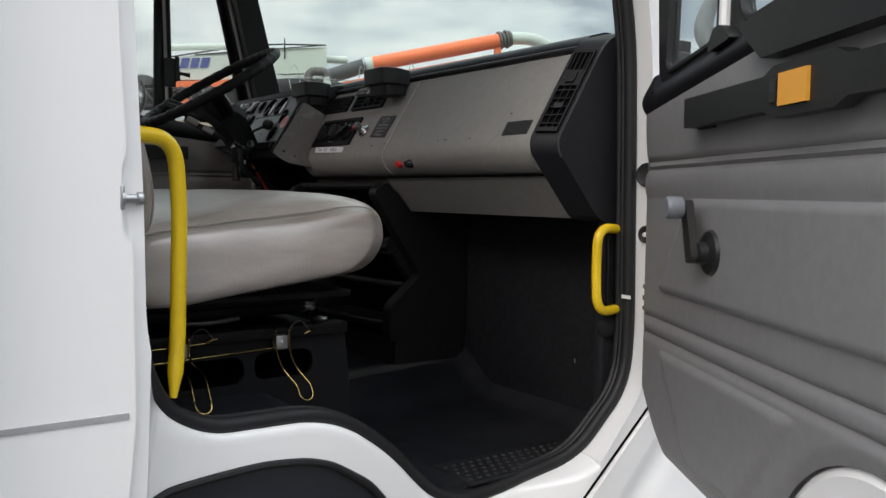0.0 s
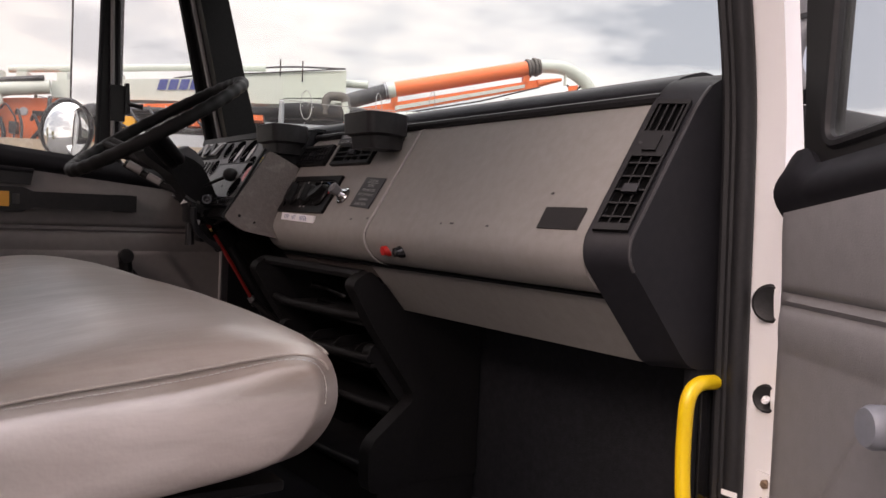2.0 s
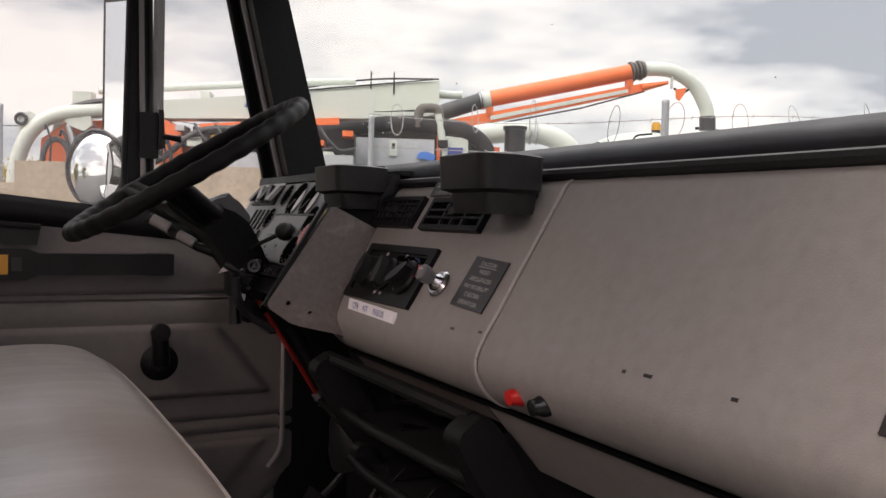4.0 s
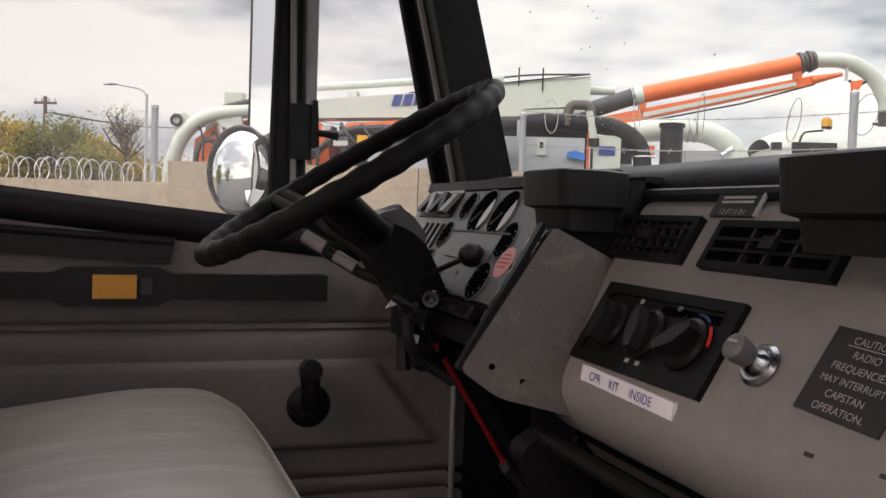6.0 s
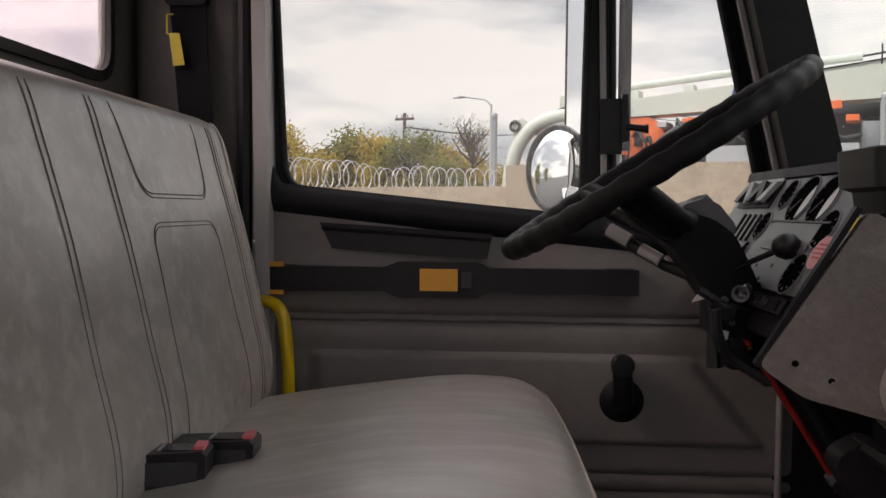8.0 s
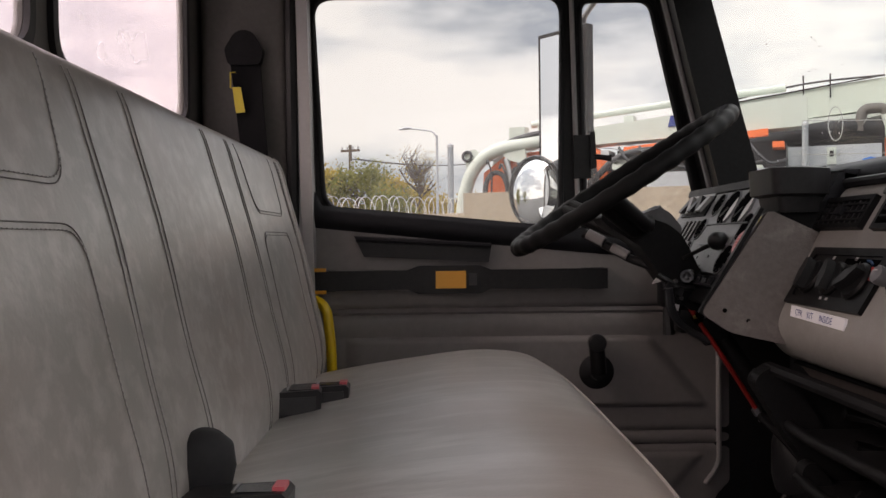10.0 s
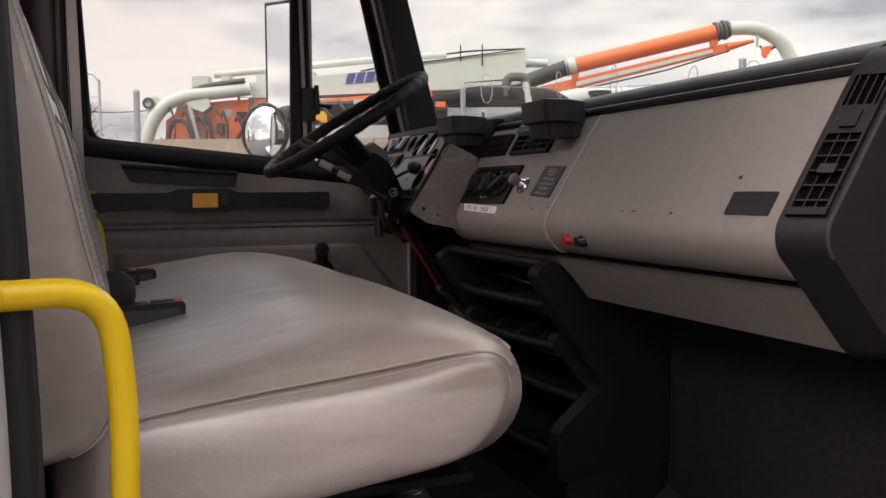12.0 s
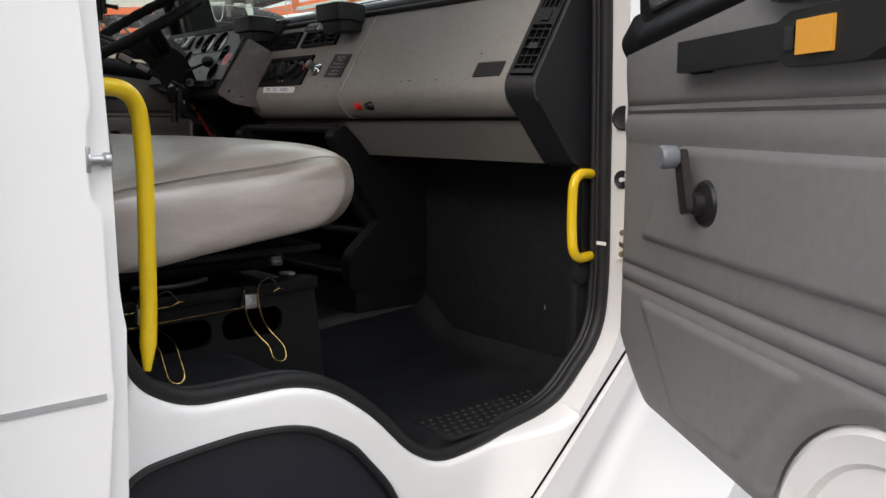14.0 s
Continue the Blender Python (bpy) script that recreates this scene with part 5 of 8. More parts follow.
    for x, z in ((1.193, 1.826), (1.222, 1.812)):
        part("screw", lathe((x, 0.3172 - 0.36 * (1.90 - z) * (x - 1.165) / 0.1, z), (0, -1, 0), [(0.0032, 0), (0.0032, 0.0012), (0.002, 0.0015), (0, 0.0008)], 10), DARKGAP, b)
    # round sticker on a card
    c = Vector((1.270, 0.468, 1.920))
    part("inspection_sticker", lathe(c, IP_N, [(0.021, 0), (0.021, 0.001), (0, 0.0012)], 24), mat("pink_sticker", (0.70, 0.28, 0.28), 0.5, var=0.1, scale=60), b, "round pink inspection sticker")
    for i in range(4):
        w = (0.011, 0.015, 0.015, 0.010)[i]
        p = c + IP_UP * (0.0085 - 0.0055 * i) + IP_N * 0.0013
        part("print_bar", slab([p - IP_LAT * w, p + IP_LAT * w, p + IP_LAT * w + IP_UP * 0.0024, p - IP_LAT * w + IP_UP * 0.0024], IP_N * 0.0004), RED, b)
    part("sticker_stand", tube([c - IP_N * 0.026, c], 0.004, 8), BLACK, b)
    part("yellow_tag", slab([Vector((1.288, 0.430, 1.945)) + IP_LAT * u + IP_UP * k for u, k in ((0, 0), (0.016, 0), (0.016, 0.016), (0, 0.016))], IP_N * 0.001), mat("yellow_tag", (0.68, 0.52, 0.05), 0.5, var=0.05), b)
    part("tag_stand", tube([Vector((1.290, 0.438, 1.952)), Vector((1.330, 0.438, 1.940))], 0.003, 6), BLACK, b)
    part("hood_top", slab([(1.372, y0, 2.008), (1.56, y0, 2.008), (1.56, 1.03, 2.008), (1.372, 1.03, 2.008)], (0, 0, 0.014), 0.004), BLACK_SOFT, b)


build_instruments()


def build_pods():
    for y, x, z, w in ((0.365, 1.265, 1.962, 0.106), (-0.045, 1.267, 1.957, 0.102)):
        t = thing("cup_pod", "black moulded plastic cup holder clipped on the dashboard top", "cup holder", (x + 0.06, y, z), "cup holders on the dashboard")
        prof = smooth_path([(0, -w / 2, 0), (0, w / 2, 0), (0.045, w / 2 + 0.004, 0), (0.092, 0.030, 0), (0.092, -0.030, 0), (0.045, -w / 2 - 0.004, 0)], 0.014, 4, True)

        def ring(sc, zz, sh=0.0):
            return [(x + sh + p.x * sc, y + p.y * sc, zz) for p in prof]
        bm = bmesh.new()
        levels = [(0.80, z, 0.013), (0.84, z + 0.022, 0.010), (1.0, z + 0.026, 0.0), (1.02, z + 0.062, -0.002), (0.97, z + 0.0635, 0.0), (0.93, z + 0.048, 0.004)]
        rows = [[bm.verts.new(p) for p in ring(*lv)] for lv in levels]
        for A, B in zip(rows, rows[1:]):
            for i in range(len(A)):
                bm.faces.new((A[i], A[(i + 1) % len(A)], B[(i + 1) % len(A)], B[i]))
        bm.faces.new(rows[0][::-1])
        bm.faces.new(rows[-1])
        part("cup", bm, BLACK, t)
        part("clip", box(x + 0.055, x + 0.105, y - 0.02, y + 0.02, z + 0.002, z + 0.024, 0.004), BLACK, t)


build_pods()


# ---- steering ----
W_C = Vector((1.128, 0.685, 2.031))
W_U = Vector((0.842, 0.0, 0.539)).normalized()
W_N = Vector((-W_U.z, 0, W_U.x))


def build_steering():
    t = thing("steering_wheel", "large black steering wheel with a scalloped grip and column", "steering wheel", (1.3, 0.685, 1.7))
    R, yv = 0.222, Vector((0, 1, 0))
    n = 216
    pts, rad = [], []
    for i in range(n):
        a = 2 * math.pi * i / n
        pts.append(W_C + R * (math.cos(a) * W_U + math.sin(a) * yv))
        rad.append(0.0150 + 0.0009 * math.cos(a * 36))
    part("rim", tube(pts, rad, 12, True), mat("rim_rubber", (0.010, 0.0098, 0.0098), 0.58, spec=0.13, var=0.1, scale=9, bump=0.10, bscale=300), t, "scalloped black rim")
    hub = W_C - W_N * 0.085
    part("hub", lathe(hub, W_N, [(0.034, -0.03), (0.038, 0.0), (0.036, 0.010), (0.026, 0.014), (0, 0.015)], 28), DEEP, t)
    for sa in (math.radians(111), math.radians(249)):
        d = math.cos(sa) * W_U + math.sin(sa) * yv
        e = W_C + d * (R - 0.006)
        side = (-math.sin(sa) * W_U + math.cos(sa) * yv) * 0.010
        for sg in (-1, 1):
            part("spoke", tube(smooth_path([hub + d * 0.012 + side * sg * 0.5, hub + d * 0.09 + side * sg, e + side * sg], 0.03), 0.0135, 10), DEEP, t)
    # shroud and column
    c1 = hub - W_N * 0.20
    yv = Vector((0, 1, 0))
    prof = smooth_path([(1.080, 1.966, 0), (1.108, 1.985, 0), (1.157, 1.966, 0), (1.200, 1.954, 0), (1.226, 1.935, 0), (1.245, 1.900, 0), (1.256, 1.876, 0), (1.264, 1.843, 0), (1.268, 1.812, 0), (1.246, 1.794, 0), (1.222, 1.815, 0), (1.184, 1.868, 0), (1.152, 1.914, 0), (1.098, 1.948, 0)], 0.010, 4, True)
    part("column_shroud", bevel(slab([(p.x, 0.642, p.y) for p in prof], (0, 0.090, 0)), 0.012, 3, 50), DEEP, t, "black plastic column shroud")
    capp = smooth_path([(1.155, 1.964, 0), (1.162, 1.973, 0), (1.190, 1.982, 0), (1.208, 1.972, 0), (1.229, 1.946, 0), (1.226, 1.932, 0), (1.190, 1.945, 0)], 0.006, 4, True)
    part("shroud_cap", bevel(slab([(p.x, 0.645, p.y) for p in capp], (0, 0.080, 0)), 0.006, 3, 50), mat("shroud_grey", (0.075, 0.075, 0.078), 0.45, var=0.1), t, "grey upper shroud cap")
    c2 = c1 - W_N * 0.34
    part("column_shaft", tube([c1, c2], 0.018, 12), BLACK, t)
    br = part("column_bracket", join(tube([c1, c1 - W_N * 0.05], [0.042, 0.036], 12), box(1.20, 1.265, 0.645, 0.72, 1.80, 1.875, 0.008), box(1.225, 1.275, 0.655, 0.70, 1.755, 1.80, 0.006)), DEEP, t, "black cast column bracket")
    for x, y, z, r in ((1.243, 0.644, 1.865, 0.008), (1.215, 0.644, 1.85, 0.006), (1.225, 0.644, 1.82, 0.005), (1.255, 0.654, 1.785, 0.005)):
        part("bolt", lathe((x, y, z), (0, -1, 0), [(r * 0.8, 0), (r * 0.8, 0.004), (r * 0.5, 0.006), (0, 0.005)], 10), mat("dull_bolt", (0.10, 0.10, 0.10), 0.45, metal=0.6, var=0.2), br)
    part("paper_tag", slab([(1.206, 0.643, 1.802), (1.220, 0.643, 1.797), (1.222, 0.643, 1.808), (1.208, 0.643, 1.812)], (0, -0.001, 0)), LABEL_WHITE, br)
    part("switch_tab", slab([(1.176, 0.655, 1.845), (1.192, 0.652, 1.850), (1.186, 0.652, 1.861)], (0, -0.004, 0)), GAUGE_LIT, br)
    part("wiring", tube(smooth_path([(1.20, 0.66, 1.87), (1.195, 0.65, 1.84), (1.215, 0.645, 1.83), (1.24, 0.65, 1.845)], 0.01), 0.003, 6), HOSE_BLACK, br)
    part("lock_barrel", lathe((1.235, 0.640, 1.858), (-0.3, -1, 0.1), [(0.014, 0), (0.014, 0.012), (0.011, 0.016), (0.005, 0.016), (0, 0.013)], 18), GLOSSBLACK, br)
    part("clamp_band", tube([(1.183, 0.64, 1.862), (1.212, 0.632, 1.842), (1.246, 0.64, 1.838)], 0.006, 8), BLACK, br)
    part("connector", bevel(slab([(1.192, 0.640, 1.835), (1.222, 0.640, 1.822), (1.228, 0.640, 1.838), (1.198, 0.640, 1.852)], (0, -0.012, 0)), 0.002), GLOSSBLACK, br)
    part("harness", tube(smooth_path([(1.20, 0.63, 1.84), (1.205, 0.64, 1.80), (1.23, 0.66, 1.77), (1.28, 0.66, 1.74)], 0.03), 0.008, 8), HOSE_BLACK, br)
    # stalk lever with ball knob
    s0 = Vector((1.232, 0.640, 1.893))
    s1 = Vector((1.281, 0.610, 1.921))
    part("brake_lever", tube([s0 + Vector((-0.03, 0.05, -0.020)), s0, s1], 0.004, 8), BLACK, t, "thin lever with black ball knob")
    part("ball_knob", lathe(s1 - Vector((0, 0, 0.017)), (0, 0, 1), [(0, 0), (0.010, 0.003), (0.0165, 0.010), (0.018, 0.017), (0.0165, 0.025), (0.010, 0.032), (0, 0.034)], 18), BLACK, t)
    part("signal_stalk", tube([(1.20, 0.70, 1.872), (1.155, 0.725, 1.888), (1.075, 0.77, 1.938)], [0.010, 0.008, 0.010], 10), BLACK, t, "black turn signal stalk")
    part("stalk_label", tube([(1.148, 0.722, 1.895), (1.122, 0.737, 1.911)], 0.0088, 10), GAUGE, t)
    part("stalk_label", tube([(1.108, 0.745, 1.921), (1.080, 0.760, 1.937)], 0.0100, 10), GAUGE, t)
    # red air line running down from the column
    part("air_line", tube(smooth_path([(1.245, 0.655, 1.800), (1.268, 0.655, 1.765), (1.318, 0.658, 1.690), (1.368, 0.665, 1.612)], 0.03), 0.0045, 8), REDWIRE, t, "red air line")
    part("brass_fitting", lathe((1.252, 0.655, 1.790), (0.55, 0, -0.83), [(0.008, 0), (0.009, 0.004), (0.009, 0.016), (0.007, 0.018)], 8), BRASSWIRE, t)
    part("hose_fitting", lathe((1.364, 0.665, 1.618), (0.5, 0, -0.85), [(0.009, 0), (0.009, 0.014), (0.007, 0.015), (0.007, 0.026)], 6), STEEL, t)
    part("black_line", tube(smooth_path([(1.372, 0.665, 1.606), (1.40, 0.60, 1.57), (1.43, 0.50, 1.50), (1.50, 0.45, 1.40)], 0.05), 0.009, 8), DEEP, t)
    part("tilt_lever", tube(smooth_path([(1.24, 0.72, 1.83), (1.225, 0.735, 1.80), (1.228, 0.735, 1.745)], 0.02), [0.010] + [0.010] * 7 + [0.012], 8), mat("dark_grey_knob", (0.025, 0.024, 0.024), 0.45), t)
    part("firewall_boot", lathe(c2 + W_N * 0.02, W_N, [(0.07, -0.03), (0.06, 0.0), (0.03, 0.05), (0.02, 0.06)], 18), RUBBER, t)


build_steering()


def build_pedals():
    for y, w, nm in ((0.60, 0.07, "brake_pedal"), (0.76, 0.07, "clutch_pedal")):
        t = thing(nm, "black rubber foot pedal on a black arm", "pedal", (1.44, y, 1.25), "pedals")
        part("pad", slab([(1.36, y - w / 2, 1.33), (1.36, y + w / 2, 1.33), (1.40, y + w / 2, 1.40), (1.40, y - w / 2, 1.40)], (0.012, 0, -0.006), 0.004), RUBBER, t)
        part("arm", tube(smooth_path([(1.39, y, 1.365), (1.46, y, 1.42), (1.55, y, 1.66)], 0.05), 0.008, 8), BLACK, t)


build_pedals()


# ---- console rack under the dashboard ----
def build_console():
    CONS = mat("console_plastic", (0.0110, 0.0108, 0.0112), 0.5, spec=0.20, var=0.2, scale=9, bump=0.3, bscale=400)
    t = thing("console_rack", "black moulded storage rack standing on the hump", "console", (1.4, 0.15, 1.32))
    prof = [(1.263, 1.724), (1.258, 1.711), (1.301, 1.640), (1.391, 1.513), (1.391, 1.500), (1.311, 1.433), (1.302, 1.412), (1.302, 1.352), (1.312, 1.338), (1.360, 1.338), (1.402, 1.388), (1.427, 1.466), (1.433, 1.528), (1.314, 1.720), (1.292, 1.742)]
    sp = smooth_path([(x, z, 0) for x, z in prof], 0.012, 4, True)
    for y in (-0.075, 0.375):
        part("side_cheek", bevel(slab([(p.x, y, p.y) for p in sp], (0, 0.036, 0)), 0.009, 3, 50), CONS, t)
        side = [(1.312, 1.342), (1.355, 1.342), (1.396, 1.388), (1.42, 1.466), (1.425, 1.528), (1.31, 1.715), (1.55, 1.72), (1.55, 1.342)]
        part("side_wall", slab([(x, y + 0.012, z) for x, z in side], (0, 0.012, 0)), CONS, t)
        # cheek of the lower tray, set just inside
        lowc = smooth_path([(1.314, 1.582, 0), (1.320, 1.598, 0), (1.335, 1.603, 0), (1.434, 1.478, 0), (1.405, 1.468, 0)], 0.008, 4, True)
        yy = y + 0.038 if y < 0 else y - 0.027
        part("tray_cheek", bevel(slab([(p.x, yy, p.y) for p in lowc], (0, 0.026, 0)), 0.006, 3, 50), CONS, t)
    # trays: a floor, a raised front lip and the dividers
    for z, x0, xb in ((1.645, 1.308, 1.54), (1.568, 1.320, 1.54), (1.468, 1.372, 1.54), (1.372, 1.312, 1.45)):
        part("shelf", box(x0, xb, -0.036, 0.374, z - 0.010, z, 0.003), CONS, t)
        lip = [(x0, -0.036, z + 0.008), (x0 - 0.006, 0.05, z + 0.006), (x0 - 0.006, 0.29, z + 0.002), (x0, 0.374, z + 0.006)]
        part("shelf_lip", tube(smooth_path(lip, 0.05), 0.0085, 10), CONS, t)
    part("plinth", box(1.33, 1.55, -0.060, 0.390, 1.262, 1.345, 0.006), CONS, t)
    part("back_plate", box(1.535, 1.549, -0.036, 0.374, 1.345, 1.715), CONS, t)
    part("front_bar", tube([(1.290, -0.05, 1.731), (1.290, 0.40, 1.731)], 0.010, 8), CONS, t)
    for y in (0.06, 0.15, 0.25):
        part("divider", slab([(1.335, y, 1.572), (1.355, y, 1.590), (1.53, y, 1.60), (1.53, y, 1.572)], (0, 0.005, 0), 0.0015), CONS, t)
    for y, z, m in ((0.28, 1.682, CHROME), (0.25, 1.645, CHROME)):
        part("toggle_switch", tube([(1.42, y - 0.02, z - 0.02), (1.38, y - 0.005, z - 0.003), (1.345, y, z + 0.004)], [0.010, 0.006, 0.008], 10), m, t)


build_console()


# ---- bench seat ----
def stitches(name, runs, material, parent, pitch=0.0068, length=0.0044, r=0.00055, lift=(0.0006, 0, 0)):
    """Rows of single stitches along lines of points, as one mesh."""
    vs, fs = [], []
    for pts in runs:
        carry = 0.0
        for a, b in zip(pts, pts[1:]):
            d = b - a
            ln = d.length
            if ln < 1e-6:
                continue
            d /= ln
            q = carry
            side = d.cross(Vector((0.3, 0.1, 1)) if abs(d.z) < 0.8 else Vector((1, 0, 0))).normalized() * r
            up = d.cross(side).normalized() * r
            while q + length <= ln + length:
                p0 = a + d * q + Vector(lift)
                p1 = p0 + d * length
                i = len(vs)
                vs += [p + o for p in (p0, p1) for o in (side, up, -side, -up)]
                fs += [(i + k, i + (k + 1) % 4, i + 4 + (k + 1) % 4, i + 4 + k) for k in range(4)] + [(i, i + 3, i + 2, i + 1), (i + 4, i + 5, i + 6, i + 7)]
                q += pitch
            carry = q - ln
    bm = bmesh.new()
    me = bpy.data.meshes.new("tmp")
    me.from_pydata(vs, [], fs)
    bm.from_mesh(me)
    bpy.data.meshes.remove(me)
    return part(name, bm, material, parent)


def build_seat():
    t = thing("bench_seat", "wide grey vinyl bench seat with worn cushion and stitched backrest", "bench seat", (0.72, 0.17, 1.40))
    ya, yb = -0.565, 0.90

    def cushion(u, v):
        # u goes round the section, v along the seat
        y = ya + (yb - ya) * v
        e = min(v, 1 - v) * (yb - ya)
        crown = 0.009 * math.sin(math.pi * v) * (1 + 0.3 * math.sin(9 * v))
        sec = [(0.50, 1.545), (0.50, 1.650), (0.56, 1.663), (0.67, 1.684), (0.83, 1.708), (0.940, 1.705), (0.992, 1.680), (1.008, 1.63), (0.985, 1.588), (0.93, 1.568), (0.80, 1.552), (0.62, 1.531), (0.50, 1.535)]
        # the top rolls down towards the stitched ends
        end = [(0.53, 1.550), (0.535, 1.620), (0.57, 1.644), (0.67, 1.655), (0.83, 1.669), (0.935, 1.684), (0.972, 1.668), (0.973, 1.625), (0.940, 1.586), (0.89, 1.568), (0.78, 1.556), (0.62, 1.531), (0.55, 1.53)]
        ke = math.sqrt(max(0.0, 1 - (1 - min(1, e / 0.11)) ** 2))
        sec = [(a1 + (a0 - a1) * ke, b1 + (b0 - b1) * ke) for (a0, b0), (a1, b1) in zip(sec, end)]
        n = len(sec) - 1
        f = u * n
        i = min(n - 1, int(f))
        a = f - i
        P = [Vector((*sec[max(0, min(n, j))], 0)) for j in (i - 1, i, i + 1, i + 2)]
        p = 0.5 * ((2 * P[1]) + (P[2] - P[0]) * a + (2 * P[0] - 5 * P[1] + 4 * P[2] - P[3]) * a * a + (3 * P[1] - P[0] - 3 * P[2] + P[3]) * a ** 3)
        c = Vector((0.74, 1.615, 0))
        kr = math.sqrt(max(0.0, 1 - (1 - min(1, e / 0.012)) ** 2))
        q = c + (p - c) * (0.965 + 0.035 * kr)
        # the front bows out along the middle and draws back at the ends
        bow = (0.036 * max(0.0, math.sin(math.pi * v)) ** 0.6 - 0.010) * max(0.0, min(1.0, (q.x - 0.80) / 0.19))
        q.x += bow
        lift = crown if q.y > 1.64 else 0
        wob = 0.003 * noise.noise(Vector((q.x * 7, y * 5, q.y * 7)))
        return Vector((q.x, y, q.y + lift + wob))
    bm = surface(cushion, 60, 70)
    # domed ends
    for vv, sg in ((0.0, -1), (1.0, 1)):
        base = [cushion(i / 60, vv) for i in range(61)]
        mid = Vector((0.745, base[0].y, 1.600))
        rows = []
        for f in (1.0, 0.985, 0.95, 0.88, 0.76, 0.6, 0.4, 0.18):
            bulge = 0.020 * math.sqrt(1 - f * f)
            rows.append([bm.verts.new(mid + (p - mid) * f + Vector((0, sg * bulge, 0.004 * (1 - f) * noise.noise(p * 9)))) for p in base])
        for A, B in zip(rows, rows[1:]):
            for i in range(60):
                bm.faces.new((A[i], A[i + 1], B[i + 1], B[i]))
            bm.faces.new((A[60], A[0], B[0], B[60]))
        bm.faces.new(rows[-1])
    bmesh.ops.remove_doubles(bm, verts=bm.verts, dist=0.0008)
    cu = part("cushion", bm, VINYL, t, "worn grey vinyl seat cushion", sharp=70)
    PALE_WELT = mat("pale_welt", (0.33, 0.285, 0.25), 0.45, var=0.1, scale=60)
    # welt seams along cushion ends and front
    for vv in (0.003, 0.997):
        pts = [cushion(u, vv) + Vector((0, 0, 0.0010)) for u in [0.09 + 0.41 * i / 30 for i in range(31)]]
        part("welt", tube(pts, 0.0017, 6), PALE_WELT, cu)
    part("front_welt", tube([cushion(0.500, 0.034 + 0.95 * i / 60) + Vector((0.0008, 0, 0.0008)) for i in range(61)], 0.0019, 6), PALE_WELT, cu, "pale welt along the front edge")
    # backrest
    yc = -0.605

    def back(u, v):
        y = yc + (yb - 0.005 - yc) * v
        e = min(v, 1 - v) * (yb - ya)
        k = math.sqrt(max(0.0, 1 - (1 - min(1, e / 0.05)) ** 2))
        sec = [(0.49, 1.618), (0.538, 1.632), (0.560, 1.668), (0.560, 1.73), (0.540, 1.82), (0.515, 1.93), (0.491, 2.02), (0.474, 2.078), (0.456, 2.099), (0.420, 2.106), (0.380, 2.07), (0.37, 1.80), (0.40, 1.60)]
        end = [(0.47, 1.622), (0.508, 1.633), (0.534, 1.662), (0.545, 1.73), (0.529, 1.82), (0.510, 1.93)] + sec[6:]
        ke = math.sqrt(max(0.0, 1 - (1 - min(1, e / 0.06)) ** 2))
        sec = [(a1 + (a0 - a1) * ke, b1 + (b0 - b1) * ke) for (a0, b0), (a1, b1) in zip(sec, end)]
        n = len(sec) - 1
        f = u * n
        i = min(n - 1, int(f))
        a = f - i
        P = [Vector((*sec[max(0, min(n, j))], 0)) for j in (i - 1, i, i + 1, i + 2)]
        p = 0.5 * ((2 * P[1]) + (P[2] - P[0]) * a + (2 * P[0] - 5 * P[1] + 4 * P[2] - P[3]) * a * a + (3 * P[1] - P[0] - 3 * P[2] + P[3]) * a ** 3)
        c = Vector((0.45, 1.84, 0))
        q = Vector((c.x + (p.x - c.x) * (0.93 + 0.07 * k), c.y + (p.y - c.y) * (0.97 + 0.03 * k), 0))
        wob = 0.0025 * noise.noise(Vector((q.x * 6, y * 4, q.y * 6)))
        return Vector((q.x + wob, y, q.y))
    bm = surface(back, 60, 90)
    for vv in (0.0, 1.0):
        ring = [bm.verts.new(back(i / 60, vv)) for i in range(61)]
        bm.faces.new(ring)
    bmesh.ops.remove_doubles(bm, verts=bm.verts, dist=0.0008)
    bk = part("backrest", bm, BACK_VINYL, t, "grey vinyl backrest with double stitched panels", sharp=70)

    def bface(y, z):
        """Front of the backrest at y, z."""
        v = (y - yc) / (yb - 0.005 - yc)
        lo, hi = 0.16, 0.60
        for _ in range(24):
            m = (lo + hi) / 2
            if back(m, v).z < z:
                lo = m
            else:
                hi = m
        return back(lo, v)
    STITCH = mat("seat_seam", (0.16, 0.150, 0.140), 0.7, var=0.1, scale=50)
    THREAD = mat("seat_thread", (0.40, 0.385, 0.365), 0.7, var=0.1, scale=50)
    runs = []
    # vertical double seams
    for y in (-0.50, -0.126, 0.002, 0.301, 0.428, 0.810):
        for o in (-0.006, 0.006):
            pts = [bface(y + o, z) + Vector((0.0006, 0, 0)) for z in [1.66 + 0.428 * i / 24 for i in range(25)]]
            part("seam", tube(pts, 0.0006, 5), STITCH, bk)
            runs.append(pts)
    # stitched outlines of the head and back panels
    for y0, y1 in ((-0.450, -0.190), (0.488, 0.735)):
        for (za, zb), opens in (((1.98, 2.085), "up"), ((1.66, 1.940), "down")):
            q = [(y0 - 0.01, zb), (y0 + 0.012, za), (y1 - 0.012, za), (y1 + 0.006, zb)] if opens == "up" else [(y0 - 0.005, za), (y0 + 0.012, zb), (y1 - 0.012, zb), (y1 + 0.01, za)]
            path = smooth_path([(a, b, 0) for a, b in q], 0.03, 6)
            dense = []
            for A, B in zip(path, path[1:]):
                m = max(1, int((B - A).length / 0.02))
                dense += [A.lerp(B, i / m) for i in range(m)]
            dense.append(path[-1])
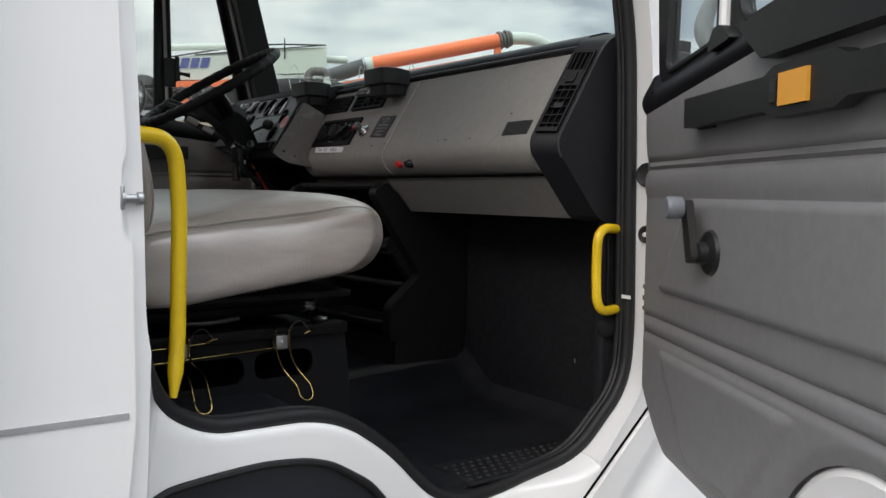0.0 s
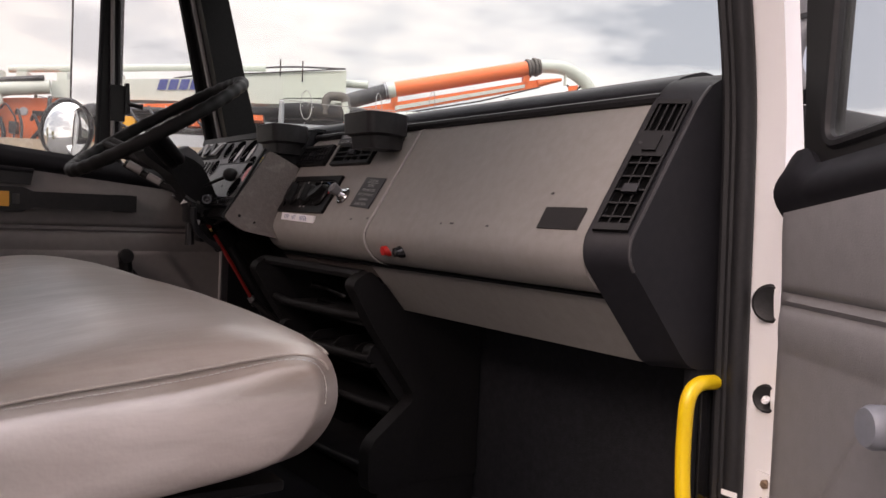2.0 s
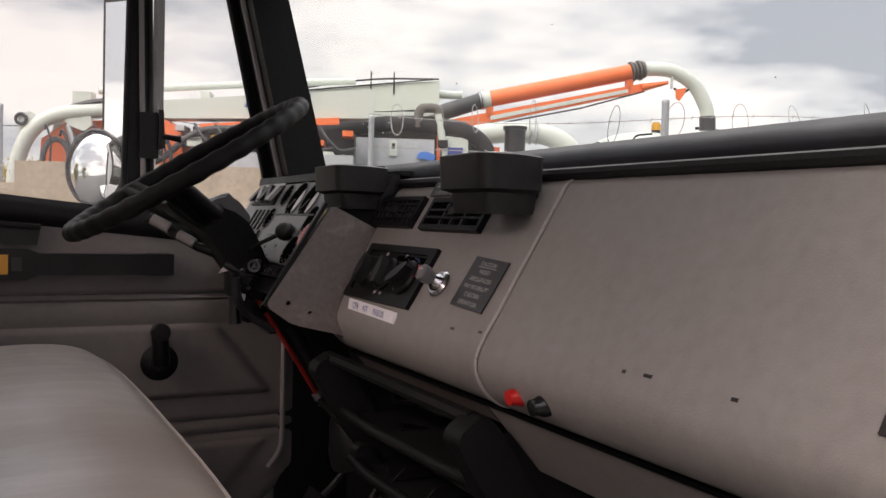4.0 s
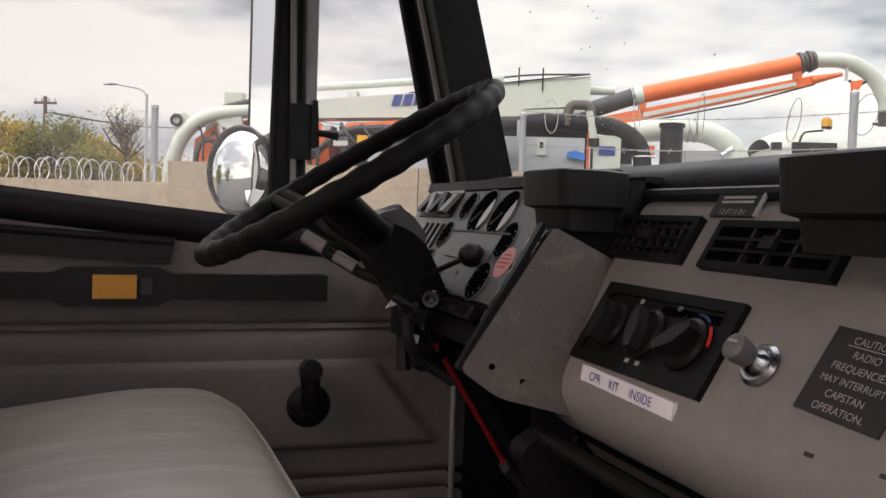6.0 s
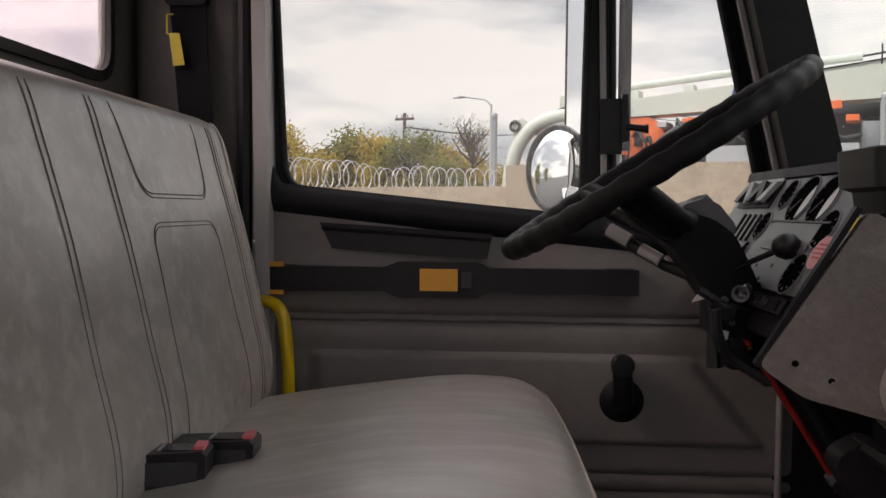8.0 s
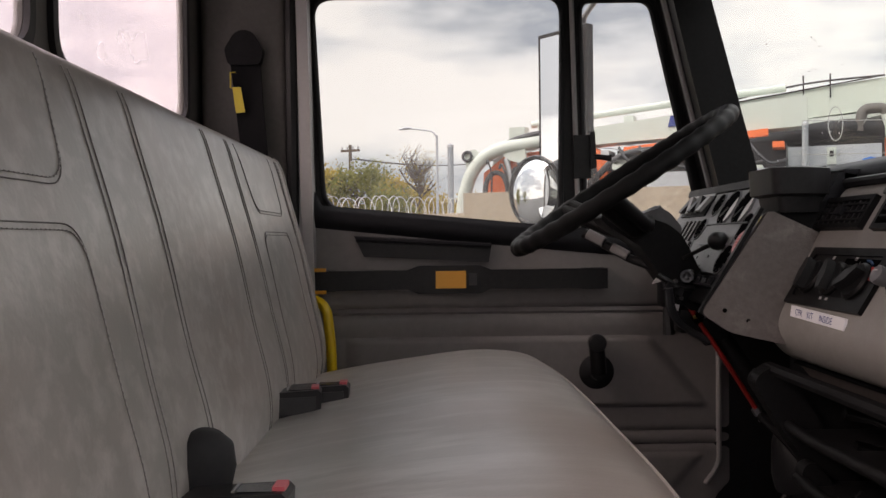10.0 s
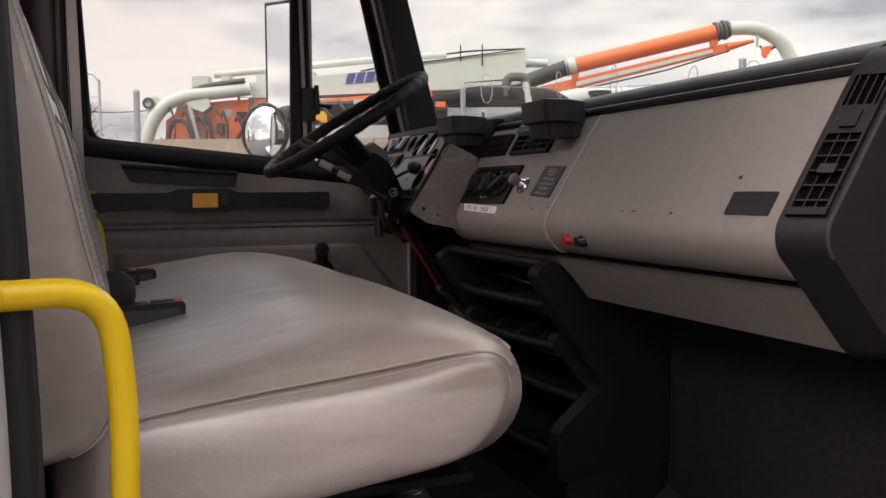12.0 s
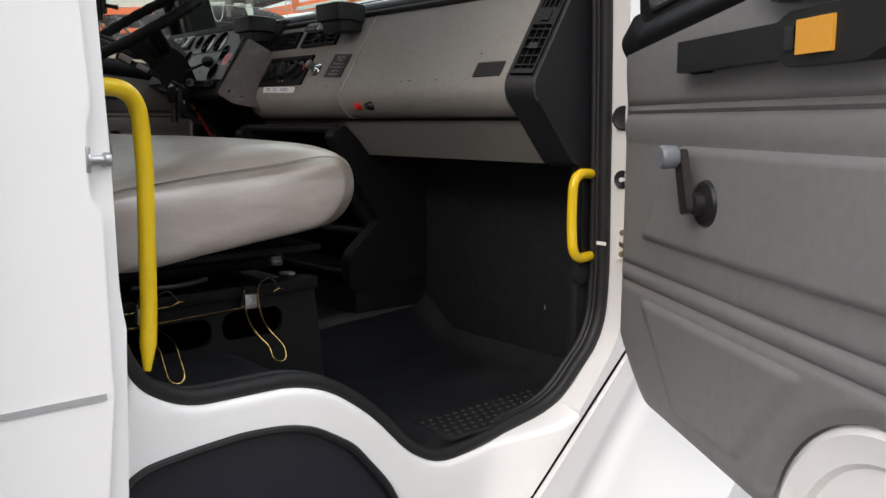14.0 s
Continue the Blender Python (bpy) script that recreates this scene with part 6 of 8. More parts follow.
            for o in (0.0, 0.005):
                pts = [bface(p.x, p.y - (o if opens == "up" else -o)) + Vector((0.0006, 0, 0)) for p in dense]
                part("panel_seam", tube(pts, 0.0006, 5), STITCH, bk)
                if o == 0.0:
                    runs.append(pts)
    tagged(stitches("stitching", runs, THREAD, bk), kind="stuff")
    # piping and stitching on the ends of the backrest and cushion
    for vv, w2 in ((0.02, 0.045), (0.98, 0.955)):
        line = [0.06 + 0.60 * i / 60 for i in range(61)]
        part("piping", tube([back(u, vv) + Vector((0.001, 0, 0)) for u in line], 0.0022, 6), VINYL, bk)
        tagged(stitches("end_stitching", [[back(u, w2) for u in line]], THREAD, bk), kind="stuff")
    for vv in (0.0004, 0.9996):
        st = stitches("cushion_stitching", [[cushion(u, vv) + Vector((0, 0, 0.001)) for u in [0.10 + 0.46 * i / 60 for i in range(61)]]], THREAD, cu, lift=(0, 0, 0.0006))
        tagged(st, kind="stuff")
    # base frame
    part("base_frame", join(box(0.52, 0.95, -0.375, 0.86, 1.495, 1.535, 0.006), box(0.55, 0.93, -0.36, 0.84, 1.475, 1.495, 0.004), box(0.52, 0.95, -0.50, -0.37, 1.522, 1.535, 0.004)), DEEP, t, "black steel seat frame")
    part("slide_rail", box(0.50, 0.96, -0.47, -0.43, 1.448, 1.470, 0.004), DEEP, t)
    part("slide_rail", box(0.50, 0.96, 0.74, 0.78, 1.448, 1.470, 0.004), BLACK, t)
    for (x, y, z) in ((0.902, -0.415, 1.500), (0.922, -0.425, 1.466)):
        part("rubber_mount", lathe((x, y, z - 0.010), (0, 0, 1), [(0.014, 0), (0.016, 0.004), (0.013, 0.007), (0.016, 0.010), (0.013, 0.013), (0.016, 0.017), (0.013, 0.020)], 18), STEEL, t, "steel spring mount")
    part("release_lever", tube(smooth_path([(0.60, -0.52, 1.50), (0.66, -0.54, 1.497), (0.72, -0.52, 1.50)], 0.03), 0.004, 8), BLACK, t)
    # riser with oval openings
    holes = [rounded([(0.585, 1.371), (0.757, 1.371), (0.757, 1.420), (0.585, 1.420)], 0.0235, 5), rounded([(0.776, 1.374), (0.893, 1.374), (0.893, 1.424), (0.776, 1.424)], 0.024, 5)]
    part("seat_riser", holed([(0.48, 1.30), (0.78, 1.30), (0.84, 1.175), (0.990, 1.175), (0.960, 1.452), (0.48, 1.452)], holes, lambda u, v, q: Vector((u, q, v)), -0.455, -0.445), mat("riser_black_paint", (0.0105, 0.0107, 0.0118), 0.55, spec=0.13, var=0.15, scale=8, bump=0.2, bscale=120), t, "black riser with two oval openings")
    part("riser_top", box(0.48, 0.958, -0.445, 0.84, 1.440, 1.452, 0.003), MATS["riser_black_paint"], t)
    part("riser_front", slab([(0.958, -0.444, 1.440), (0.986, -0.444, 1.175), (0.986, 0.84, 1.175), (0.958, 0.84, 1.440)], (-0.012, 0, 0)), MATS["riser_black_paint"], t)
    return t


build_seat()


def build_rack():
    t = thing("wire_hook_rack", "yellow zinc plated wire bracket with bent hooks on the seat riser", "bracket", (0.75, -0.47, 1.42))
    for z in (1.4545, 1.4305):
        part("rail_wire", tube([(0.52, -0.476, z - 0.006), (0.842, -0.462, z + 0.002)], 0.0015, 8), BRASSWIRE, t)
    for x, ux, uy, uz in ((0.634, 0.630, -0.600, 1.379), (0.817, 0.842, -0.530, 1.359)):
        part("clip", box(x - 0.011, x + 0.011, -0.484, -0.464, 1.432, 1.457, 0.002), STEEL, t, "galvanised steel clip")
        part("rivet", lathe((x, -0.484, 1.444), (0, -1, 0), [(0.004, 0), (0.004, 0.001), (0, 0.003)], 10), STEEL, t)
        for o in (-0.014, 0.012):
            a = x + o
            top = [(a + 0.004, -0.462, 1.462), (a + 0.002, -0.470, 1.474), (a, -0.486, 1.468), (a - 0.002, -0.492, 1.430)]
            low = [(a + (ux - x) * 0.35, uy + 0.035, uz + 0.040), (ux + o, uy + 0.008, uz + 0.012), (ux + o, uy, uz)]
            part("hook_wire", tube(smooth_path(top + low, 0.018), 0.0015, 8), BRASSWIRE, t)
        arc = [Vector((ux - 0.001 + 0.013 * math.cos(a), uy - 0.008 * math.sin(a), uz - 0.012 * math.sin(a))) for a in [math.pi * i / 12 for i in range(13)]]
        part("hook_end", tube(arc, 0.0016, 8), BRASSWIRE, t)
        keep = smooth_path([(x + 0.018, -0.468, 1.446), (x + 0.024, -0.472, 1.474), (x + 0.042, -0.476, 1.482), (x + 0.056, -0.478, 1.462)], 0.014)
        part("keeper_wire", tube(keep, 0.0013, 8), HOSE_BLACK, t)
        part("keeper_tip", tube([(x + 0.044, -0.482, 1.456), (x + 0.054, -0.484, 1.461), (x + 0.064, -0.482, 1.460)], [0.001, 0.0026, 0.001], 8), BRASSWIRE, t)


build_rack()


# ---- grab handles ----
def foot(t, at, n, r=0.019):
    """Flange and screw of a grab handle."""
    f = part("mounting_foot", lathe(at, n, [(r, 0), (r, 0.003), (r * 0.75, 0.006), (r * 0.62, 0.010)], 18), YELLOW, t)
    part("screw", lathe(Vector(at) + Vector((0, 0, r * 0.8)), n, [(0.004, 0.002), (0.004, 0.0055), (0, 0.006)], 8), STEEL, f)


def build_handles():
    t = thing("grab_handle", "bright yellow painted steel grab handle by the passenger seat", "grab handle", (0.55, -0.68, 1.40), "yellow grab handles")
    pts = smooth_path([(0.480, -0.722, 1.790), (0.556, -0.690, 1.788), (0.566, -0.682, 1.70), (0.562, -0.680, 1.49), (0.552, -0.690, 1.420)], 0.055, 8)
    part("bar", tube(pts, [0.0113] * (len(pts) - 2) + [0.0113, 0.005], 16), YELLOW, t)
    foot(t, (0.474, -0.7245, 1.790), (0.92, 0.39, 0))
    t = thing("grab_handle", "short yellow painted grab handle on the front pillar", "grab handle", (1.42, -0.72, 1.49), "yellow grab handles")
    pts = smooth_path([(1.462, -0.700, 1.6465), (1.381, -0.709, 1.652), (1.385, -0.702, 1.566), (1.381, -0.711, 1.485), (1.462, -0.700, 1.487)], 0.036, 8)
    part("bar", tube(pts, 0.0095, 16), YELLOW, t)
    for z in (1.6465, 1.487):
        foot(t, (1.466, -0.700, z), (-1, 0.1, 0), 0.011)
    t = thing("grab_handle", "yellow painted grab handle beside the driver's seat", "grab handle", (0.55, 0.99, 1.45), "yellow grab handles")
    pts = smooth_path([(0.470, 1.0, 1.80), (0.545, 0.985, 1.80), (0.558, 0.98, 1.70), (0.558, 0.98, 1.44)], 0.055, 8)
    part("bar", tube(pts, 0.0113, 16), YELLOW, t)
    foot(t, (0.468, 1.0, 1.80), (1, -0.15, 0))


build_handles()


# ---- seat belts ----
def build_buckle(x, y, z, yaw, name_label):
    t = thing("seat_belt_buckle", name_label, "seat belt", (x, y, z), "seat belt buckles")
    R = Matrix.Rotation(yaw, 3, "Z")

    def at(a, b, c):
        return Vector((x, y, z)) + R @ Vector((a, b, c))
    def side(a, b, o):
        return at(a, -0.021 + 0.042 * o, b)
    pr = [(-0.058, 0.004), (-0.050, 0.018), (-0.036, 0.027), (0.050, 0.031), (0.055, 0.026), (0.053, -0.004), (0.046, -0.009), (-0.048, -0.010), (-0.058, -0.004)]
    part("housing", bevel(slab([side(a, b, 0) for a, b in pr], side(0, 0, 1) - side(0, 0, 0)), 0.005, 3, 40), BLACK, t)
    part("cheek_plate", bevel(slab([at(a, -0.0225, b) for a, b in [(-0.046, -0.004), (-0.040, 0.012), (-0.030, 0.020), (0.047, 0.022), (0.046, -0.003)]], at(0, 0, 0) - at(0, 0.002, 0)), 0.001), mat("satin_black", (0.03, 0.03, 0.032), 0.45, var=0.1), t)
    part("latch_slot", slab([at(a, b, 0.0296) for a, b in ((0.008, -0.013), (0.044, -0.013), (0.044, 0.013), (0.008, 0.013))], (0, 0, 0.0014)), GLOSSBLACK, t)
    part("slot_edge", slab([at(a, b, 0.0302) for a, b in ((0.004, -0.014), (0.0065, -0.014), (0.0065, 0.014), (0.004, 0.014))], (0, 0, 0.0016)), STEEL, t)
    part("release_button", slab([at(a, b, 0.020) for a, b in ((0.040, -0.012), (0.051, -0.012), (0.051, 0.012), (0.040, 0.012))], (0, 0, 0.0145), 0.002), PINK, t, "red release button")
    part("stalk", tube(smooth_path([at(-0.050, 0, 0.006), at(-0.075, 0.004, 0.000), at(-0.10, 0.006, -0.028)], 0.02), 0.015, 10), BLACK, t)
    return t


bk1 = build_buckle(0.608, -0.112, 1.677, 0.0, "black seat belt buckle with red button lying on the cushion")
part("belt_tail", surface(lambda u, v: Vector((0.562 - 0.008 * u + 0.022 * v, -0.135 - 0.075 * u, 1.676 - 0.012 * u + 0.010 * v)), 8, 4, 0.004), mat("black_webbing", (0.010, 0.010, 0.011), 0.8, var=0.2, scale=60), bk1)
build_buckle(0.600, 0.445, 1.677, 0.05, "black seat belt buckle with red button by the backrest")
build_buckle(0.565, 0.385, 1.680, 0.12, "black seat belt buckle propped against the backrest")
bt = thing("seat_belt_buckle", "black rolled belt and stalk standing between cushion and backrest", "seat belt", (0.56, -0.05, 1.66), "seat belt buckles")
part("webbing_loop", lathe((0.556, -0.052, 1.662), (0.22, -0.05, 1), [(0.018, 0), (0.027, 0.010), (0.031, 0.034), (0.0315, 0.058), (0.025, 0.078), (0.012, 0.087), (0, 0.088)], 22), mat("black_webbing", (0.010, 0.010, 0.011), 0.8, var=0.2, scale=60), bt, "rolled black webbing")
part("stalk", tube([(0.575, -0.06, 1.690), (0.556, -0.085, 1.668), (0.548, -0.11, 1.660)], 0.010, 10), BLACK, bt)


def build_belt():
    t = thing("shoulder_belt", "black shoulder belt with yellow tag on the driver's pillar", "seat belt", (0.38, 1.0, 1.9))
    cov = smooth_path([(0.330, 2.350, 0), (0.340, 2.365, 0), (0.352, 2.385, 0), (0.372, 2.392, 0), (0.394, 2.385, 0), (0.406, 2.365, 0), (0.416, 2.348, 0), (0.408, 2.315, 0), (0.338, 2.315, 0)], 0.010, 4, True)
    part("anchor_cover", bevel(slab([(p.x, 0.990, p.y) for p in cov], (0, 0.022, 0)), 0.006, 3, 50), DEEP, t)
    web = mat("belt_webbing", (0.007, 0.007, 0.008), 0.85, spec=0.2, var=0.2, scale=60)
    part("webbing", surface(lambda u, v: Vector((0.338 + (0.068 - 0.022 * u) * v + 0.058 * u, 1.000 - 0.05 * u + 0.004 * math.sin(9 * u + 2 * v), 2.345 - 0.40 * u)), 16, 3, 0.0025), web, t, "black belt webbing")
    tagm = mat("yellow_tag", (0.68, 0.52, 0.05), 0.5, var=0.05)
    part("tag", slab([(x, 0.968, z) for x, z in [(0.353, 2.262), (0.371, 2.262), (0.380, 2.208), (0.360, 2.206)]], (0, -0.0012, 0)), tagm, t, "yellow belt tag")
    part("tag_loop", tube([(0.357, 0.968, 2.260), (0.349, 0.968, 2.261), (0.349, 0.968, 2.294), (0.360, 0.968, 2.294)], 0.0018, 5), tagm, t)


build_belt()


# ---- mirrors outside the driver's window ----
def build_mirrors():
    t = thing("convex_mirror", "round convex mirror on the driver's door bracket", "mirror", (1.04, 1.33, 1.95))
    ax = Vector((-0.78, -0.63, 0.02)).normalized()
    c = Vector((1.04, 1.325, 2.05))
    part("mirror_back", lathe(c, -ax, [(0.088, 0), (0.092, 0.006), (0.085, 0.02), (0.05, 0.04), (0, 0.045)], 32), BLACK, t)
    part("mirror_face", lathe(c, ax, [(0.084, 0.0), (0.080, 0.004), (0.06, 0.009), (0.03, 0.0125), (0, 0.0135)], 40), MIRROR, t, "convex mirror glass")
    part("mirror_rim", tube([c + 0.088 * (math.cos(a) * Vector((0, 0, 1)) + math.sin(a) * ax.cross(Vector((0, 0, 1)))) for a in [2 * math.pi * i / 40 for i in range(40)]], 0.0058, 8, True), GLOSSBLACK, t)
    part("stem", tube([c - ax * 0.04, c - ax * 0.04 + Vector((0.04, 0.02, -0.04)), Vector((1.12, 1.36, 1.9))], 0.009, 8), STEEL, t)
    m = thing("side_mirror", "tall flat side mirror in a black frame", "mirror", (1.10, 1.36, 2.0))
    mu, mn = Vector((0.63, -0.78, 0)).normalized(), Vector((-0.78, -0.63, 0)).normalized()
    mc = Vector((1.115, 1.33, 2.275))

    def mq(a, h, d):
        return mc + mu * a + Vector((0, 0, h)) + mn * d
    part("frame", slab([mq(-0.085, -0.19, -0.022), mq(0.085, -0.19, -0.022), mq(0.085, 0.19, -0.022), mq(-0.085, 0.19, -0.022)], mn * 0.022, 0.007), BLACK, m)
    part("glass", slab([mq(-0.074, -0.179, 0.001), mq(0.074, -0.179, 0.001), mq(0.074, 0.179, 0.001), mq(-0.074, 0.179, 0.001)], mn * 0.003), MIRROR, m, "flat mirror glass")
    part("bracket_tube", tube(smooth_path([(1.170, 1.12, 2.49), (1.167, 1.31, 2.49), (1.167, 1.31, 1.85), (1.170, 1.12, 1.85)], 0.03), 0.007, 10), STEEL, m, "steel mirror bracket")


build_mirrors()


def build_crane_hook():
    t = thing("crane_hook", "grey steel crane hook hanging ahead of the cab", "hook", (2.75, 0.02, 2.2))
    c = Vector((2.75, 0.032, 2.325))
    rt = Vector((0.57, -0.82, 0))
    HOOK = mat("grey_cast_steel", (0.13, 0.135, 0.14), 0.6, metal=0.1, var=0.15, scale=20, bump=0.3, bscale=80)
    pts = smooth_path([c + rt * a + Vector((0, 0, b)) for a, b in ((-0.005, 0.115), (-0.055, 0.055), (-0.070, -0.02), (-0.045, -0.075), (0.01, -0.082), (0.055, -0.045), (0.070, 0.02), (0.074, 0.062))], 0.035, 5)
    n = len(pts)
    part("hook_body", tube(pts, [0.020 + 0.016 * math.sin(math.pi * min(1, (i + 4) / n)) - 0.008 * (i / n) ** 3 for i in range(n)], 14), HOOK, t)
    part("swivel", lathe(c + Vector((0, 0, 0.112)), (0, 0, 1), [(0.03, 0), (0.058, 0.008), (0.062, 0.03), (0.062, 0.12), (0.02, 0.14)], 20), HOOK, t)
    part("safety_latch", tube([c + rt * 0.004 + Vector((0, 0, 0.105)), c + rt * 0.045 + Vector((0, 0, 0.078)), c + rt * 0.070 + Vector((0, 0, 0.035))], 0.009, 8), STEEL, t)
    part("wire_rope", tube([c + Vector((0, 0, 0.25)), c + Vector((0, 0, 3.0))], 0.009, 8), HOSE_BLACK, t)
    part("jib", slab([(-0.70, -0.02, 5.22), (2.90, -0.05, 5.30), (2.90, -0.05, 5.42), (-0.70, -0.02, 5.50)], (0, 0.14, 0), 0.01), TRUCK_WHITE, t, "white crane jib")
    part("mast", tube([(-0.6, 0.05, 0.95), (-0.6, 0.05, 5.3)], 0.11, 16), TRUCK_WHITE, t, "white crane mast")


build_crane_hook()


# ---- the rest of the truck, plain, to carry the cab ----
def build_chassis():
    t = thing("truck_chassis", "plain black truck frame with wheels and low white deck", "truck", (-0.6, 0.14, 0))
    FR = mat("chassis_black", (0.02, 0.02, 0.02), 0.6, var=0.2, scale=4)
    for y in (-0.30, 0.52):
        part("frame_rail", box(-4.2, 1.95, y, y + 0.08, 0.72, 0.95, 0.008), FR, t)
    for x in (-3.9, -2.4, -0.9, 0.3, 1.5):
        part("cross_member", box(x, x + 0.1, -0.22, 0.52, 0.76, 0.92, 0.006), FR, t)
    part("deck", bevel(box(-4.2, -0.25, -0.78, 1.08, 0.96, 1.30), 0.02), WHITE, t, "low white deck behind the cab")
    part("cab_floor_pan", box(0.26, 1.60, -0.655, 1.09, 0.96, 1.16, 0.01), FR, t)
    part("nose", slab([(1.61, -0.80, 0.75), (1.61, -0.80, 1.93), (1.78, -0.80, 1.86), (1.95, -0.80, 1.40), (1.95, -0.80, 0.75)], (0, 1.92, 0), 0.03, 3), WHITE, t, "plain white nose below the windshield")
    for x in (0.62, -2.9):
        for y in (-0.72, 0.74):
            w = part("wheel", lathe((x, y, 0.48), (0, 1, 0), [(0.30, 0.0), (0.44, 0.0), (0.48, 0.04), (0.48, 0.22), (0.44, 0.26), (0.30, 0.26)], 32), RUBBER, t)
            part("rim", lathe((x, y + (0.02 if y < 0 else 0.24), 0.48), (0, -1 if y < 0 else 1, 0), [(0.30, 0.0), (0.29, 0.01), (0.20, -0.05), (0.10, -0.02), (0, -0.01)], 28), TRUCK_WHITE, w)
        part("axle", tube([(x, -0.62, 0.48), (x, 0.90, 0.48)], 0.06, 12), FR, t)


build_chassis()


# ---- outside ----
N_W, U_W = Vector((0.4, 0.9165, 0)), Vector((0.9165, -0.4, 0))
BASE = Vector((0.832, -0.638, 0))


def out(u, dist, z):
    """A place outside: u along the boundary wall, dist beyond it from the cab, height z."""
    return BASE + U_W * u + N_W * dist + Vector((0, 0, z))


def obox(u0, u1, d0, d1, z0, z1, w=0.0):
    return slab([out(u0, d0, z0), out(u1, d0, z0), out(u1, d1, z0), out(u0, d1, z0)], (0, 0, z1 - z0), w)


bm = bmesh.new()
bmesh.ops.create_circle(bm, cap_ends=True, radius=1500, segments=96)
solid("ground", bm, ASPHALT, "grey asphalt yard reaching to the horizon", "ground")


def build_walls():
    w = solid("wall_boundary", obox(-2.55, 9.0, 6.2, 6.55, 0.0, 2.30), CONCRETE, "tan stacked concrete block boundary wall", "wall")
    w2 = solid("wall_boundary_low", obox(-30.0, -2.556, 6.35, 6.6, 0.0, 2.14), CONCRETE, "low tan concrete boundary wall", "wall")
    bw, bh = 1.22, 0.575
    for r in range(4):
        for i in range(9):
            u = -2.55 + i * bw + (bw / 2 if r % 2 else 0)
            part("block", bevel(obox(u + 0.004, min(9.0, u + bw) - 0.004, 6.165, 6.21, r * bh + 0.006, (r + 1) * bh - 0.002), 0.012), CONCRETE, w)
    for i in range(14):
        u = -2.56 - (i + 1) * 1.6
        part("block", bevel(obox(u + 0.006, u + 1.594, 6.31, 6.36, 1.2, 2.145), 0.01), CONCRETE, w2)


build_walls()


def build_razor_wire():
    WIRE = mat("razor_wire_steel", (0.55, 0.55, 0.53), 0.4, metal=0.7, var=0.2)
    DULL = mat("dull_barbed_wire", (0.30, 0.30, 0.29), 0.55, metal=0.6, var=0.2)
    rng = random.Random(3)
    t = thing("razor_wire", "coiled razor wire along the top of the low wall", "razor wire", tuple(out(-6, 6.45, 2.14)))
    n = 4000
    pts = []
    for i in range(n):
        a = 2 * math.pi * i / 26
        u = -2.62 - 13.0 * i / n
        rr = min(0.126, 0.062 + 0.036 * (-2.75 - u)) * (1 + 0.10 * math.sin(i * 0.0137) + 0.06 * math.sin(i * 0.031))
        pts.append(out(u + 0.02 * math.sin(a * 0.5), 6.45 + rr * math.cos(a), 2.145 + rr * 0.95 + rr * math.sin(a)))
    part("coil", tube(pts, 0.0040, 4), WIRE, t)
    t2 = thing("barbed_wire", "barbed wire with loose loops above the block wall", "barbed wire", tuple(out(2, 6.35, 2.3)))
    for z, sag in ((2.74, 0.05), (2.50, 0.03)):
        pts = [out(-0.02 + 6.5 * k / 60, 6.35, z + 0.09 * (k / 60) - sag * math.sin(math.pi * k / 20)) for k in range(61)]
        part("strand", tube(pts, 0.0032, 5), DULL, t2)
        barbs = []
        for k in range(40):
            p = out(-0.02 + 6.5 * (k + 0.5) / 40, 6.35, z + 0.09 * (k + 0.5) / 40 - sag * math.sin(math.pi * (k + 0.5) / 13.3))
            barbs.append(tube([p - Vector((0.01, 0, 0.016)), p + Vector((0.01, 0, 0.016))], 0.003, 4))
        part("barbs", join(*barbs), DULL, t2)
    for k in range(11):
        u = 0.25 + 0.52 * k + rng.uniform(-0.1, 0.1)
        rx, rz = rng.uniform(0.03, 0.06), rng.uniform(0.11, 0.16)
        zc = 2.70 + 0.014 * k + rng.uniform(-0.03, 0.03)
        loop = [out(u + rx * math.cos(2 * math.pi * i / 24), 6.35 + 0.08 * math.sin(2 * math.pi * i / 24 + k), zc + rz * math.sin(2 * math.pi * i / 24)) for i in range(24)]
        part("loop", tube(loop, 0.0032, 5, True), DULL, t2)
    for u, z, g in ((-2.82, 2.74, 0.027), (0.0, 2.75, 0.022), (2.36, 2.96, 0.03), (-9.5, 2.75, 0.03), (5.2, 2.95, 0.03)):
        p = thing("fence_post", "grey galvanised steel fence post on the wall", "post", tuple(out(u, 6.5, 0)), "fence posts")
        part("pipe", tube([out(u, 6.58, 0.0), out(u, 6.58, z)], g, 12), mat("fence_galvanised", (0.27, 0.29, 0.31), 0.5, metal=0.3, var=0.1, scale=4), p)
        part("cap", lathe(out(u, 6.58, z), (0, 0, 1), [(g * 1.1, -0.02), (g * 1.1, 0), (0, g * 0.7)], 12), STEEL, p)


build_razor_wire()


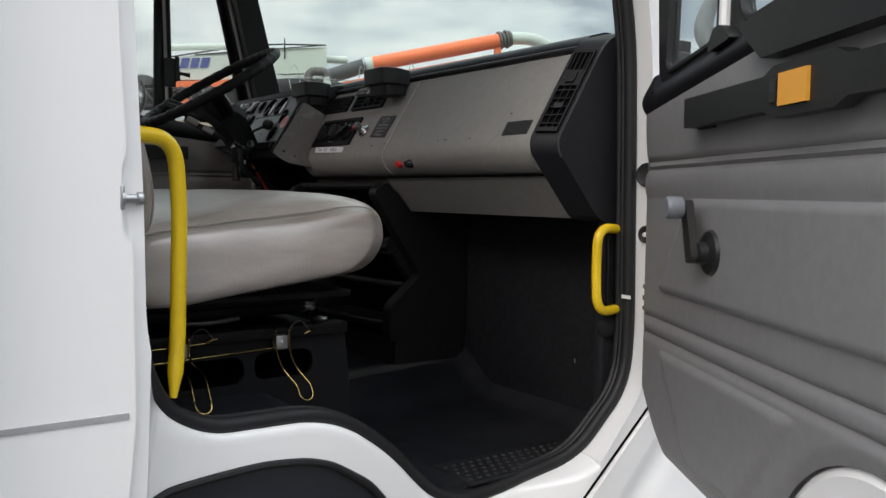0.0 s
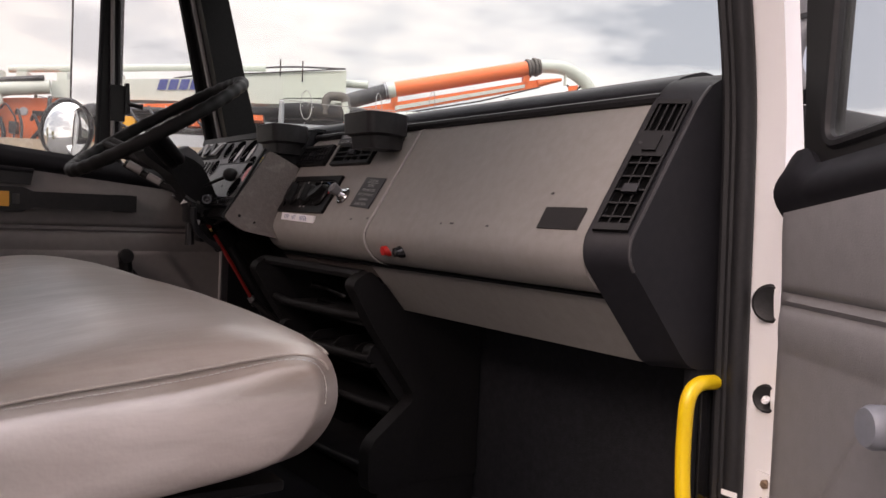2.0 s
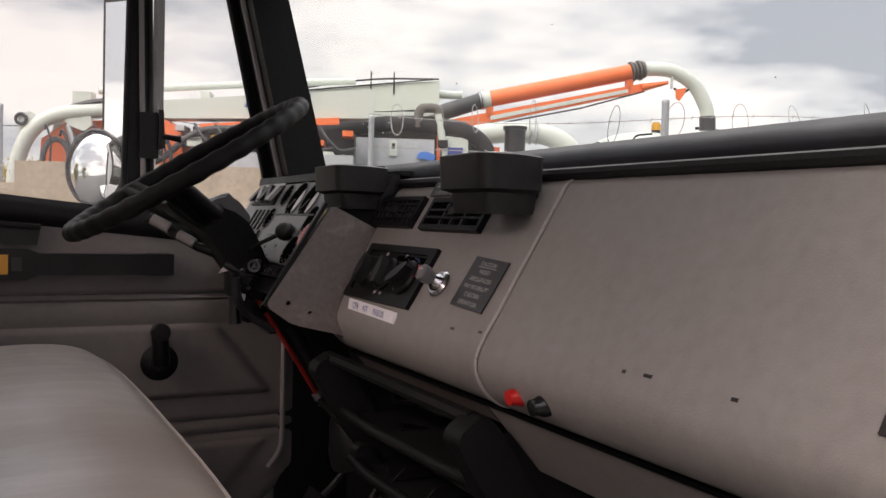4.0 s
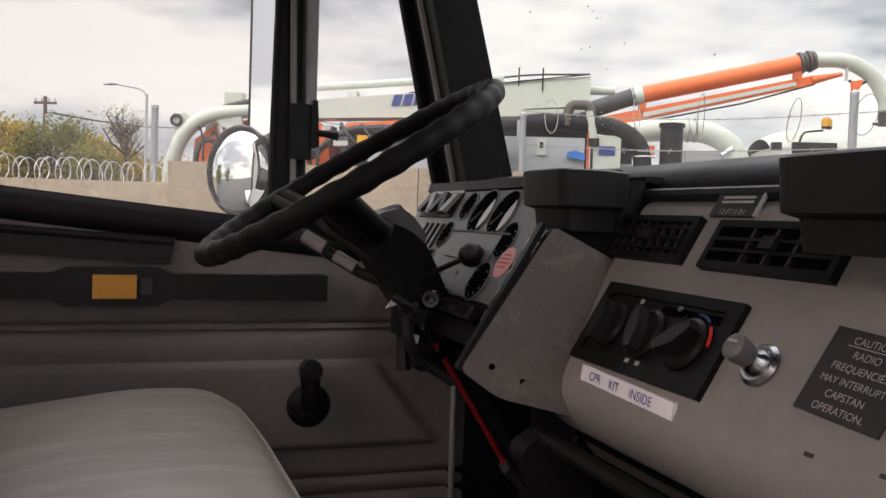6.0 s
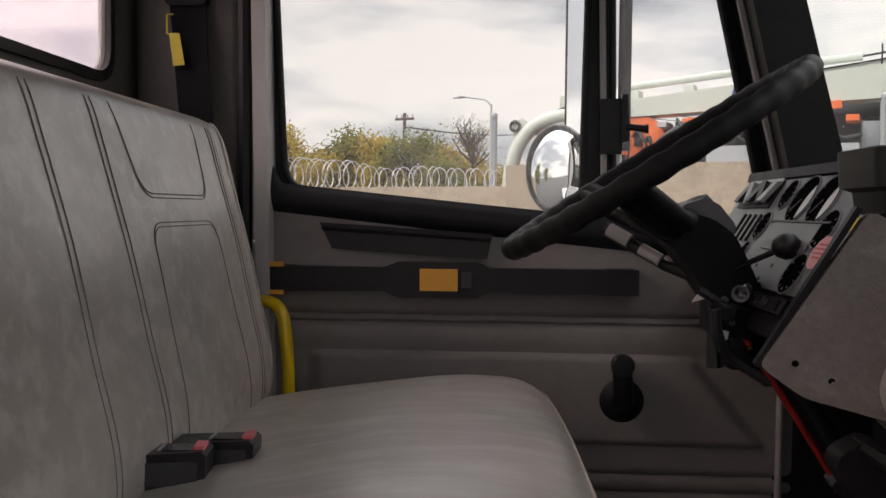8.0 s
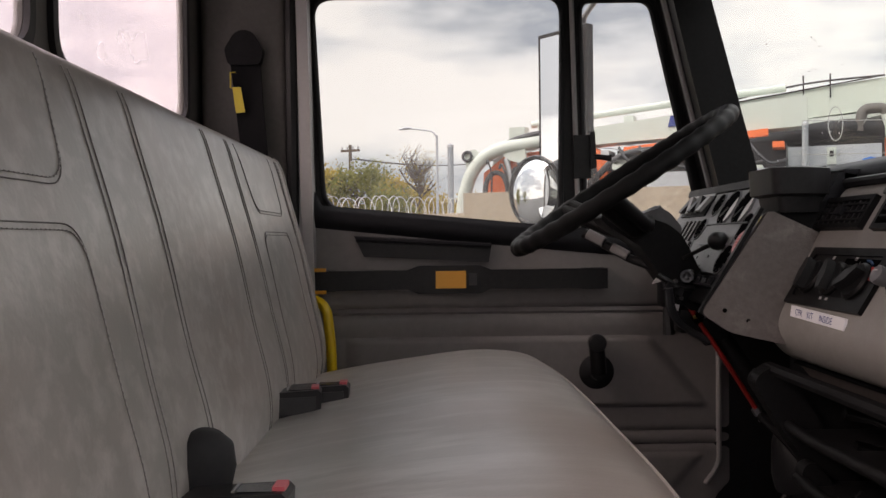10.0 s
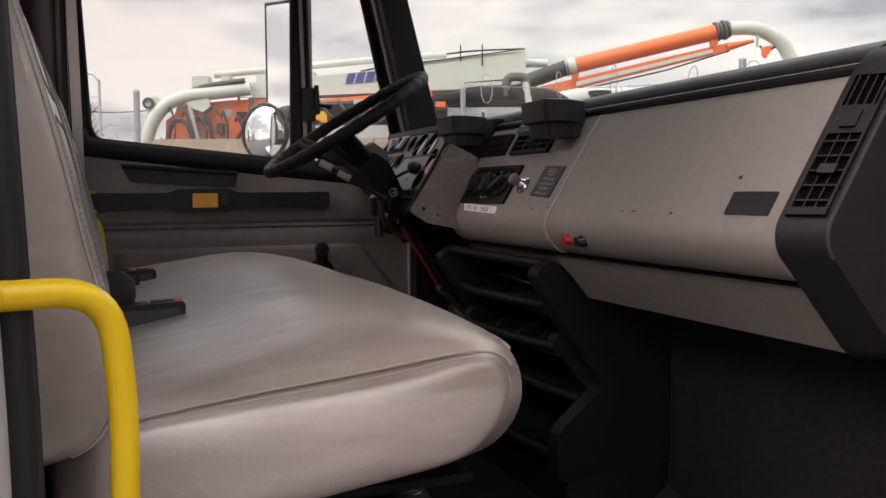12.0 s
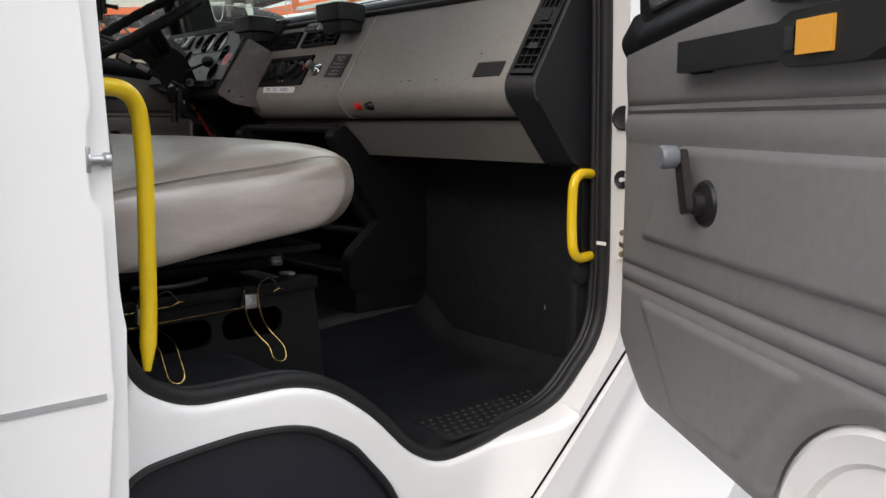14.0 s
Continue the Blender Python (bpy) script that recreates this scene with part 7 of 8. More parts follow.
def build_left_truck():
    """Sewer truck with orange tank behind the wall."""
    t = thing("vacuum_truck", "white and orange sewer truck with a long boom behind the wall", "truck", tuple(out(-1.5, 9.0, 0)))
    D = 8.7
    part("chassis", obox(-3.6, 0.8, D, D + 1.9, 0.6, 1.1, 0.03), BLACK, t)
    part("tank", tube([out(-2.95, D + 0.9, 2.02), out(-1.75, D + 0.9, 2.02)], 0.83, 32), TRUCK_ORANGE, t, "orange tank")
    part("tank_rear_door", lathe(out(-2.95, D + 0.9, 2.02), -U_W, [(0.86, 0), (0.86, 0.05), (0.75, 0.12), (0.4, 0.2), (0, 0.22)], 32), TRUCK_ORANGE, t)
    for u in (-2.6, -1.9):
        part("tank_band", tube([out(u, D + 0.9 + 0.845 * math.cos(a), 2.02 + 0.845 * math.sin(a)) for a in [2 * math.pi * i / 40 for i in range(40)]], 0.03, 6, True), TRUCK_ORANGE, t)
    # white curved suction hose
    pts = smooth_path([out(-3.55, D - 0.1, 1.6), out(-3.53, D - 0.1, 2.35), out(-3.44, D - 0.1, 2.65), out(-3.28, D - 0.1, 2.83), out(-3.08, D - 0.1, 2.915), out(-2.35, D - 0.05, 3.0)], 0.12, 8)
    part("suction_hose", tube(pts, 0.074, 16), TRUCK_WHITE, t, "white curved suction hose")
    part("hose_plate", slab([out(u, D, z) for u, z in [(-3.35, 2.2), (-2.95, 2.35), (-2.9, 2.72), (-3.05, 2.88), (-3.2, 2.8)]], N_W * 0.05, 0.02), TRUCK_WHITE, t)
    part("reel_bracket", slab([out(u, D - 0.12, z) for u, z in [(-3.48, 2.70), (-3.36, 2.74), (-3.30, 2.86), (-3.38, 2.92), (-3.50, 2.89)]], N_W * 0.04, 0.015), TRUCK_WHITE, t, "white reel bracket")
    part("guide_wheel", tube([out(-3.46 + 0.050 * math.cos(a), D - 0.14, 2.84 + 0.050 * math.sin(a)) for a in [2 * math.pi * i / 24 for i in range(24)]], 0.016, 8, True), HOSE_BLACK, t, "black guide wheel")
    part("elbow_plate", slab([out(u, D - 0.13, z) for u, z in [(-3.02, 2.98), (-2.80, 2.90), (-2.78, 2.80), (-2.86, 2.74), (-2.98, 2.78), (-3.08, 2.86)]], N_W * 0.04, 0.015), TRUCK_WHITE, t, "white bolted elbow plate")
    part("orange_housing", slab([out(u, D + 0.02, z) for u, z in [(-2.95, 2.2), (-2.97, 2.85), (-2.62, 2.88), (-2.10, 2.90), (-1.95, 2.80), (-1.90, 2.2)]], N_W * 0.4, 0.03), TRUCK_ORANGE, t, "orange pump housing")
    part("orange_flank", slab([out(u, D - 0.02, z) for u, z in [(-3.34, 2.2), (-3.31, 2.66), (-3.04, 2.85), (-2.90, 2.80), (-2.86, 2.2)]], N_W * 0.3, 0.02), TRUCK_ORANGE, t)
    part("housing_bolt", lathe(out(-2.62, D + 0.02, 2.74), -N_W, [(0.045, 0), (0.04, 0.02), (0, 0.025)], 14), TRUCK_GREY, t)
    part("cylinder", tube([out(-3.02, D - 0.10, 2.80), out(-2.88, D - 0.10, 2.25)], 0.035, 10), STEEL, t, "hydraulic cylinder")
    for a, b in (((-2.92, 2.80), (-2.80, 2.3)), ((-2.35, 2.90), (-2.55, 2.4))):
        part("hydraulic_hose", tube(smooth_path([out(a[0], D - 0.05, a[1]), out((a[0] + b[0]) / 2 + 0.1, D - 0.1, (a[1] + b[1]) / 2), out(b[0], D - 0.05, b[1])], 0.15), 0.022, 8), HOSE_BLACK, t)
    # thick black hose draped over the tank
    part("draped_hose", tube(smooth_path([out(-2.45, D - 0.04, 2.38), out(-2.1, D - 0.08, 2.48), out(-1.80, D - 0.08, 2.80), out(-0.8, D, 2.86)], 0.25), 0.035, 10), HOSE_BLACK, t)
    # boom: long white box beam, thicker towards the hopper
    part("boom", slab([out(-2.35, D, 2.90), out(-2.35, D, 3.07), out(0.0, D, 3.28), out(0.0, D, 2.98)], N_W * 0.32, 0.02), TRUCK_WHITE, t, "long white boom")
    part("boom_pipe", tube([out(-2.85, D + 0.3, 3.20), out(-0.9, D + 0.3, 3.36), out(-0.2, D + 0.3, 3.40)], 0.04, 10), TRUCK_WHITE, t)
    for u in (-2.75, -2.35, -1.8):
        part("pipe_stand", obox(u, u + 0.10, D + 0.2, D + 0.4, 2.95, 3.17 + 0.05 * (u + 2.8), 0.01), TRUCK_WHITE, t)
    part("work_lamp", obox(-3.0, -2.82, D - 0.05, D + 0.1, 3.02, 3.14, 0.02), TRUCK_WHITE, t)
    part("cable", tube(smooth_path([out(-3.3, D - 0.05, 2.85), out(-2.9, D - 0.1, 3.02), out(-2.4, D - 0.1, 3.08)], 0.2), 0.03, 8), HOSE_BLACK, t)
    # blue letters reduced to plain shapes
    u = -1.31
    for k in range(6):
        w = 0.088
        sh = [(u, 0), (u + w, 0), (u + w + 0.03, 0.11), (u + 0.03, 0.11)]
        part("name_block", slab([out(a, D - 0.005, 3.045 + b + 0.075 * (a + 1.31)) for a, b in sh], -N_W * 0.006), LABEL_BLUE, t)
        u += 0.110
    # machinery below the boom
    rng = random.Random(7)
    for k in range(22):
        a = rng.uniform(-2.0, -0.3)
        z = rng.uniform(2.45, 2.85)
        part("fitting", obox(a, a + rng.uniform(0.06, 0.22), D - 0.1, D + 0.2, z, z + rng.uniform(0.03, 0.10), 0.01), rng.choice([BLACK, STEEL, TRUCK_ORANGE, TRUCK_WHITE, HOSE_BLACK]), t)
    part("amber_lamp", obox(-1.62, -1.5, D - 0.12, D, 2.62, 2.74, 0.015), AMBER, t)
    part("machine_frame", obox(-1.88, -0.2, D + 0.25, D + 0.9, 2.2, 2.86, 0.02), BLACK, t, "dark machinery frame")
    part("orange_rail", slab([out(a, D - 0.06, z) for a, z in [(-1.75, 2.80), (-0.35, 2.90), (-0.35, 2.97), (-1.75, 2.86)]], N_W * 0.08, 0.01), TRUCK_ORANGE, t, "orange rail under the boom")
    # loops of black hose and dark clamps in front of the pump
    for k in range(9):
        a, z = -3.22 + 0.145 * k, 2.74 - 0.05 * (k % 3)
        w = 0.07 + 0.03 * (k % 4)
        part("pump_hose", tube(smooth_path([out(a, D - 0.16, z), out(a + w * 0.4, D - 0.22, z + 0.06), out(a + w, D - 0.20, z - 0.10), out(a + w * 0.7, D - 0.16, z - 0.42)], 0.05), 0.010 + 0.004 * (k % 3), 6), HOSE_BLACK, t)
    part("pump_wheel", tube([out(-3.12 + 0.13 * math.cos(a), D - 0.14, 2.45 + 0.20 * math.sin(a)) for a in [2 * math.pi * i / 28 for i in range(28)]], 0.028, 8, True), HOSE_BLACK, t, "black hose reel rim")
    for a, z, w, h in ((-2.92, 2.62, 0.10, 0.05), (-2.72, 2.50, 0.06, 0.12), (-2.50, 2.70, 0.14, 0.04), (-2.36, 2.42, 0.07, 0.10), (-2.20, 2.60, 0.05, 0.16)):
        part("clamp", obox(a, a + w, D - 0.12, D + 0.02, z, z + h, 0.008), BLACK, t)
    for k in range(7):
        a = -1.80 + 0.21 * k
        part("machine_hose", tube(smooth_path([out(a, D - 0.05, 2.86), out(a + 0.08, D - 0.14, 2.74), out(a + 0.20, D - 0.12, 2.62), out(a + 0.36, D - 0.05, 2.66)], 0.06), 0.016, 6), HOSE_BLACK, t)
    part("side_locker", obox(-1.5, -0.2, D - 0.15, D + 0.3, 1.7, 2.58, 0.02), TRUCK_GREY, t, "grey side locker")
    for u in (-3.0, -1.9, 0.2):
        wh = part("wheel", tube([out(u, D + 0.0, 0.5), out(u, D + 0.28, 0.5)], 0.5, 24), RUBBER, t)
        part("rim", tube([out(u, D - 0.01, 0.5), out(u, D + 0.1, 0.5)], 0.28, 20), TRUCK_WHITE, wh)


build_left_truck()


def build_hopper_truck():
    t = thing("hydro_excavator", "white vacuum truck with grey lockers and an orange suction boom", "truck", tuple(out(1.0, 10.5, 0)))
    D = 10.0
    part("chassis", obox(-0.8, 5.6, D + 0.1, D + 1.9, 0.6, 1.1, 0.03), BLACK, t)
    part("debris_body", slab([out(u, D, z) for u, z in [(-1.6, 3.02), (-1.6, 3.30), (-0.53, 3.48), (0.76, 3.60), (0.76, 3.27), (0.07, 3.22), (-0.23, 3.18), (-0.23, 3.27), (-0.62, 3.28), (-0.62, 3.10), (-0.80, 3.02)]], N_W * 1.6, 0.012), mat("pale_green_white_paint", (0.52, 0.57, 0.50), 0.4, var=0.06, scale=2, stain=(0.34, 0.36, 0.30, 0.45), stain_scale=3), t, "pale greenish white debris body")
    part("body_recess", obox(-0.66, -0.20, D + 0.10, D + 1.5, 2.9, 3.30), BLACK, t)
    part("under_frame", obox(-1.6, 0.76, D + 0.25, D + 1.5, 2.5, 3.2), BLACK, t)
    part("orange_beam", slab([out(u, D - 0.03, z) for u, z in [(-0.95, 2.86), (-0.23, 3.01), (-0.23, 3.10), (-0.95, 2.98)]], N_W * 0.12, 0.01), TRUCK_ORANGE, t, "orange beam")
    part("red_valve", obox(-0.58, -0.45, D - 0.05, D + 0.05, 3.10, 3.17, 0.012), RED, t)
    part("upright_bar", obox(-0.05, 0.0, D - 0.32, D - 0.28, 2.6, 3.18, 0.006), TRUCK_GREY, t)
    part("body_rail", tube([out(-0.9, D - 0.02, 3.42), out(0.70, D - 0.02, 3.612)], 0.008, 8), BLACK, t)
    part("body_cable", tube(smooth_path([out(-1.3, D - 0.02, 3.36), out(-0.4, D - 0.03, 3.54), out(0.1, D - 0.03, 3.60), out(0.75, D, 3.62)], 0.2), 0.011, 6), HOSE_BLACK, t)
    for u in (-0.05, 0.22):
        part("aerial", tube([out(u, D - 0.01, 3.42), out(u, D - 0.01, 3.68)], 0.008, 6), BLACK, t)
    part("under_ledge", slab([out(u, D - 0.02, z) for u, z in [(-0.23, 3.12), (0.15, 3.16), (0.45, 3.14), (0.72, 3.20), (0.72, 3.24), (-0.23, 3.19)]], N_W * 0.3, 0.01), TRUCK_WHITE, t)
    part("exhaust_pipe", tube([out(0.72, D + 0.2, 3.47), out(1.05, D + 0.2, 3.47)], 0.05, 12), TRUCK_WHITE, t)
    part("locker", obox(-1.2, 0.70, D - 0.25, D + 0.6, 1.5, 2.88, 0.02), TRUCK_GREY, t, "grey tool locker")
    for u in (-0.29, 0.18):
        lk = part("locker_latch", obox(u, u + 0.09, D - 0.275, D - 0.25, 2.68, 2.86, 0.008), TRUCK_WHITE, t)
        part("keyhole", obox(u + 0.025, u + 0.065, D - 0.285, D - 0.275, 2.76, 2.82, 0.004), BLACK, lk)
    part("blue_tarp", slab([out(u, D - 0.27, z) for u, z in [(0.50, 2.66), (0.70, 2.63), (0.71, 2.70), (0.60, 2.74), (0.52, 2.72)]], -N_W * 0.03, 0.008), BLUE, t, "bit of blue tarpaulin")
    part("suction_tube", tube(smooth_path([out(-1.0, D - 0.12, 2.88), out(-0.3, D - 0.15, 3.00), out(0.4, D - 0.15, 3.07), out(1.05, D - 0.15, 3.02), out(1.32, D - 0.15, 2.85), out(1.38, D - 0.15, 2.35)], 0.22, 8), 0.10, 14), mat("dull_black_tube", (0.012, 0.012, 0.013), 0.6, spec=0.25, var=0.2, scale=4), t, "thick black suction tube")
    for z in (2.70, 2.76):
        part("yellow_band", tube([out(1.37 + 0.122 * math.cos(a), D - 0.15 + 0.122 * math.sin(a), z) for a in [2 * math.pi * i / 20 for i in range(20)]], 0.008, 6, True), LABEL_WHITE, t)
    # elbow and drain
    part("pipe_elbow", tube(smooth_path([out(0.50, D - 0.2, 3.02), out(0.52, D - 0.2, 3.25), out(0.74, D - 0.2, 3.25), out(0.76, D - 0.2, 3.12)], 0.08, 6), 0.055, 12), mat("rusty_grey", (0.085, 0.075, 0.066), 0.6, var=0.2), t, "grey pipe elbow")
    part("drain_pipe", tube([out(0.74, D - 0.22, 3.18), out(0.80, D - 0.22, 2.86)], 0.045, 12), TRUCK_WHITE, t)
    part("drain_end", lathe(out(0.80, D - 0.22, 2.86), (0.05, 0, -1), [(0.06, -0.02), (0.06, 0.06), (0.03, 0.07)], 14), BLACK, t)
    part("white_box", obox(0.80, 1.10, D - 0.2, D + 0.2, 2.2, 2.92, 0.02), TRUCK_WHITE, t)
    part("box_panel", obox(0.86, 1.04, D - 0.21, D - 0.2, 2.70, 2.80, 0.004), LABEL_BLUE, t)
    part("radiator_grille", obox(1.10, 1.24, D - 0.1, D + 0.3, 2.3, 3.0, 0.01), BLACK, t)
    part("orange_tag", obox(1.40, 1.50, D, D + 0.1, 2.74, 2.84, 0.01), TRUCK_ORANGE, t)
    part("filter_can", tube([out(1.68, D, 2.62), out(1.68, D, 3.06)], 0.125, 18), BLACK, t, "black filter canister")
    part("can_lid", tube([out(1.68, D, 3.05), out(1.68, D, 3.09)], 0.145, 18), BLACK, t)
    # white duct
    part("white_duct", tube(smooth_path([out(1.15, D + 0.35, 2.98), out(1.55, D + 0.35, 3.06), out(2.15, D + 0.35, 3.06), out(2.5, D + 0.35, 2.85), out(2.52, D + 0.35, 2.3)], 0.25, 8), 0.13, 16), TRUCK_WHITE, t, "white exhaust duct")
    for u in (1.92, 2.0):
        part("duct_band", tube([out(u, D + 0.35 + 0.135 * math.cos(a), 3.06 + 0.135 * math.sin(a)) for a in [2 * math.pi * i / 20 for i in range(20)]], 0.012, 6, True), STEEL, t)
    part("valve_block", join(obox(1.85, 2.3, D + 0.05, D + 0.2, 2.66, 2.8, 0.01), tube([out(2.25, D + 0.05, 2.75), out(2.37, D + 0.05, 2.83)], 0.04, 10)), STEEL, t)
    part("duct_base", obox(1.0, 2.6, D - 0.1, D + 0.8, 2.0, 2.62, 0.02), TRUCK_WHITE, t)
    # orange boom on its own plane
    B = 12.0
    h0, h1 = Vector(out(1.50, B, 3.67)), Vector(out(3.64, B, 4.155))
    part("boom_hose_black", tube(smooth_path([out(0.80, B, 3.42), out(1.0, B, 3.50), h0], 0.1), 0.115, 16), HOSE_BLACK, t, "black hose section")
    ax = (h1 - h0).normalized()
    part("boom_tube", tube([h0 + ax * 0.10, h1], 0.115, 20), TRUCK_ORANGE, t, "orange boom tube")
    part("white_collar", tube([h0, h0 + ax * 0.12], 0.125, 20), TRUCK_WHITE, t)
    for k in (-0.03, 0.0):
        part("hose_clamp", tube([h0 + ax * k, h0 + ax * (k + 0.015)], 0.135, 20), STEEL, t)
    for k in range(4):
        part("flange", tube([h1 + ax * (0.01 + 0.055 * k), h1 + ax * (0.045 + 0.055 * k)], 0.145 if k % 2 == 0 else 0.125, 20), mat("rusty_grey", (0.085, 0.075, 0.066), 0.6), t)
    e0 = h1 + ax * 0.22
    part("end_hose", tube(smooth_path([e0, out(4.25, B, 4.22), out(4.62, B, 4.02), out(4.80, B, 3.66), out(4.81, B, 3.52)], 0.24, 8), 0.10, 16), TRUCK_WHITE, t, "white curved end hose")
    part("end_sleeve", tube([out(4.81, B, 3.56), out(4.82, B, 3.36)], 0.115, 16), HOSE_BLACK, t)
    a0, a1 = Vector(out(0.75, B - 0.05, 3.22)), Vector(out(3.85, B - 0.05, 3.94))
    ar = (a1 - a0).normalized()
    up = Vector((0, 0, 1))
    part("boom_arm", slab([a0 - up * 0.07, a1 - up * 0.055, a1 + up * 0.06, a0 + up * 0.09], N_W * 0.14, 0.012), TRUCK_ORANGE, t, "orange boom arm")
    part("arm_stripe", slab([a0 + ar * 0.9 - up * 0.035, a1 - ar * 0.25 - up * 0.03, a1 - ar * 0.25 + up * 0.02, a0 + ar * 0.9 + up * 0.025], -N_W * 0.012), TRUCK_WHITE, t, "white stripe")
    part("arm_tip", tube([a1 - ar * 0.05, a1 + ar * 0.35], [0.06, 0.025], 10), TRUCK_ORANGE, t)
    part("tip_plate", slab([a1 + ar * 0.40 + up * b + ar * a for a, b in ((0, -0.1), (0.03, -0.1), (0.03, 0.2), (0, 0.2))], N_W * 0.04), TRUCK_WHITE, t)
    for f in (0.28, 0.93):
        p = a0.lerp(a1, f)
        part("hose_saddle", slab([p - ar * 0.05, p + ar * 0.05, p + ar * 0.05 + up * 0.27, p - ar * 0.05 + up * 0.27], N_W * 0.1, 0.008), TRUCK_ORANGE, t)
    part("chain", tube(smooth_path([out(4.30, B, 3.95), out(4.40, B, 3.86), out(4.55, B, 3.96), out(4.65, B, 3.98)], 0.05), 0.018, 6), BLACK, t)
    part("shackle", slab([out(u, B - 0.05, z) for u, z in [(4.30, 3.92), (4.46, 3.95), (4.42, 3.84), (4.36, 3.76), (4.31, 3.80)]], -N_W * 0.03, 0.01), TRUCK_ORANGE, t)
    part("arm_cable", tube([a0 - up * 0.10 + ar * 0.8, a0.lerp(a1, 0.7) - up * 0.12, a1 - up * 0.06], 0.012, 6), HOSE_BLACK, t)
    part("boom_pedestal", tube([out(0.8, B + 0.2, 1.0), out(0.8, B + 0.2, 3.3)], 0.16, 16), TRUCK_ORANGE, t)
    for u in (0.0, 1.2, 4.6):
        wh = part("wheel", tube([out(u, D + 0.1, 0.5), out(u, D + 0.4, 0.5)], 0.5, 24), RUBBER, t)
        part("rim", tube([out(u, D + 0.09, 0.5), out(u, D + 0.2, 0.5)], 0.28, 20), TRUCK_WHITE, wh)


build_hopper_truck()


def build_far_cab():
    t = thing("parked_truck", "white truck cab roof with amber beacon beyond the wall", "truck", tuple(out(4.4, 12.5, 0)))
    D = 12.0

    def roof(u, v):
        a = math.pi * v
        s = 3.35 + 2.05 * u
        hgt = 3.02 + 0.36 * math.sin(math.pi * min(1, u * 1.15 + 0.08)) ** 0.5
        return out(s, D + 1.4 * v, 2.9 + (hgt - 2.9) * math.sin(a) ** 0.45)
    part("cab_roof", surface(roof, 24, 14), TRUCK_WHITE, t, "white rounded roof", sharp=60)
    part("cab_body", obox(3.42, 5.36, D + 0.05, D + 1.35, 0.6, 3.05, 0.05), TRUCK_WHITE, t)
    part("side_window", obox(3.62, 4.2, D + 0.02, D + 0.06, 2.95, 3.12, 0.02), GLOSSBLACK, t)
    part("visor_arch", tube(smooth_path([out(3.70, D, 3.1), out(3.74, D, 3.25), out(4.0, D, 3.28)], 0.08), 0.015, 8), BLACK, t)
    part("mirror_head", obox(3.33, 3.45, D - 0.1, D, 3.0, 3.1, 0.02), BLACK, t)
    part("beacon_base", tube([out(4.25, D + 0.6, 3.3), out(4.25, D + 0.6, 3.40)], 0.07, 14), BLACK, t)
    part("beacon_lens", lathe(out(4.25, D + 0.6, 3.40), (0, 0, 1), [(0.07, 0), (0.07, 0.08), (0.05, 0.12), (0, 0.13)], 16), AMBER, t, "amber beacon")
    part("roof_rack", tube([out(4.75, D + 0.3, 3.42), out(5.3, D + 0.3, 3.38)], 0.02, 8), BLACK, t)
    for u in (3.8, 5.0):
        part("wheel", tube([out(u, D, 0.5), out(u, D + 0.25, 0.5)], 0.5, 20), RUBBER, t)


build_far_cab()


# ---- distance: street lamp, poles, trees ----
def build_lamp():
    t = thing("street_lamp", "grey cobra head street lamp", "street lamp", tuple(out(-11.1, 25, 0)))
    g = mat("lamp_galvanised", (0.40, 0.42, 0.44), 0.55, metal=0.3, var=0.08, scale=2)
    part("pole", tube([out(-11.1, 25, 0), out(-11.1, 25, 5.28)], [0.065, 0.038], 12), g, t)
    part("arm", tube(smooth_path([out(-11.1, 25, 5.2), out(-11.25, 25, 5.42), out(-12.1, 25, 5.56)], 0.3), 0.026, 8), g, t)
    part("head", tube([out(-12.0, 25, 5.56), out(-12.2, 25, 5.57), out(-12.45, 25, 5.54)], [0.035, 0.06, 0.025], 10), g, t)
    for u, d, h in ((-19.7, 34.5, 6.35), (-12.2, 45.0, 7.5)):
        p = thing("utility_pole", "dark wooden utility pole with crossarm", "utility pole", tuple(out(u, d, 0)), "utility poles")
        wd = mat("weathered_pole_wood", (0.10, 0.075, 0.055), 0.9, var=0.2, scale=3)
        part("pole", tube([out(u, d, 0), out(u, d, h)], [0.11, 0.075], 10), wd, p)
        part("crossarm", obox(u - 0.48, u + 0.48, d - 0.05, d + 0.05, h - 0.32, h - 0.22), wd, p)
        part("transformer", tube([out(u + 0.17, d - 0.1, h - 1.2), out(u + 0.17, d - 0.1, h - 0.75)], 0.09, 12), TRUCK_GREY, p)
        for k in (-0.42, -0.15, 0.15, 0.42):
            part("insulator", tube([out(u + k, d, h - 0.22), out(u + k, d, h - 0.08)], 0.04, 8), TRUCK_GREY, p)
    ln = thing("power_line", "thin overhead power lines", "power line", tuple(out(-15, 40, 5)))
    for k in (0.0, 0.25):
        part("line", tube([out(-19.7 + 7.5 * i / 20 + k, 34.5 + 10.5 * i / 20, 5.7 + 1.6 * i / 20 - 0.8 * math.sin(math.pi * i / 20)) for i in range(21)], 0.02, 5), HOSE_BLACK, ln)
        part("line", tube([out(-12.2 + 20 * i / 20, 45, 7.2 - 0.9 * math.sin(math.pi * i / 20) - k) for i in range(21)], 0.02, 5), HOSE_BLACK, ln)


build_lamp()


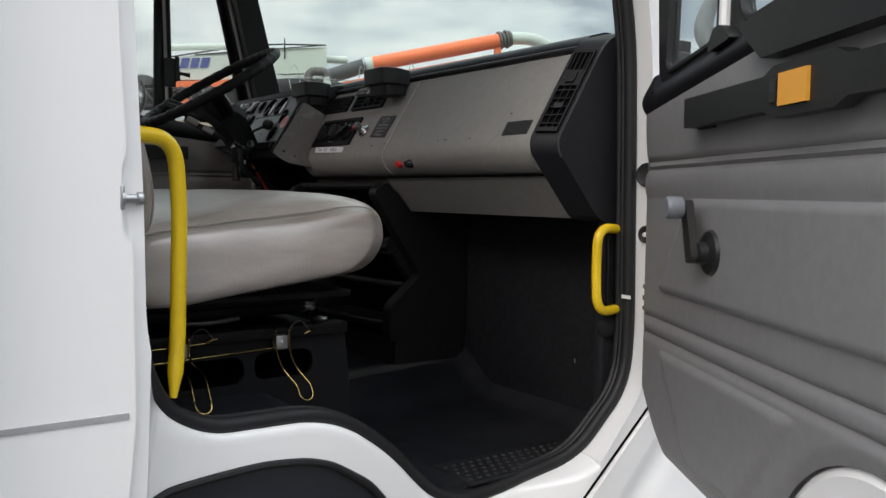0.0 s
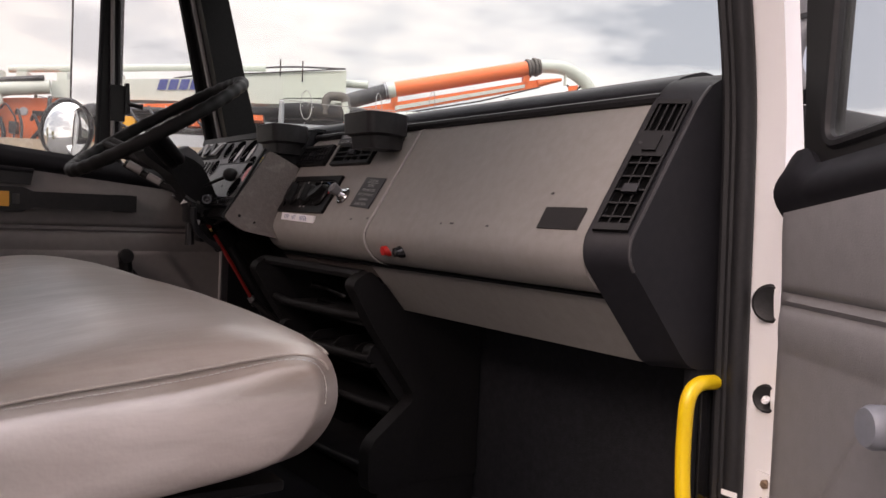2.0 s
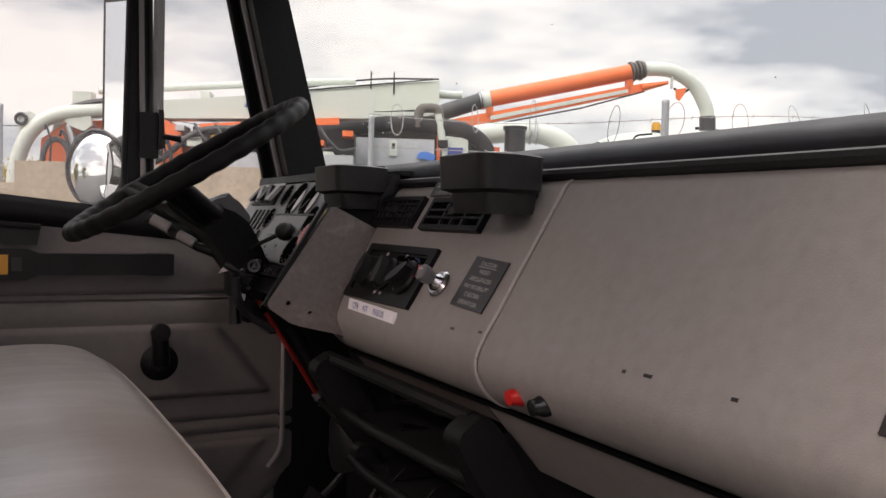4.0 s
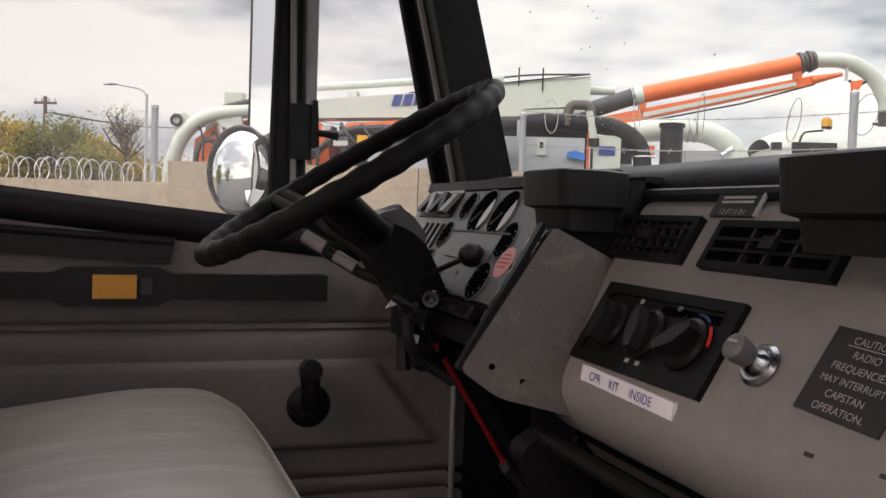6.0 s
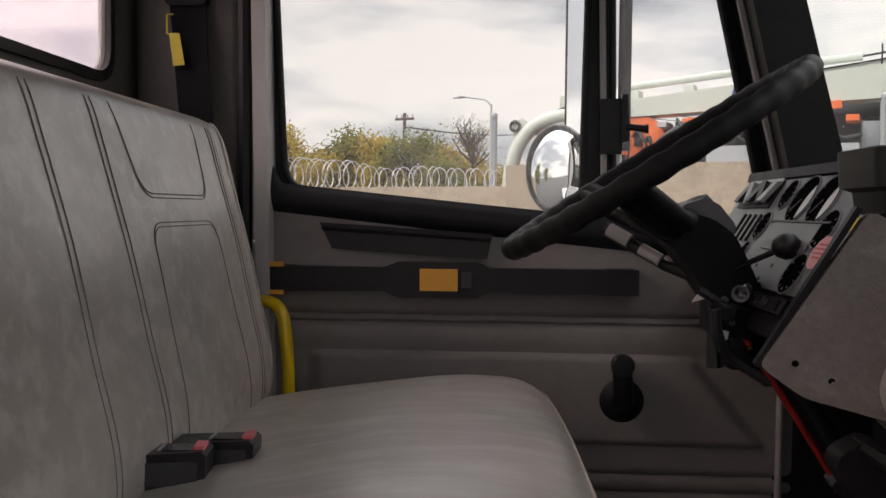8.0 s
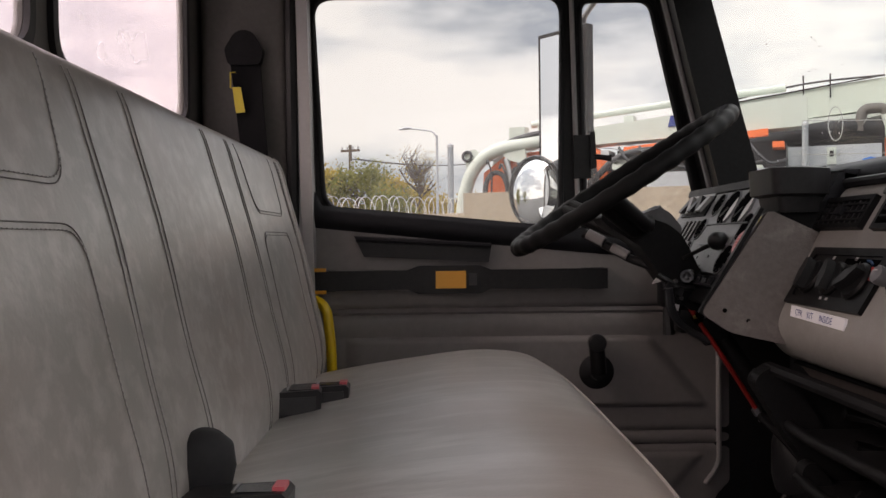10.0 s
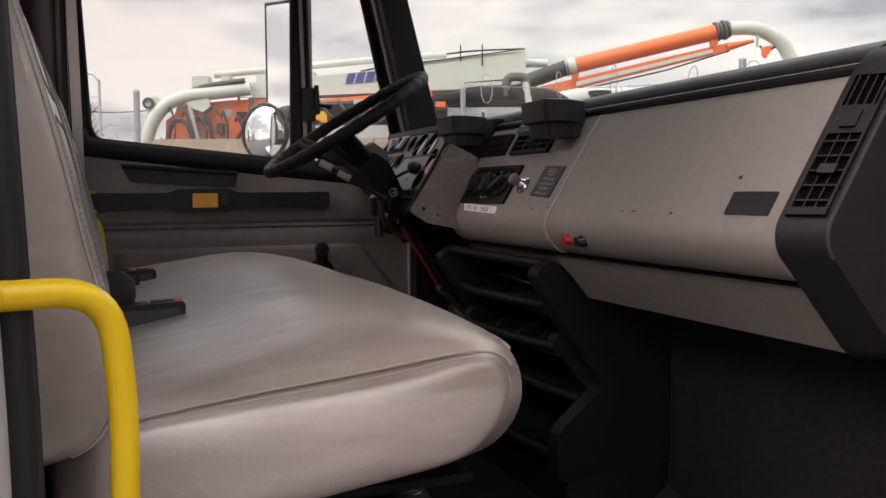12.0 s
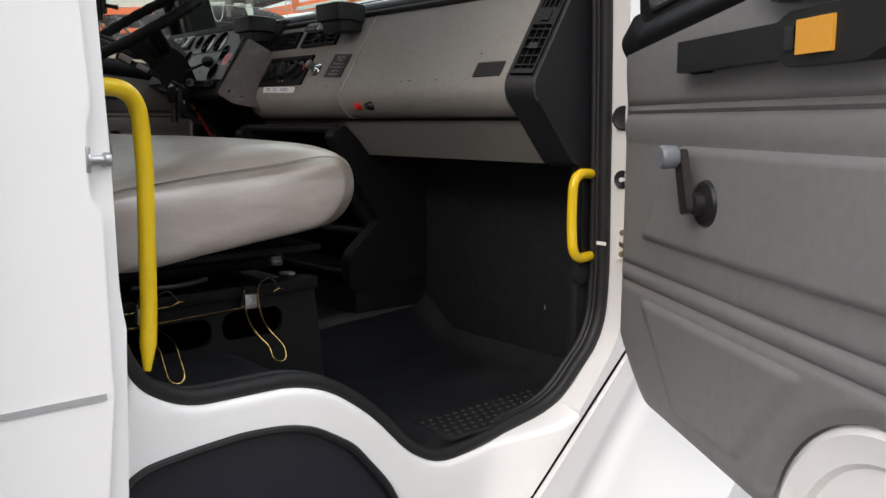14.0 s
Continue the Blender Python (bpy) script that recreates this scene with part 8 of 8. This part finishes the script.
def leaf_mat(name, a, b):
    m = bpy.data.materials.new(name)
    m.use_nodes = True
    nt = m.node_tree
    bs = nt.nodes["Principled BSDF"]
    g = nt.nodes.new("ShaderNodeNewGeometry")
    r = nt.nodes.new("ShaderNodeValToRGB")
    r.color_ramp.elements[0].color = (*a, 1)
    r.color_ramp.elements[1].color = (*b, 1)
    nt.links.new(g.outputs["Random Per Island"], r.inputs[0])
    nt.links.new(r.outputs[0], bs.inputs["Base Color"])
    bs.inputs["Roughness"].default_value = 0.7
    bs.inputs["Specular IOR Level"].default_value = 0.2
    # thin leaves let some light through
    tl, mx = nt.nodes.new("ShaderNodeBsdfTranslucent"), nt.nodes.new("ShaderNodeMixShader")
    mx.inputs[0].default_value = 0.4
    nt.links.new(r.outputs[0], tl.inputs["Color"])
    nt.links.new(bs.outputs[0], mx.inputs[1]), nt.links.new(tl.outputs[0], mx.inputs[2])
    nt.links.new(mx.outputs[0], nt.nodes["Material Output"].inputs["Surface"])
    return m


LEAF_Y = leaf_mat("autumn_leaves", (0.25, 0.18, 0.035), (0.50, 0.37, 0.085))
LEAF_G = leaf_mat("green_leaves", (0.10, 0.115, 0.03), (0.25, 0.23, 0.06))
BARK = mat("bark", (0.09, 0.07, 0.055), 0.9, var=0.25, scale=6)


def build_tree(u, d, h, spread, leaf, rng, bare=False, label=""):
    t = thing("tree", label, "tree", tuple(out(u, d, 0)), "trees beyond the wall")
    base = out(u, d, 0)
    limbs = [tube([base, base + Vector((rng.uniform(-.1, .1), 0, h * 0.35)), base + Vector((rng.uniform(-.2, .2), 0, h * 0.9))], [0.14, 0.11, 0.03], 8)]
    tips = []
    for k in range(22 if bare else 12):
        z = h * rng.uniform(0.3, 0.85)
        a = rng.uniform(0, 6.283)
        ln = spread * rng.uniform(0.4, 0.9) * (1.1 - z / h * 0.5)
        p0 = base + Vector((0, 0, z))
        p1 = p0 + Vector((math.cos(a) * ln * 0.6, math.sin(a) * ln * 0.6, ln * 0.45))
        p2 = p0 + Vector((math.cos(a) * ln, math.sin(a) * ln, ln * rng.uniform(0.7, 1.1)))
        limbs.append(tube([p0, p1, p2], [0.05, 0.03, 0.012], 6))
        tips += [p1, p2]
        if bare:
            for _ in range(14):
                q = p0.lerp(p2, rng.random())
                limbs.append(tube([q, q + Vector((rng.uniform(-.4, .4), rng.uniform(-.4, .4), rng.uniform(0.1, .6)))], [0.010, 0.005], 4))
    part("trunk", join(*limbs), BARK, t)
    n = 900 if bare else 11500
    vs, fs = [], []
    lobes = [base + Vector((rng.gauss(0, spread * 0.45), rng.gauss(0, spread * 0.4), h * rng.uniform(0.12, 0.88))) for _ in range(18)]
    for k in range(n):
        c = rng.choice(lobes)
        s = spread * 0.26
        p = c + Vector((rng.gauss(0, s), rng.gauss(0, s), rng.gauss(0, s * 0.8)))
        if bare:
            p = rng.choice(tips) + Vector((rng.gauss(0, .25), rng.gauss(0, .25), rng.gauss(0, .25)))
        a, b = Vector((rng.gauss(0, 1), rng.gauss(0, 1), rng.gauss(0, 1))).normalized(), None
        b = a.orthogonal().normalized()
        sz = rng.uniform(0.035, 0.085) * (0.5 if bare else 1)
        i = len(vs)
        vs += [p - a * sz, p + b * sz * 0.6, p + a * sz, p - b * sz * 0.6]
        fs.append((i, i + 1, i + 2, i + 3))
    o = ORIGIN[t.name]
    me = bpy.data.meshes.new("crown")
    me.from_pydata([v - o for v in vs], [], fs)
    me.materials.append(leaf)
    cr = new("crown", me)
    cr.parent = t
    ORIGIN[cr.name] = o


rng = random.Random(11)
for i in range(17):
    u = -26.5 + i * 0.96 + rng.uniform(-0.3, 0.3)
    h = (5.15 if u < -16.5 else 5.15 - 0.26 * (u + 16.5)) + rng.uniform(-0.35, 0.25)
    build_tree(u, 24 + rng.uniform(0, 4), h, 1.15, LEAF_Y if i % 3 else LEAF_G, rng, False, "yellowing autumn bush tree beyond the wall")
build_tree(-12.2, 26.0, 4.9, 1.2, LEAF_Y, rng, True, "nearly bare autumn tree with fine twigs")
for i in range(8):
    build_tree(-9.5 + i * 1.6, 33 + rng.uniform(0, 4), 4.0 + rng.uniform(-0.4, 0.6), 1.4, LEAF_G if i % 2 else LEAF_Y, rng, False, "distant green and yellow tree")
# trees behind the truck, seen in the mirrors
for x, y in ((-26, 13), (-44, 12), (-40, 22)):
    p = Vector((x, y, 0)) - BASE
    build_tree(p.dot(U_W), p.dot(N_W), 6.0 + rng.uniform(-1, 1), 2.0, LEAF_G, rng, False, "dark green roadside tree behind the yard")
